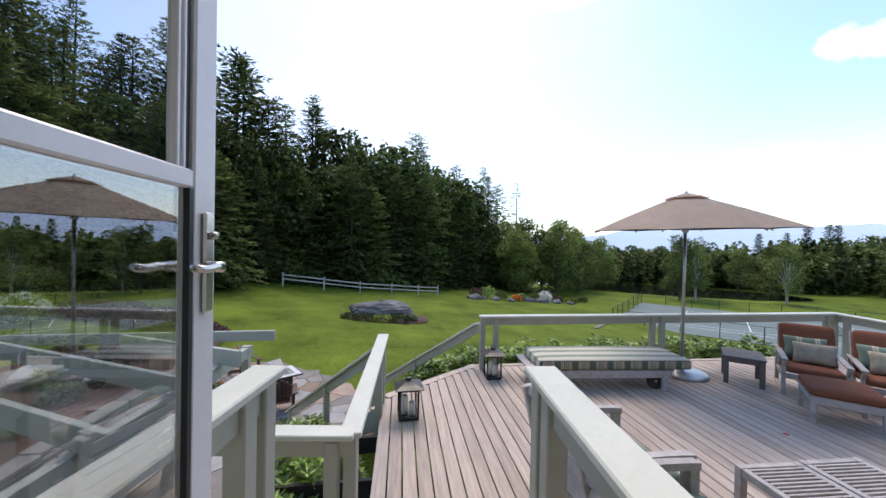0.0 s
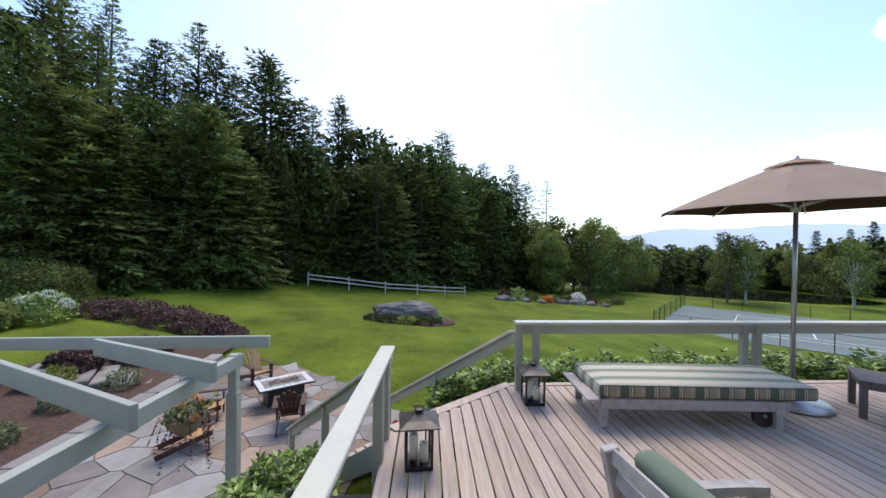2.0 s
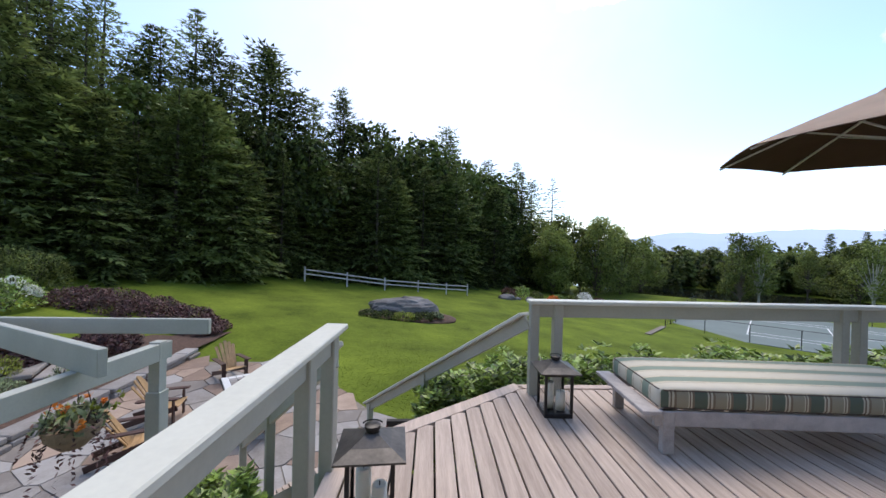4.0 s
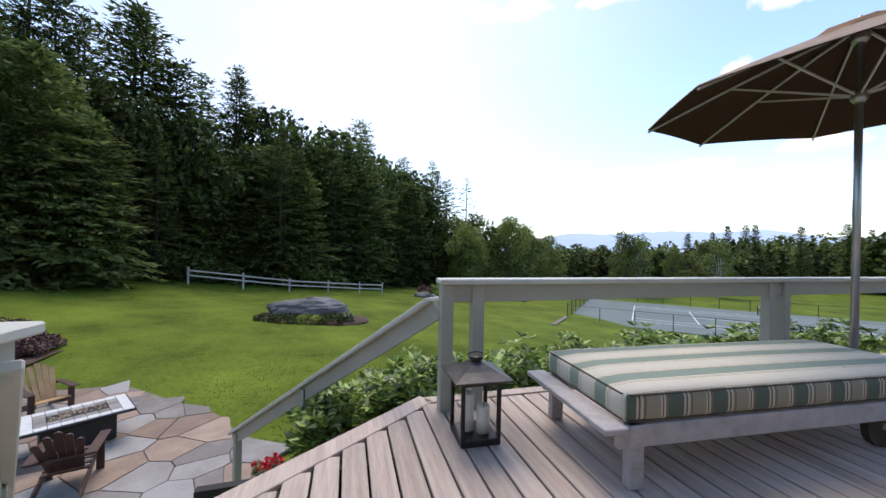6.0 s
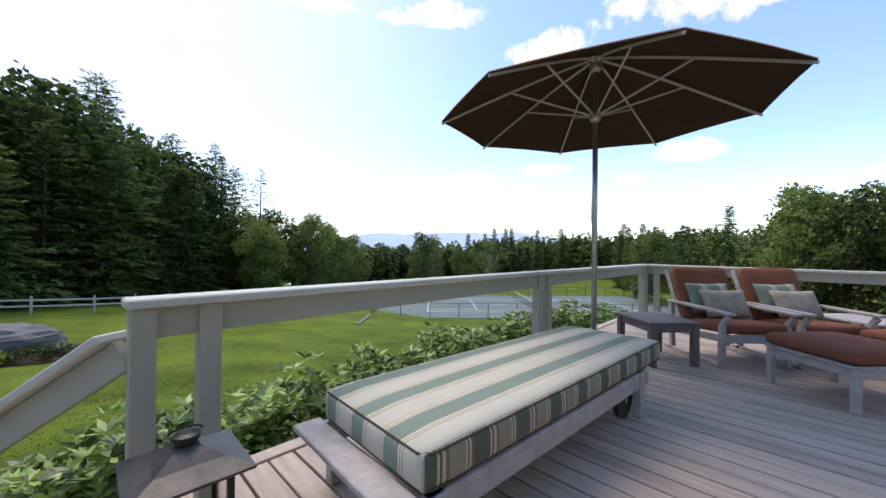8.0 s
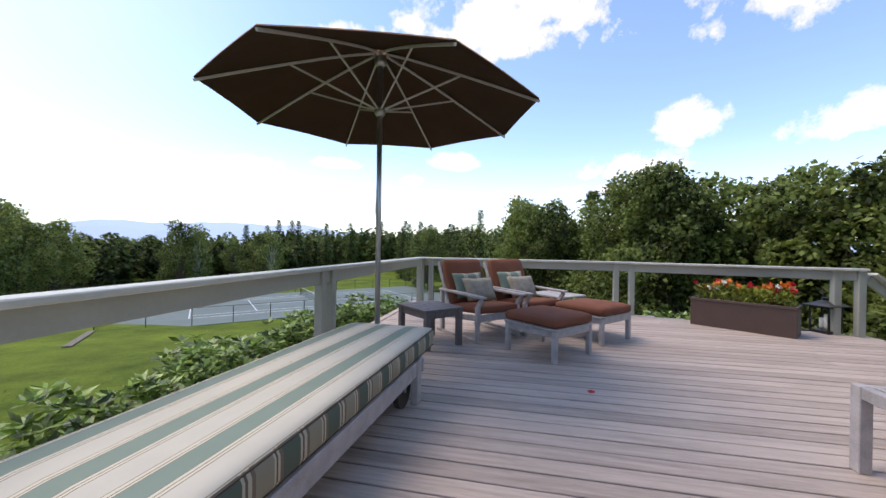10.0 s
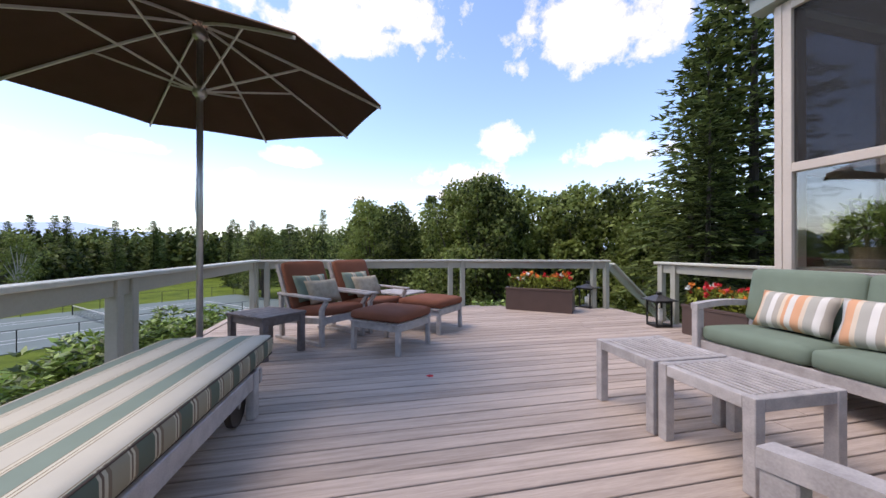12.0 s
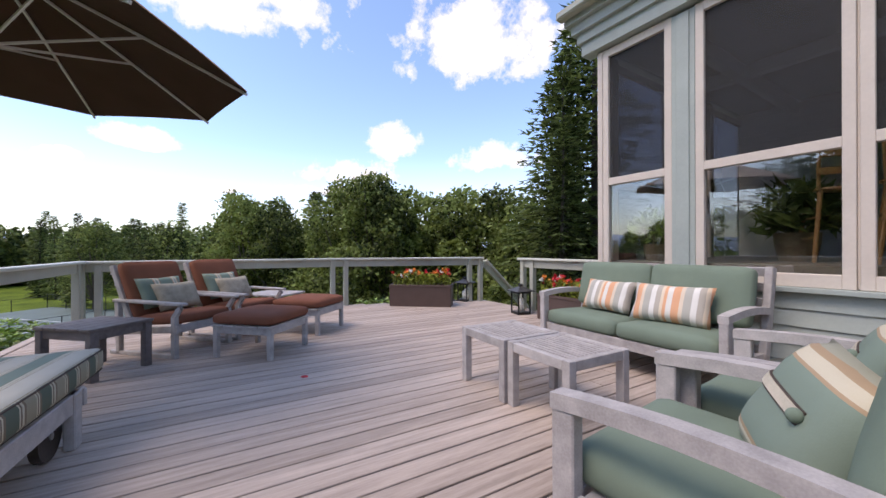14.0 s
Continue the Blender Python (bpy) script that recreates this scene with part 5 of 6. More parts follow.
def coffee_table():
    t = thing("slatted_table", "square weathered teak slatted coffee table", "table", group="slatted tables")
    S, H = 0.56, 0.455
    for sx in (-1, 1):
        for sy in (-1, 1):
            bm = bmesh.new()
            box(bm, (sx * (S / 2 - 0.03), sy * (S / 2 - 0.03), H / 2), (0.06, 0.06, H), (0, 0, 0), 0.004)
            part("leg", bm, TEAK, t)
        bm = bmesh.new()
        box(bm, (sx * (S / 2 - 0.0275), 0, H - 0.035), (0.05, S - 0.122, 0.064), (0, 0, 0), 0.004)
        part("rail", bm, TEAK, t)
        bm = bmesh.new()
        box(bm, (0, sx * (S / 2 - 0.0275), H - 0.035), (S - 0.122, 0.05, 0.064), (0, 0, 0), 0.004)
        part("rail", bm, TEAK, t)
    n = 11
    for i in range(n):
        bm = bmesh.new()
        box(bm, (0, -S / 2 + 0.06 + (S - 0.12) * (i + 0.5) / n, H - 0.012), (S - 0.11, (S - 0.12) / n - 0.021, 0.02), (0, 0, 0), 0.002)
        part("slat", bm, TEAK, t)
    return t


ct = coffee_table()
ct.matrix_basis = pose(2.03, -4.00, 0, 0, 0, -3)
copy_thing(ct, pose(1.45, -3.985, 0, 0, 0, -3))
copy_thing(ct, pose(0.22, -5.32, 0, 0, 0, -3))


def arm_frame(c, W, D, arm_h=0.63, back_h=0.90):
    """Teak frame of a deep-seated chair or sofa: x along its width, faces -y at its front y=0, back at y=D."""
    for sx in (-1, 1):
        x = sx * (W / 2 - 0.035)
        bm = bmesh.new()
        box(bm, (x, 0.04, arm_h / 2 - 0.03), (0.06, 0.085, arm_h - 0.06), (0, 0, 0), 0.006)
        part("front_leg", bm, TEAK, c)
        bm = bmesh.new()
        n = 7
        pts = [(x, -0.005 + (D - 0.07) * i / n, arm_h - 0.035 + 0.045 * math.sin(math.pi * (0.12 + 0.75 * i / n)) - 0.02) for i in range(n + 1)]
        prev = None
        w, h = 0.07, 0.055
        for p in pts:
            ring = [bm.verts.new((p[0] + a * w / 2, p[1], p[2] + b_ * h / 2)) for a, b_ in ((-1, -1), (1, -1), (1, 1), (-1, 1))]
            if prev:
                for k in range(4):
                    bm.faces.new((prev[k], prev[(k + 1) % 4], ring[(k + 1) % 4], ring[k]))
            else:
                bm.faces.new(ring[::-1])
            prev = ring
        bm.faces.new(prev)
        part("armrest", bm, TEAK, c)
        bm = bmesh.new()
        beam(bm, (x, D - 0.16, 0.0), (x, D + 0.04, back_h), 0.055, 0.085, 0.006)
        part("back_leg", bm, TEAK, c)
        bm = bmesh.new()
        beam(bm, (x, 0.07, 0.245), (x, D - 0.12, 0.225), 0.035, 0.09, 0.004)
        part("side_rail", bm, TEAK, c)
    bm = bmesh.new()
    beam(bm, (-W / 2 + 0.065, 0.05, 0.245), (W / 2 - 0.065, 0.05, 0.245), 0.03, 0.09, 0.004)
    part("front_rail", bm, TEAK, c)
    for i in range(6):
        f = 0.30 + 0.66 * i / 5
        y, z = D - 0.16 + 0.20 * f, back_h * f
        bm = bmesh.new()
        beam(bm, (-W / 2 + 0.06, y, z), (W / 2 - 0.06, y, z), 0.022, 0.075, 0.003, radians(12))
        part("back_slat", bm, TEAK, c)
    for i in range(6):
        bm = bmesh.new()
        beam(bm, (-W / 2 + 0.06, 0.12 + 0.10 * i, 0.272 - 0.004 * i), (W / 2 - 0.06, 0.12 + 0.10 * i, 0.272 - 0.004 * i), 0.07, 0.018, 0.002)
        part("seat_slat", bm, TEAK, c)


def seat_pads(c, W, D, n, lift=0.0):
    w = (W - 0.15) / n
    for i in range(n):
        x = -W / 2 + 0.075 + w * (i + 0.5)
        bm = bmesh.new()
        pad(bm, (0, 0, 0), (w - 0.004, D - 0.20, 0.15), 0.05, 0.018, 12)
        s = part("seat_cushion", bm, GREENC, c, "sage green canvas cushion", True)
        s.matrix_basis = pose(x, 0.03 + (D - 0.22) / 2, 0.355, -2, 0, 0)
        bm = bmesh.new()
        pad(bm, (0, 0, 0), (w - 0.004, 0.50, 0.14), 0.05, 0.02, 12)
        s = part("back_cushion", bm, GREENC, c, "sage green canvas cushion", True)
        s.matrix_basis = pose(x, D - 0.165, 0.67 + lift, 77, 0, 0)


sofa = thing("sofa", "weathered teak two-seat sofa with sage green cushions", "sofa", (1.775, -5.03, 0), 178)
arm_frame(sofa, 1.80, 0.80, 0.64, 0.95)
seat_pads(sofa, 1.80, 0.80, 2, 0.035)
M_ = pose(1.775, -5.03, 0, 0, 0, 178)
for lx, ly, turn, pw, ph_ in ((-0.36, 0.46, -3, 0.58, 0.34), (0.30, 0.40, 5, 0.66, 0.36)):
    throw_pillow(M_ @ Vector((lx, ly, 0.61)), 178 + turn, pw, ph_, 0.16, PILLOWST, -24, "orange, grey and white striped lumbar pillow on the sofa")
ARM = thing("armchair", "weathered teak armchair with sage green cushions", "chair", group="green armchairs")
arm_frame(ARM, 0.86, 0.93)
seat_pads(ARM, 0.86, 0.93, 1)
ARM.matrix_basis = pose(0.70, -3.37, 0, 0, 0, 94)
copy_thing(ARM, pose(0.70, -4.25, 0, 0, 0, 93))
strapped_pillow((0.12, -3.48, 0.575), 122, 0.48, 0.46, 0.24, -28, 8)
strapped_pillow((0.10, -4.27, 0.60), 98, 0.52, 0.46, 0.20, -28)


def lantern():
    l = thing("candle_lantern", "black iron lantern with two ivory pillar candles", "lantern", group="deck lanterns")
    W, H = 0.245, 0.385
    bm = bmesh.new()
    box(bm, (0, 0, 0.02), (W, W, 0.04), (0, 0, 0), 0.004)
    part("base", bm, IRON, l)
    for sx in (-1, 1):
        for sy in (-1, 1):
            bm = bmesh.new()
            box(bm, (sx * (W / 2 - 0.011), sy * (W / 2 - 0.011), 0.04 + (H - 0.07) / 2), (0.022, 0.022, H - 0.07), (0, 0, 0), 0.002)
            part("corner_post", bm, IRON, l)
    bm = bmesh.new()
    box(bm, (0, 0, H - 0.015), (W + 0.006, W + 0.006, 0.03), (0, 0, 0), 0.003)
    part("top_frame", bm, IRON, l)
    for k in range(4):
        bm = bmesh.new()
        a = k * 90
        v = Matrix.Rotation(radians(a), 3, "Z") @ Vector((0, W / 2 - 0.012, 0))
        box(bm, (v.x, v.y, 0.04 + (H - 0.07) / 2), (W - 0.044, 0.003, H - 0.07), (0, 0, a))
        g = part("glass_pane", bm, LGLASS, l, "clear glass pane")
        g.visible_shadow = False
    bm = bmesh.new()
    prof = [(0.175, H), (0.175, H + 0.010), (0.10, H + 0.042), (0.042, H + 0.075), (0.036, H + 0.08)]
    rings = []
    for r, z in prof:
        rings.append([bm.verts.new((r * sx, r * sy, z)) for sx, sy in ((-1, -1), (1, -1), (1, 1), (-1, 1))])
    for a, b_ in zip(rings, rings[1:]):
        for i in range(4):
            bm.faces.new((a[i], a[(i + 1) % 4], b_[(i + 1) % 4], b_[i]))
    bm.faces.new(rings[0][::-1]), bm.faces.new(rings[-1])
    part("roof", bm, LROOF, l, "worn dark metal pyramid roof")
    bm = bmesh.new()
    lathe(bm, [(0.034, 0), (0.034, 0.016), (0.042, 0.02), (0.042, 0.036), (0.02, 0.042)], 18, (0, 0, H + 0.078))
    part("chimney_cap", bm, IRON, l, smooth=False)
    bm = bmesh.new()
    tube(bm, [(0.05 * math.cos(t_), 0.012, H + 0.116 + 0.018 * math.sin(t_)) for t_ in [math.pi * i / 8 for i in range(9)]], 0.004, 6)
    part("ring_handle", bm, IRON, l)
    for x, y, h in ((-0.042, 0.02, 0.23), (0.045, -0.025, 0.165)):
        bm = bmesh.new()
        lathe(bm, [(0.04, 0), (0.041, h * 0.5), (0.04, h - 0.01), (0.034, h), (0.02, h - 0.012)], 18, (x, y, 0.04))
        cd = part("candle", bm, WAX, l, "ivory pillar candle", True)
        bm = bmesh.new()
        cyl(bm, (x, y, 0.04 + h - 0.012), (x, y, 0.04 + h + 0.012), 0.0025, seg=5)
        part("wick", bm, BLACK, cd)
    return l


lan = lantern()
lan.matrix_basis = pose(0.17, -0.46, 0, 0, 0, -3)
copy_thing(lan, pose(-1.285, -1.66, 0, 0, 0, 3))
copy_thing(lan, pose(6.05, -6.45, 0, 0, 0, 20))
copy_thing(lan, pose(4.30, -6.36, 0, 0, 0, -12))


def blossom_heap(name, at, sx, sy, h, seed, greens, mats, label, category="flowers"):
    """A mound of small leaves dotted with blossoms."""
    nr = np.random.default_rng(seed)
    t = thing(name, label, category, at)
    n = greens
    p = nr.uniform(-1, 1, (n, 3)) * (sx / 2, sy / 2, 0.5)
    p[:, 2] = (nr.random(n) ** 0.7) * h
    d = nr.normal(0, 0.6, (n, 3)) + (0, 0, 0.7)
    ob = new("foliage", leaf_mesh("foliage", p, d, 0.05 + 0.05 * nr.random(n), 0.5, YELLOW if seed % 2 else SILVER, seed, 0.8))
    ob.parent = t
    for mt, k in mats:
        for i in range(k):
            c = np.array((nr.uniform(-sx / 2, sx / 2), nr.uniform(-sy / 2, sy / 2), h * nr.uniform(0.75, 1.25)))
            q = 9
            pp = c + nr.normal(0, 0.016, (q, 3))
            fl = new("blossom", leaf_mesh("blossom", pp, nr.normal(0, 1, (q, 3)) + (0, 0, 0.4), np.full(q, 0.055), 0.8, mt, seed + i, 0.8))
            fl.parent = t
    return t


def planter(at, rz, L, W, H, seed):
    t = thing("planter_box", "dark brown resin planter box", "planter", at, rz)
    bm = bmesh.new()
    for s in (-1, 1):
        box(bm, (0, s * (W / 2 - 0.012), H / 2), (L, 0.024, H), (0, 0, 0), 0.004)
        box(bm, (s * (L / 2 - 0.012), 0, H / 2), (0.024, W - 0.05, H), (0, 0, 0), 0.004)
    box(bm, (0, 0, 0.03), (L - 0.05, W - 0.05, 0.04))
    part("box", bm, BROWN, t)
    bm = bmesh.new()
    for s in (-1, 1):
        box(bm, (0, s * (W / 2 - 0.005), H - 0.02), (L + 0.02, 0.03, 0.04), (0, 0, 0), 0.004)
        box(bm, (s * (L / 2 - 0.005), 0, H - 0.02), (0.03, W - 0.022, 0.04), (0, 0, 0), 0.004)
    part("rim", bm, BROWN, t)
    bm = bmesh.new()
    box(bm, (0, 0, H - 0.06), (L - 0.05, W - 0.05, 0.04))
    part("soil", bm, MULCH, t)
    f = blossom_heap("bedding_flowers", (at[0], at[1], at[2] + H - 0.05), L * 0.92, W * 0.9, 0.26, seed, 900, ((RED, 16), (ORANGE, 14), (WHITE, 4)), "red and orange flowers with yellow-green leaves in a planter")
    f.rotation_euler = (0, 0, radians(rz))


planter((6.04, -5.39, 0), 49.4, 1.2, 0.42, 0.42, 5)
planter((3.42, -6.44, 0), -2, 0.85, 0.36, 0.40, 7)
# fallen petal on the boards
bm = bmesh.new()
for i in range(5):
    a = i * 1.256
    lathe(bm, [(0.004, 0.0), (0.018, 0.004), (0.006, 0.010)], 6, (0.016 * math.cos(a), 0.016 * math.sin(a), 0.0))
single("fallen_blossom", bm, RED, "fallen red blossom on the deck boards", "flower").location = (3.11, -2.61, 0.0)

# ---- patio, pergola and planting below the deck ----
PZ = -2.45


def clip_cell(poly, p, q):
    """Cut a convex polygon to the side of the mid-line nearer p than q."""
    mx, my, dx, dy = (p[0] + q[0]) / 2, (p[1] + q[1]) / 2, q[0] - p[0], q[1] - p[1]
    out = []
    for a, b_ in zip(poly, poly[1:] + poly[:1]):
        sa, sb = (a[0] - mx) * dx + (a[1] - my) * dy, (b_[0] - mx) * dx + (b_[1] - my) * dy
        if sa <= 0:
            out.append(a)
        if (sa < 0) != (sb < 0):
            t = sa / (sa - sb)
            out.append((a[0] + (b_[0] - a[0]) * t, a[1] + (b_[1] - a[1]) * t))
    return out


def patio_edge(y):
    """Right edge of the paving at y."""
    if y < 4.4:
        return -1.55 if y > 2.2 else -2.4 - 0.5 * (2.2 - y) * 0.3
    return -1.6 - (y - 4.4) * 0.84 - 0.28 * max(0, y - 6.5)


def patio():
    rng = random.Random(8)
    pat = thing("patio", "irregular grey and tan flagstone patio", "patio", (-5, 3, PZ), kind="structure")
    bm = bmesh.new()
    ring = [(-9.0, -4.0)] + [(patio_edge(-4 + 0.5 * i) - 0.02, -4 + 0.5 * i) for i in range(26)] + [(-9.0, 8.5)]
    vs = [bm.verts.new((x + 5, y - 3, -0.012)) for x, y in ring]
    f = bm.faces.new(vs)
    ext = bmesh.ops.extrude_face_region(bm, geom=[f])
    for v in ext["geom"]:
        if isinstance(v, bmesh.types.BMVert):
            v.co.z -= 0.3
    part("joint_bed", bm, JOINT, pat)
    seeds = []
    y = -3.9
    while y < 8.9:
        x = -9.0
        while x < -1.2:
            seeds.append((x + rng.uniform(-0.3, 0.3), y + rng.uniform(-0.42, 0.42)))
            x += rng.uniform(0.38, 0.95)
        y += 0.72
    for i, p in enumerate(seeds):
        if not (-8.9 < p[0] < patio_edge(p[1]) - 0.12 and p[1] < 8.4):
            continue
        poly = [(p[0] - 1.2, p[1] - 1.2), (p[0] + 1.2, p[1] - 1.2), (p[0] + 1.2, p[1] + 1.2), (p[0] - 1.2, p[1] + 1.2)]
        for q in seeds:
            if q is not p and abs(q[0] - p[0]) < 2.2 and abs(q[1] - p[1]) < 2.2:
                poly = clip_cell(poly, p, q)
        if len(poly) < 3:
            continue
        cx, cy = sum(a[0] for a in poly) / len(poly), sum(a[1] for a in poly) / len(poly)
        bm = bmesh.new()
        low, top = [], []
        for a in poly:
            d = math.hypot(a[0] - cx, a[1] - cy)
            k = max(0.5, 1 - 0.010 / d)
            x, y = (a[0] - cx) * k, (a[1] - cy) * k
            low.append(bm.verts.new((x, y, -0.02)))
            top.append(bm.verts.new((x * 0.985, y * 0.985, 0.012)))
        bm.faces.new(top)
        for k in range(len(poly)):
            bm.faces.new((low[k], low[(k + 1) % len(poly)], top[(k + 1) % len(poly)], top[k]))
        st = part("flagstone", bm, FLAGW if rng.random() < 0.36 else FLAG, pat)
        st.location = (cx + 5, cy - 3, rng.uniform(-0.004, 0.004))


patio()


def pergola():
    p = thing("pergola", "sage painted timber pergola over the patio", "pergola", (-4.1, 0.85, PZ), kind="structure")
    o = Vector((-4.1, 0.85, PZ))

    def tim(name, a, b_, w, h):
        bm = bmesh.new()
        beam(bm, Vector(a) - o, Vector(b_) - o, w, h, 0.006)
        part(name, bm, PERG, p)

    tim("header", (-3.68, 1.17, 0.36), (-10.0, 1.10, 0.36), 0.065, 0.19)
    for e in ((-3.78, -0.26), (-3.86, -1.42), (-3.90, -2.66), (-3.95, -3.9)):
        k = (1.10 - e[1]) / 0.47 - 0.12
        tim("rafter", (e[0], e[1], 0.358), (e[0] - 0.88 * k, e[1] + 0.47 * k, 0.33), 0.075, 0.25)
    tim("ledger", (-4.07, 1.0, 0.13), (-4.50, -4.6, 0.13), 0.11, 0.20)
    for x, y in ((-4.09, 0.86), (-4.46, -3.6), (-8.8, 1.1)):
        bm = bmesh.new()
        post(bm, x - o.x, y - o.y, 0.0, 2.70, 0.125)
        part("post", bm, PERG, p)
        bm = bmesh.new()
        post(bm, x - o.x, y - o.y, 0.0, 2.12, 0.16)
        part("post_sleeve", bm, PERG, p)


pergola()


def bush(name, at, sx, sy, sz, n, material, seed, label, size=0.1, aspect=0.35, category="shrub", rosette=True):
    """A shrub as a dome of leaf rosettes on stems."""
    nr = np.random.default_rng(seed)
    t = thing(name, label, category, at)
    bm = bmesh.new()
    for i in range(7):
        a = i * 0.9
        cyl(bm, (0.05 * math.cos(a), 0.05 * math.sin(a), -0.1), (sx * 0.33 * math.cos(a), sy * 0.33 * math.sin(a), sz * 0.75), 0.02, 0.008, 5, False)
    part("stems", bm, BARK, t)
    m = n // 8 if rosette else n
    v = nr.normal(size=(m, 3))
    v[:, 2] = np.abs(v[:, 2]) * 0.9 + 0.05
    v /= np.linalg.norm(v, axis=1, keepdims=True)
    lump = np.array([0.92 + 0.20 * noise.noise((q[0] * 2.4 + seed, q[1] * 2.4, q[2] * 2.4)) for q in v])[:, None]
    v = np.sign(v) * np.abs(v) ** 0.72
    c = v * lump * (0.66 + 0.40 * nr.random((m, 1)) ** 0.5) * np.array((sx / 2, sy / 2, sz))
    if rosette:
        up = v * 0.7 + np.array((0, 0, 0.8))
        C, D, S = [], [], []
        for k in range(8):
            a = 2 * math.pi * k / 8 + nr.random(m) * 0.5
            e = np.stack([np.cos(a), np.sin(a), nr.uniform(-0.25, 0.55, m)], 1)
            d = e + up * 0.25
            d /= np.linalg.norm(d, axis=1, keepdims=True)
            L = size * (0.75 + 0.5 * nr.random(m))
            C.append(c + d * L[:, None] * 0.55), D.append(d), S.append(L)
        C, D, S = np.concatenate(C), np.concatenate(D), np.concatenate(S)
    else:
        C, D, S = c, v + nr.normal(0, 0.8, (m, 3)), size * (0.6 + 0.8 * nr.random(m))
    cr = new("leaves", leaf_mesh("leaves", C, D, S, aspect, material, seed, 0.5))
    cr.parent = t
    return t


gz = ground_z
RL = "glossy green rhododendron growing against the deck"
k_ = 0
for x, y, sx, sy, top in ((-0.40, 1.20, 1.3, 1.2, -0.28), (0.35, 1.0, 1.4, 1.25, 0.0), (1.25, 0.95, 1.4, 1.2, -0.02), (2.15, 0.95, 1.4, 1.2, -0.06), (3.05, 0.95, 1.4, 1.2, 0.02), (3.95, 0.90, 1.4, 1.2, 0.0),
                          (4.85, 0.85, 1.4, 1.2, 0.06), (5.75, 0.80, 1.4, 1.2, 0.06), (6.6, 0.75, 1.4, 1.2, 0.04), (7.4, 0.4, 1.2, 1.3, -0.1), (7.6, -3.0, 1.0, 1.4, -0.15), (7.2, -5.0, 1.0, 1.4, -0.15),
                          (-2.25, -2.15, 1.05, 1.3, 0.02), (-2.45, -3.0, 1.1, 1.2, 0.05), (-2.75, -1.2, 1.2, 1.3, -0.35), (-2.9, -0.35, 1.2, 1.2, -0.75)):
    k_ += 1
    z0 = -1.45 if k_ < 13 else -1.6
    bush("rhododendron", (x, y, z0), sx, sy, top - z0 + (0.13 if k_ < 13 else 0.05), 8800, RHODO, 100 + k_, RL, 0.10, 0.38)

# planting bed and stone edging left of the patio
bm = bmesh.new()
n_ = 24
g_ = [[bm.verts.new((-8.6 - 7.5 * i / n_, -4 + 16.5 * j / n_, PZ + 0.20 + 0.75 * i / n_ + 0.06 * noise.noise((i * 0.7, j * 0.7, 2)))) for j in range(n_ + 1)] for i in range(n_ + 1)]
for i in range(n_):
    for j in range(n_):
        bm.faces.new((g_[i][j], g_[i + 1][j], g_[i + 1][j + 1], g_[i][j + 1]))
single("mulch_bed", bm, MULCH, "reddish-brown bark mulch planting bed", "flower bed", True, "structure")
edge = thing("stone_edging", "long grey capstones edging the planting bed", "stone edging", (-8.6, 0, PZ), kind="structure")
rs = random.Random(3)
y = -4.0
while y < 9.0:
    L_ = rs.uniform(0.6, 1.3)
    for lv in range(2):
        bm = bmesh.new()
        box(bm, (rs.uniform(-0.05, 0.05), y + L_ / 2, 0.06 + 0.13 * lv), (0.42, L_ - 0.03, 0.115), (0, 0, rs.uniform(-3, 3)), 0.02)
        part("capstone", bm, FLAG, edge)
    y += L_
stps = thing("stone_steps", "broad rough stone slab steps through the bed", "steps", (-9.2, 7.2, PZ), 28, kind="structure")
for i in range(7):
    bm = bmesh.new()
    box(bm, (-0.48 * i, 0, 0.08 + 0.11 * i), (0.46, 1.7, 0.12), (0, 0, rs.uniform(-3, 3)), 0.025)
    part("slab", bm, FLAG, stps)


def bed_z(x):
    return PZ + 0.20 + 0.75 * (-8.6 - x) / 7.5


for x, y, sx, sz, mt, lab, n in ((-9.9, 4.6, 0.9, 0.55, SILVER, "feathery grey-green perennial clump", 1400), (-9.7, 3.0, 0.7, 0.4, SILVER, "low grey-green perennial clump", 900), (-11.0, 5.6, 0.9, 0.6, YELLOW, "golden-leaved perennial clump in mulch", 1200),
                              (-10.5, 1.8, 0.8, 0.4, RHODO, "low green perennial clump", 900), (-11.8, 3.4, 1.0, 0.6, RHODO, "low green shrub in the bed", 1200), (-9.4, 1.0, 0.8, 0.45, RHODO, "low green perennial clump in mulch", 900), (-10.8, 0.2, 1.1, 0.7, BARB, "dark purple low shrub in mulch", 1200), (-9.6, 6.0, 0.9, 0.5, SILVER, "feathery grey-green perennial clump", 1000), (-12.4, 1.6, 1.2, 0.8, RHODO, "low green shrub in the bed", 1300), (-12.6, 5.2, 1.2, 0.8, BARB, "dark purple low shrub in mulch", 1300)):
    bush("perennial", (x, y, bed_z(x) - 0.03), sx, sx, sz, n, mt, int(abs(x * 37 + y * 11)), lab, 0.10, 0.22, rosette=False)
for x, y, sx, sz in ((-10.6, 8.2, 1.6, 0.75), (-11.4, 6.6, 1.3, 0.8), (-10.8, 12.0, 2.3, 0.83), (-12.3, 12.3, 2.3, 0.94), (-13.9, 12.6, 2.4, 0.94), (-15.4, 12.6, 2.3, 0.86), (-9.6, 11.4, 1.8, 0.65)):
    bush("barberry", (x, y, gz(x, y) - 0.1 if y > 9 else bed_z(x)), sx, sx, sz, 3600, BARB, int(abs(x * 31 + y * 17)), "dark purple barberry shrub", 0.11, 0.5, rosette=False)
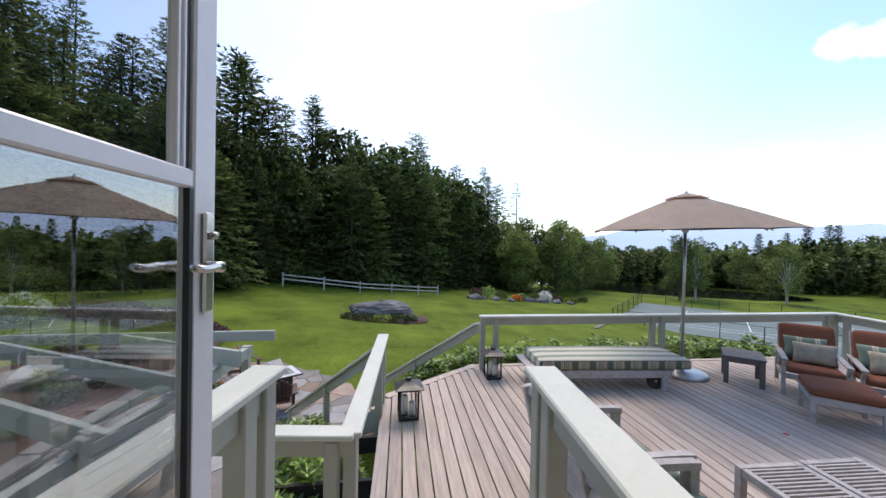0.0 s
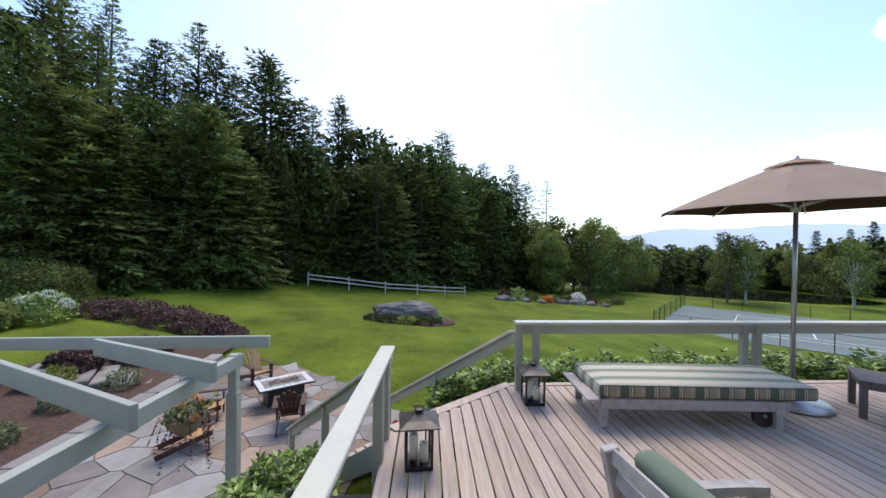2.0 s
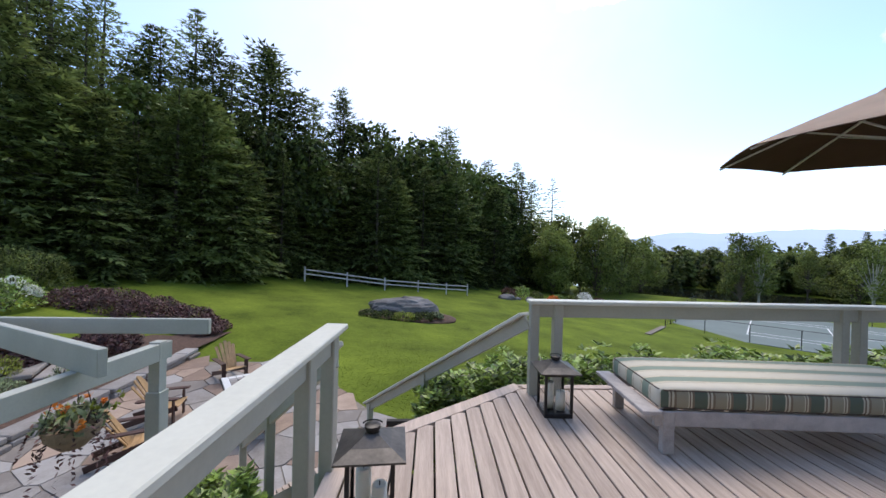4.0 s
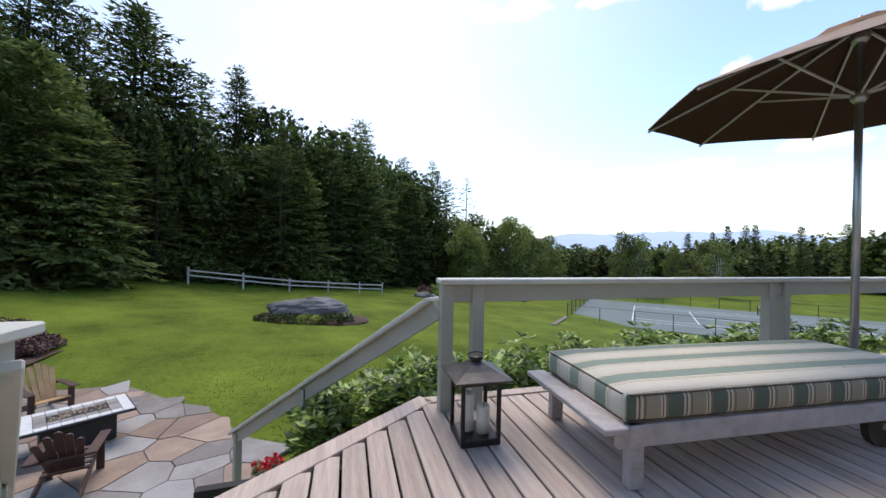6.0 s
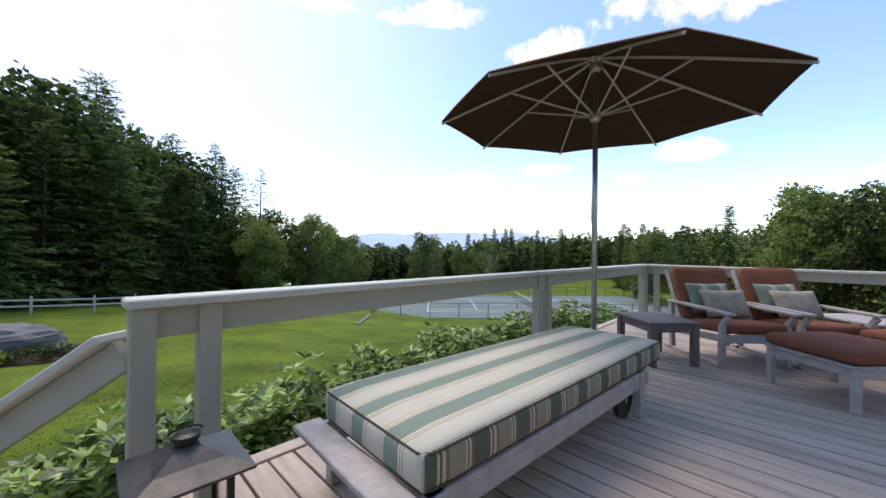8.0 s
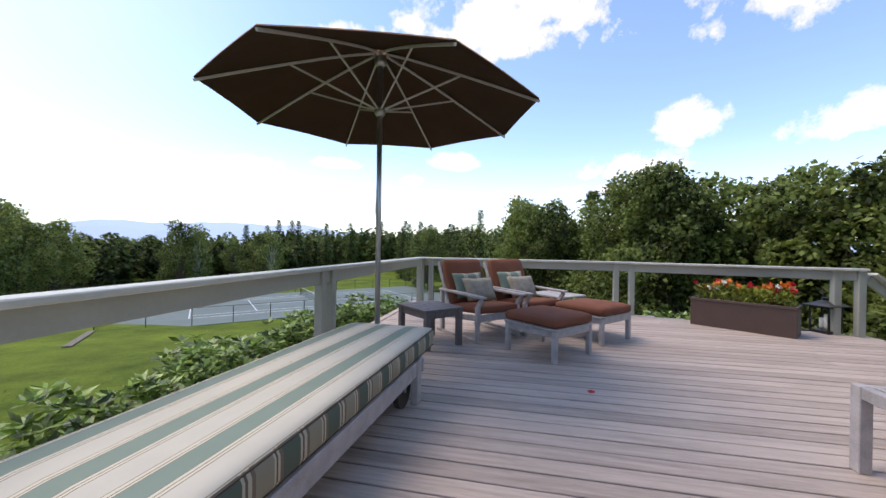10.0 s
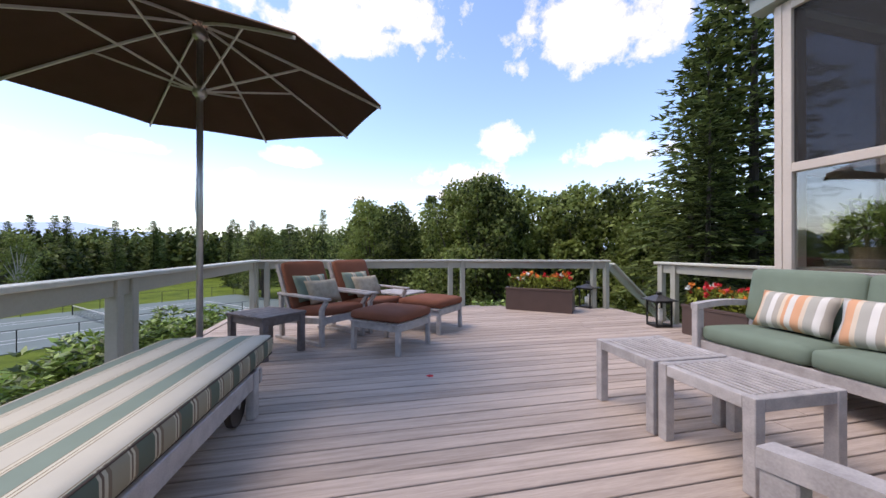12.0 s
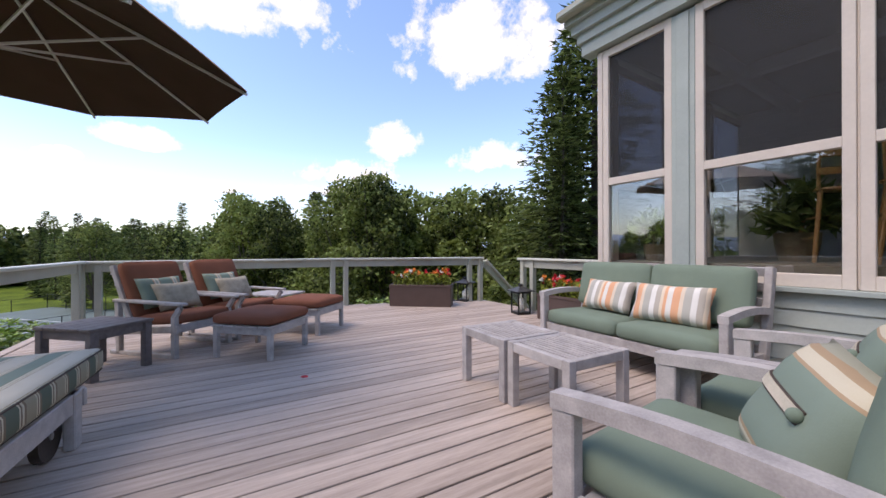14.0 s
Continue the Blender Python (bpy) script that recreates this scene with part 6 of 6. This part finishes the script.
for x, y, s in ((-18.6, 13.6, 3.0), (-21.0, 14.4, 3.0), (-16.4, 9.2, 1.5)):
    bush("green_shrub", (x, y, gz(x, y)), s, s, s * 0.62, 5200, LEAF, int(abs(x * 7)), "dense rounded green shrub by the lawn", 0.13, 0.5, rosette=False)
hy = bush("hydrangea", (-16.2, 10.6, gz(-16, 10)), 2.0, 2.0, 1.2, 2200, RHODO, 77, "green hydrangea with white flower heads", 0.12, 0.5, rosette=False)
nr_ = np.random.default_rng(3)
for i in range(22):
    a, e = nr_.uniform(0, 6.28), nr_.uniform(0.3, 1.3)
    c_ = np.array((math.cos(a) * math.cos(e), math.sin(a) * math.cos(e), math.sin(e) * 1.15))
    q_ = 60
    v_ = nr_.normal(size=(q_, 3))
    v_ /= np.linalg.norm(v_, axis=1, keepdims=True)
    fl = new("flower_head", leaf_mesh("flower_head", c_ + v_ * 0.15, v_, np.full(q_, 0.07), 0.9, WHITE, i, 1.0))
    fl.parent = hy
railing("garden_handrail", [(-17.0, 10.9, -1.05), (-23.5, 15.5, -0.65)], [(-17.1, 11.0, -2.4, -1.1), (-20, 13.05, -2.2, -0.9), (-23.4, 15.4, -2.0, -0.7)], 0, "grey painted handrail by the garden steps")


def adirondack(name, wood, label):
    a = thing(name, label, "chair", group="chairs round the fire table")
    for i in range(5):
        bm = bmesh.new()
        x = (i - 2) * 0.095
        hgt = 0.95 - 0.05 * abs(i - 2) ** 1.4
        beam(bm, (x * 0.8, 0.42, 0.28), (x * 1.15, 0.78, hgt), 0.085, 0.02, 0.004)
        bmesh.ops.create_cone(bm, cap_ends=True, segments=14, radius1=0.045, radius2=0.045, depth=0.02, matrix=Matrix.Translation((x * 1.15, 0.78, hgt)) @ Matrix.Rotation(radians(65), 4, "X"))
        part("back_slat", bm, wood, a)
    for i in range(5):
        bm = bmesh.new()
        beam(bm, (-0.26, 0.0 + i * 0.105, 0.36 - 0.025 * i), (0.26, 0.0 + i * 0.105, 0.36 - 0.025 * i), 0.095, 0.02, 0.003)
        part("seat_slat", bm, wood, a)
    for s in (-1, 1):
        bm = bmesh.new()
        beam(bm, (s * 0.29, 0.04, 0), (s * 0.29, 0.04, 0.54), 0.03, 0.10, 0.004)
        part("front_leg", bm, ADIR, a)
        bm = bmesh.new()
        beam(bm, (s * 0.25, -0.02, 0.33), (s * 0.25, 0.95, 0.05), 0.03, 0.11, 0.004)
        part("rear_runner", bm, ADIR, a)
        bm = bmesh.new()
        beam(bm, (s * 0.33, -0.06, 0.555), (s * 0.31, 0.68, 0.555), 0.13, 0.025, 0.006)
        part("armrest", bm, ADIR, a)
    bm = bmesh.new()
    beam(bm, (-0.34, 0.62, 0.535), (0.34, 0.62, 0.535), 0.06, 0.03, 0.004)
    part("back_brace", bm, ADIR, a)
    return a


ad = adirondack("adirondack_chair", ADIRY, "golden slatted garden chair with dark arms on the patio")
ad.matrix_basis = pose(-5.75, 3.35, PZ + 0.012, 0, 0, 118)
copy_thing(ad, pose(-6.15, 4.60, PZ + 0.012, 0, 0, 104))
copy_thing(ad, pose(-6.05, 6.75, PZ + 0.012, 0, 0, 48))
ad2 = adirondack("adirondack_chair", ADIR, "dark red-brown slatted garden chair on the patio")
ad2.matrix_basis = pose(-4.42, 4.45, PZ + 0.012, 0, 0, 195)


def fire_table():
    t = thing("fire_table", "dark stone-topped fire pit table on the patio", "fire pit", (-4.95, 5.48, PZ + 0.01), 33)
    for nm, s, z, h, m in (("base", (0.95, 0.62), 0.02, 0.44, BLACK), ("rim", (1.45, 0.98), 0.50, 0.035, IRON)):
        bm = bmesh.new()
        box(bm, (0, 0, z + h / 2), (*s, h), (0, 0, 0), 0.012)
        part(nm, bm, m, t)
    k = 0
    for i in range(9):
        for j in range(6):
            if 2 <= i <= 6 and 2 <= j <= 3:
                continue
            bm = bmesh.new()
            box(bm, (-0.62 + 0.155 * i, -0.385 + 0.154 * j, 0.543), (0.148, 0.147, 0.016), (0, 0, 0), 0.002)
            part("tile", bm, FLAG if 0 < i < 8 and 0 < j < 5 else PALE, t)
    bm = bmesh.new()
    box(bm, (0, 0, 0.539), (0.76, 0.30, 0.006))
    part("burner_tray", bm, BLACK, t)
    bm = bmesh.new()
    for i in range(70):
        r_ = rs.uniform(0.018, 0.03)
        bmesh.ops.create_icosphere(bm, subdivisions=1, radius=r_, matrix=Matrix.Translation((rs.uniform(-0.36, 0.36), rs.uniform(-0.13, 0.13), 0.548)))
    tagged(part("lava_rock", bm, TERRA, t, "loose brown lava rock"), kind="stuff")


fire_table()
bask = bush("hanging_plant", (-4.33, 0.10, -0.40), 0.5, 0.5, 0.26, 260, SILVER, 55, "trailing plant in a basket under the pergola beam", 0.09, 0.4, "plant", False)
nr2 = np.random.default_rng(9)
cs_, ds_, ss_ = [], [], []
for i in range(26):
    a = nr2.uniform(0, 6.28)
    r0 = nr2.uniform(0.15, 0.3)
    ln = nr2.uniform(0.3, 0.75)
    for k in range(12):
        f = k / 12
        cs_.append((math.cos(a) * (r0 + 0.12 * f), math.sin(a) * (r0 + 0.12 * f), 0.08 - ln * f))
        ds_.append((nr2.normal(), nr2.normal(), -0.6)), ss_.append(0.06)
tv = new("trailing_stems", leaf_mesh("trailing_stems", cs_, ds_, ss_, 0.4, BARB, 4, 1.0))
tv.parent = bask
tagged(tv, kind="stuff")
bm = bmesh.new()
lathe(bm, [(0.10, -0.16), (0.2, -0.05), (0.23, 0.06), (0.2, 0.06)], 18)
part("basket", bm, TERRA, bask)
bm = bmesh.new()
for i in range(3):
    a = i * 2.094
    tube(bm, [(0.22 * math.cos(a), 0.22 * math.sin(a), 0.05), (0.0, 0.0, 0.82)], 0.004, 5)
part("chain", bm, IRON, bask)
for mt_, n3 in ((ORANGE, 7), (YELLOW, 7)):
    for i in range(n3):
        pp = np.array((nr2.uniform(-0.3, 0.3), nr2.uniform(-0.3, 0.3), nr2.uniform(0.1, 0.3))) + nr2.normal(0, 0.02, (9, 3))
        fl = new("blossom", leaf_mesh("blossom", pp, nr2.normal(0, 1, (9, 3)), np.full(9, 0.05), 0.8, mt_, i, 0.9))
        fl.parent = bask
blossom_heap("mum_plant", (-1.55, 3.40, PZ), 0.40, 0.40, 0.30, 12, 420, ((RED, 34),), "round clump of red flowers at the foot of the steps")

# ---- lawn: split-rail fence, boulder bed, rock garden ----


def split_rail():
    f = thing("split_rail_fence", "silvered split-rail fence at the wood's edge", "fence", (-11.2, 29.4, 0))
    P = [(-11.2, 29.4), (-7.6, 30.2), (-4.2, 31.1), (-1.0, 32.2), (1.9, 33.1), (4.2, 34.0)]
    T = [-0.75, -1.26, -1.76, -2.07, -2.33, -2.51]
    for (x, y), z in zip(P, T):
        bm = bmesh.new()
        box(bm, (x + 11.2, y - 29.4, z - 0.55), (0.13, 0.11, 1.35), (0, 0, rs.uniform(-6, 6)), 0.015)
        part("post", bm, ZINC, f)
    for i in range(5):
        for dz in (0.14, 0.52):
            bm = bmesh.new()
            a, b_ = P[i], P[i + 1]
            beam(bm, (a[0] + 11.2, a[1] - 29.4, T[i] - dz), (b_[0] + 11.2, b_[1] - 29.4, T[i + 1] - dz + rs.uniform(-0.03, 0.03)), 0.07, 0.12, 0.02)
            part("rail", bm, ZINC, f)


split_rail()


def boulder(name, at, size, rz, seed, label, sub=4):
    bm = bmesh.new()
    bmesh.ops.create_icosphere(bm, subdivisions=sub, radius=1)
    for v in bm.verts:
        c = v.co.copy()
        r = 1 + 0.22 * noise.noise(c * 1.3 + Vector((seed, 0, 0))) + 0.10 * noise.noise(c * 3.5 + Vector((seed, 4, 0))) + 0.035 * noise.noise(c * 9)
        # layered ledges
        st = math.floor((c.z + 0.05 * noise.noise(c * 4)) * 4) / 4
        v.co = Vector((c.x * r * size[0] / 2, c.y * r * size[1] / 2, (0.55 * c.z + 0.45 * st) * r * size[2]))
    ob = single(name, bm, ROCK, label, "boulder", sub > 3 and False)
    ob.matrix_basis = pose(*at, 0, 0, rz)
    return ob


bx, by = -1.75, 18.4
boulder("boulder", (bx - 0.15, by + 0.7, gz(bx, by) + 0.42), (4.5, 2.3, 0.74), 4, 3, "large weathered grey ledge boulder in the lawn")
bm = bmesh.new()
lathe(bm, [(1.0, -0.1), (1.0, 0.03), (0.8, 0.09), (0.3, 0.12)], 40)
bed = single("boulder_bed", bm, MULCH, "mulched bed round the boulder", "flower bed", True, "structure")
bed.matrix_basis = pose(bx + 0.15, by + 0.3, gz(bx, by) + 0.02, 2, 4, 0) @ Matrix.Diagonal((3.0, 1.75, 1, 1))
for x, y, s, h, mt, lab in ((-2.6, -0.75, 1.5, 0.62, LEAF, "clipped green mound beside the boulder"), (-1.5, -1.0, 1.6, 0.62, LEAF, "clipped green mound beside the boulder"), (-0.1, -1.05, 1.5, 0.55, YELLOW, "golden green mound beside the boulder"),
                        (1.3, -0.85, 1.5, 0.5, LEAF, "clipped green mound beside the boulder"), (2.2, -0.3, 1.1, 0.42, SILVER, "low green mound beside the boulder"), (-2.9, 0.0, 0.9, 0.5, SILVER, "low green mound beside the boulder")):
    bush("mound_shrub", (bx + x * 0.8, by + y * 0.9, gz(bx, by)), s, s * 0.9, h * 0.85, 1500, mt, int(abs(x * 100) + 9), lab, 0.10, 0.5, rosette=False)
for i, (x, y, s) in enumerate(((8.6, 34.6, 1.9), (9.9, 35.0, 1.0), (11.4, 35.2, 1.5), (13.3, 35.4, 1.2), (16.5, 37.3, 1.7), (18.4, 37.6, 2.0), (20.6, 38.0, 1.7), (22.6, 38.2, 1.2))):
    boulder("rock", (x, y, gz(x, y) + 0.1), (s, s * 0.7, s * 0.26), i * 40, i + 20, "grey rock in the far rock garden", 3)
for i, (x, y, s, h, mt, lab) in enumerate(((9.2, 36.2, 1.8, 1.3, REDLEAF, "copper-leaved shrub in the rock garden"), (10.8, 36.6, 2.0, 1.6, RHODO, "green shrub in the rock garden"), (12.6, 36.8, 1.7, 1.1, LEAF, "green shrub in the rock garden"), (14.6, 36.8, 1.4, 0.8, ORANGE, "orange flowers in the rock garden"),
                                         (15.6, 38.0, 1.6, 0.9, RHODO, "green shrub in the rock garden"), (19.5, 39.2, 1.8, 1.4, WHITE, "white flowering shrub in the rock garden"), (17.8, 38.8, 1.5, 1.0, LEAF, "green shrub in the rock garden"), (21.4, 39.4, 1.5, 0.9, REDLEAF, "reddish shrub in the rock garden"), (23.4, 39.6, 1.5, 0.8, YELLOW, "golden shrub in the rock garden"), (25.5, 40.5, 1.7, 0.8, LEAF, "green shrub in the rock garden"))):
    bush("garden_shrub", (x, y, gz(x, y)), s, s, h, 900, mt, 300 + i, lab, 0.16, 0.6, rosette=False)
# blades of grass standing out of the near lawn
ng = np.random.default_rng(12)
gx, gy = ng.normal(2.5, 5.5, 45000), 1.6 + np.abs(ng.normal(0, 6.0, 45000))
keep = [(x, y) for x, y in zip(gx, gy) if x > patio_edge(y) + 0.08 and not (x < 8 and y < 1.7)]
gp = np.array([(x, y, ground_z(x, y) + 0.05 * noise.noise((x * 0.25, y * 0.25, 0)) + 0.008) for x, y in keep])
gm = leaf_mesh("grass_blades", gp, ng.normal(0, 0.45, (len(gp), 3)) + (0, 0, 0.8), 0.03 + 0.035 * ng.random(len(gp)), 0.3, LAWN, 12, 1.0)
tagged(new("grass_blades", gm), "short mown grass blades in the lawn", "grass", "", "stuff")
# gravel path beside the court
bm = bmesh.new()
beam(bm, (15.6, 21.2, gz(15.6, 21.2) + 0.03), (20.4, 26.2, gz(20.4, 26.2) + 0.03), 0.4, 0.06, 0.01)
single("path", bm, JOINT, "narrow grey gravel path to the court", "path", kind="structure")


def cover(name, label, curve, seed, n, size, material, h0, h1, m=240):
    """Far woods as one mass of small leaf clumps: irregular crowns side by side along a curve."""
    nr = np.random.default_rng(seed)
    C, D, S = [], [], []
    for i in range(n):
        x, y = curve(nr.random())
        x, y = x + nr.normal(0, 2.5), y + nr.normal(0, 2.5)
        h = nr.uniform(h0, h1)
        con = nr.random() < 0.45
        u = nr.random(m)
        a = nr.uniform(0, 6.283, m)
        r = (h * 0.20 * (1 - u) ** 0.8 + 0.1) if con else h * 0.30 * np.sin(np.pi * np.clip(0.12 + 0.86 * u, 0, 1)) ** 0.6
        r = r * (0.55 + 0.5 * nr.random(m))
        C.append(np.stack([x + r * np.cos(a), y + r * np.sin(a), ground_z(x, y) + h * (0.04 + 0.95 * u)], 1))
        D.append(np.stack([np.cos(a), np.sin(a), np.full(m, -0.25)], 1) + nr.normal(0, 0.5, (m, 3)))
        S.append(size * (0.6 + 0.8 * nr.random(m)) * (1.15 - 0.5 * u))
    me = leaf_mesh(name, np.concatenate(C), np.concatenate(D), np.concatenate(S), 0.6, material, seed, 0.7)
    tagged(new(name, me), label, "woods", "", "stuff")


def arc(r0, r1, a0, a1):
    def f(u):
        a = radians(a0 + (a1 - a0) * u)
        r = r0 + (r1 - r0) * u + 6 * math.sin(u * 29)
        return 2 + r * math.sin(a), -2 + r * math.cos(a)
    return f


cover("pond_edge_woods", "leafy trees round the pond", arc(88, 96, 30, 62), 8, 110, 1.0, LEAF, 5.5, 8.5)
cover("pond_woods", "low mixed woods beyond the pond", arc(124, 116, 24, 50), 7, 130, 1.3, LEAF, 5.0, 8.0)
cover("far_woods", "dense mixed woods beyond the court and pond", arc(116, 92, 48, 108), 1, 230, 1.3, LEAF, 8.0, 11.2)
cover("far_spruces", "dark spruce woods on the far slope", arc(112, 84, 58, 112), 2, 170, 1.1, NEEDLE, 9.0, 12.4)
cover("side_woods", "dense leafy woods along the side lawn", arc(46, 27, 92, 152), 3, 150, 0.42, LEAF, 6.5, 10.0, 620)
cover("side_undergrowth", "shady undergrowth along the side lawn", arc(32, 21, 86, 150), 4, 120, 0.30, LEAF, 1.6, 3.4, 420)
cover("wood_edge", "shady undergrowth at the foot of the hemlocks", lambda u: (-52 + 75 * u, 36.5 + 12 * u + (0 if u < 0.55 else 26 * (u - 0.55))), 5, 170, 0.75, NEEDLE, 2.5, 6.0)
cover("wood_depth", "dark hemlock woods behind the lawn", lambda u: (-60 + 82 * u, 44 + 20 * u + (0 if u < 0.6 else 30 * (u - 0.6))), 6, 230, 1.2, NEEDLE, 11.0, 16.0)

# ---- seen through the porch windows ----


def bar_stool(at, rz):
    s = thing("bar_stool", "golden oak bar stool on the porch", "stool", at, rz)
    for sx in (-1, 1):
        for sy in (-1, 1):
            bm = bmesh.new()
            cyl(bm, (sx * 0.22, sy * 0.22, 0), (sx * 0.15, sy * 0.15, 0.72), 0.018, 0.02, 8)
            part("leg", bm, OAK, s)
        for z in (0.25, 0.45):
            bm = bmesh.new()
            cyl(bm, (sx * 0.19, -0.19, z), (sx * 0.19, 0.19, z), 0.011, seg=6)
            part("stretcher", bm, OAK, s)
        bm = bmesh.new()
        cyl(bm, (sx * 0.17, 0.17, 0.72), (sx * 0.19, 0.23, 1.12), 0.016, seg=8)
        part("back_post", bm, OAK, s)
    bm = bmesh.new()
    lathe(bm, [(0.19, 0), (0.21, 0.015), (0.2, 0.035)], 20, (0, 0, 0.715))
    part("seat", bm, OAK, s)
    for z in (0.9, 1.07):
        bm = bmesh.new()
        box(bm, (0, 0.215, z), (0.36, 0.02, 0.07), (0, 0, 0), 0.004)
        part("back_rail", bm, OAK, s)


bar_stool((0.78, -7.25, FL - 0.01), 30)
bar_stool((0.25, -7.0, FL - 0.01), 10)


def potted(name, at, r, h, ph, n, mt, label, size):
    t = bush(name, (at[0], at[1], at[2] + h * 0.9), ph * 1.3, ph * 1.3, ph, n, mt, int(abs(at[0] * 50)) + 3, label, size, 0.3, "plant", False)
    bm = bmesh.new()
    lathe(bm, [(r * 0.75, -h * 0.9), (r * 0.95, -h * 0.4), (r, 0.0), (r * 0.9, 0.0)], 20)
    part("pot", bm, TERRA, t, "woven basket pot")


potted("potted_fern", (1.10, -7.45, FL - 0.01), 0.2, 0.35, 0.55, 260, NEEDLE, "dark palm-like plant in a basket pot", 0.35)
potted("potted_plant", (2.16, -6.55, FL - 0.01), 0.14, 0.22, 0.45, 500, RHODO, "bright green plant in a pot by the window", 0.12)

# ---- deck boards, one by one ----
deck = thing("floor", "weathered grey-brown timber deck boards", "deck", (0, 0, 0), kind="structure")


def span(x):
    """Front and back ends of the deck at x."""
    def on(a, b):
        return a[1] + (b[1] - a[1]) * (x - a[0]) / (b[0] - a[0])
    if x < -1.72:
        top = on((-3.0, -3.44), (-1.72, -3.60))
    elif x < -1.53:
        top = -1.10 if x > -1.715 else -3.0
    elif x < 0.0:
        top = on((-1.53, -1.08), (0.0, 0.06))
    else:
        top = on((0.0, 0.06), (7.52, -0.10))
    low = -6.6
    if x > 6.93:
        low = on((6.93, -4.15), (7.52, -0.10))
    elif x > 5.95:
        low = on((5.95, -6.8), (6.93, -4.15))
    elif x > 2.6:
        low = -6.86
    return low, top


PITCH, SKEW = 0.139, math.tan(radians(2.2))     # the boards run a little off square to the rail
rb = random.Random(4)
x = -3.15
while x < 7.65:
    lo, hi = span(x)
    lo, hi = span(x + SKEW * (lo + 3))[0], span(x + SKEW * (hi + 3))[1]
    cuts = [lo, hi]
    if hi - lo > 4.6:
        cuts = [lo, lo + rb.uniform(0.6, 2.0), hi]
    for a, b_ in zip(cuts, cuts[1:]):
        yc = (a + b_) / 2
        if b_ - a < 0.15 or not -2.98 < x + SKEW * (yc + 3) < 7.46:
            continue
        bm = bmesh.new()
        box(bm, (0, 0, 0), (PITCH - 0.013, b_ - a - 0.004, 0.032), (0, 0, 0), 0.0035)
        p_ = part("board", bm, DECK, deck)
        p_.location = (x + SKEW * (yc + 3), yc, -0.016 + rb.uniform(-0.0012, 0.0012))
        p_.rotation_euler = (0, 0, -radians(2.2) + rb.uniform(-0.0006, 0.0006))
    x += PITCH
bm = bmesh.new()
beam(bm, (-1.56, -1.03, -0.010), (0.02, 0.145, -0.010), 0.14, 0.032, 0.004)
part("border_board", bm, DECK, deck)
bm = bmesh.new()
beam(bm, (0.0, 0.12, -0.010), (7.5, -0.04, -0.010), 0.10, 0.032, 0.004)
part("border_board", bm, DECK, deck)
# joists, with the under-deck shade put into their near-black colour
bm = bmesh.new()
for i in range(9):
    box(bm, (2.2, -0.5 - 0.75 * i, -0.13), (9.6 if i > 1 else 7.0, 0.045, 0.18))
part("joist", bm, GAP_SHADE, deck)
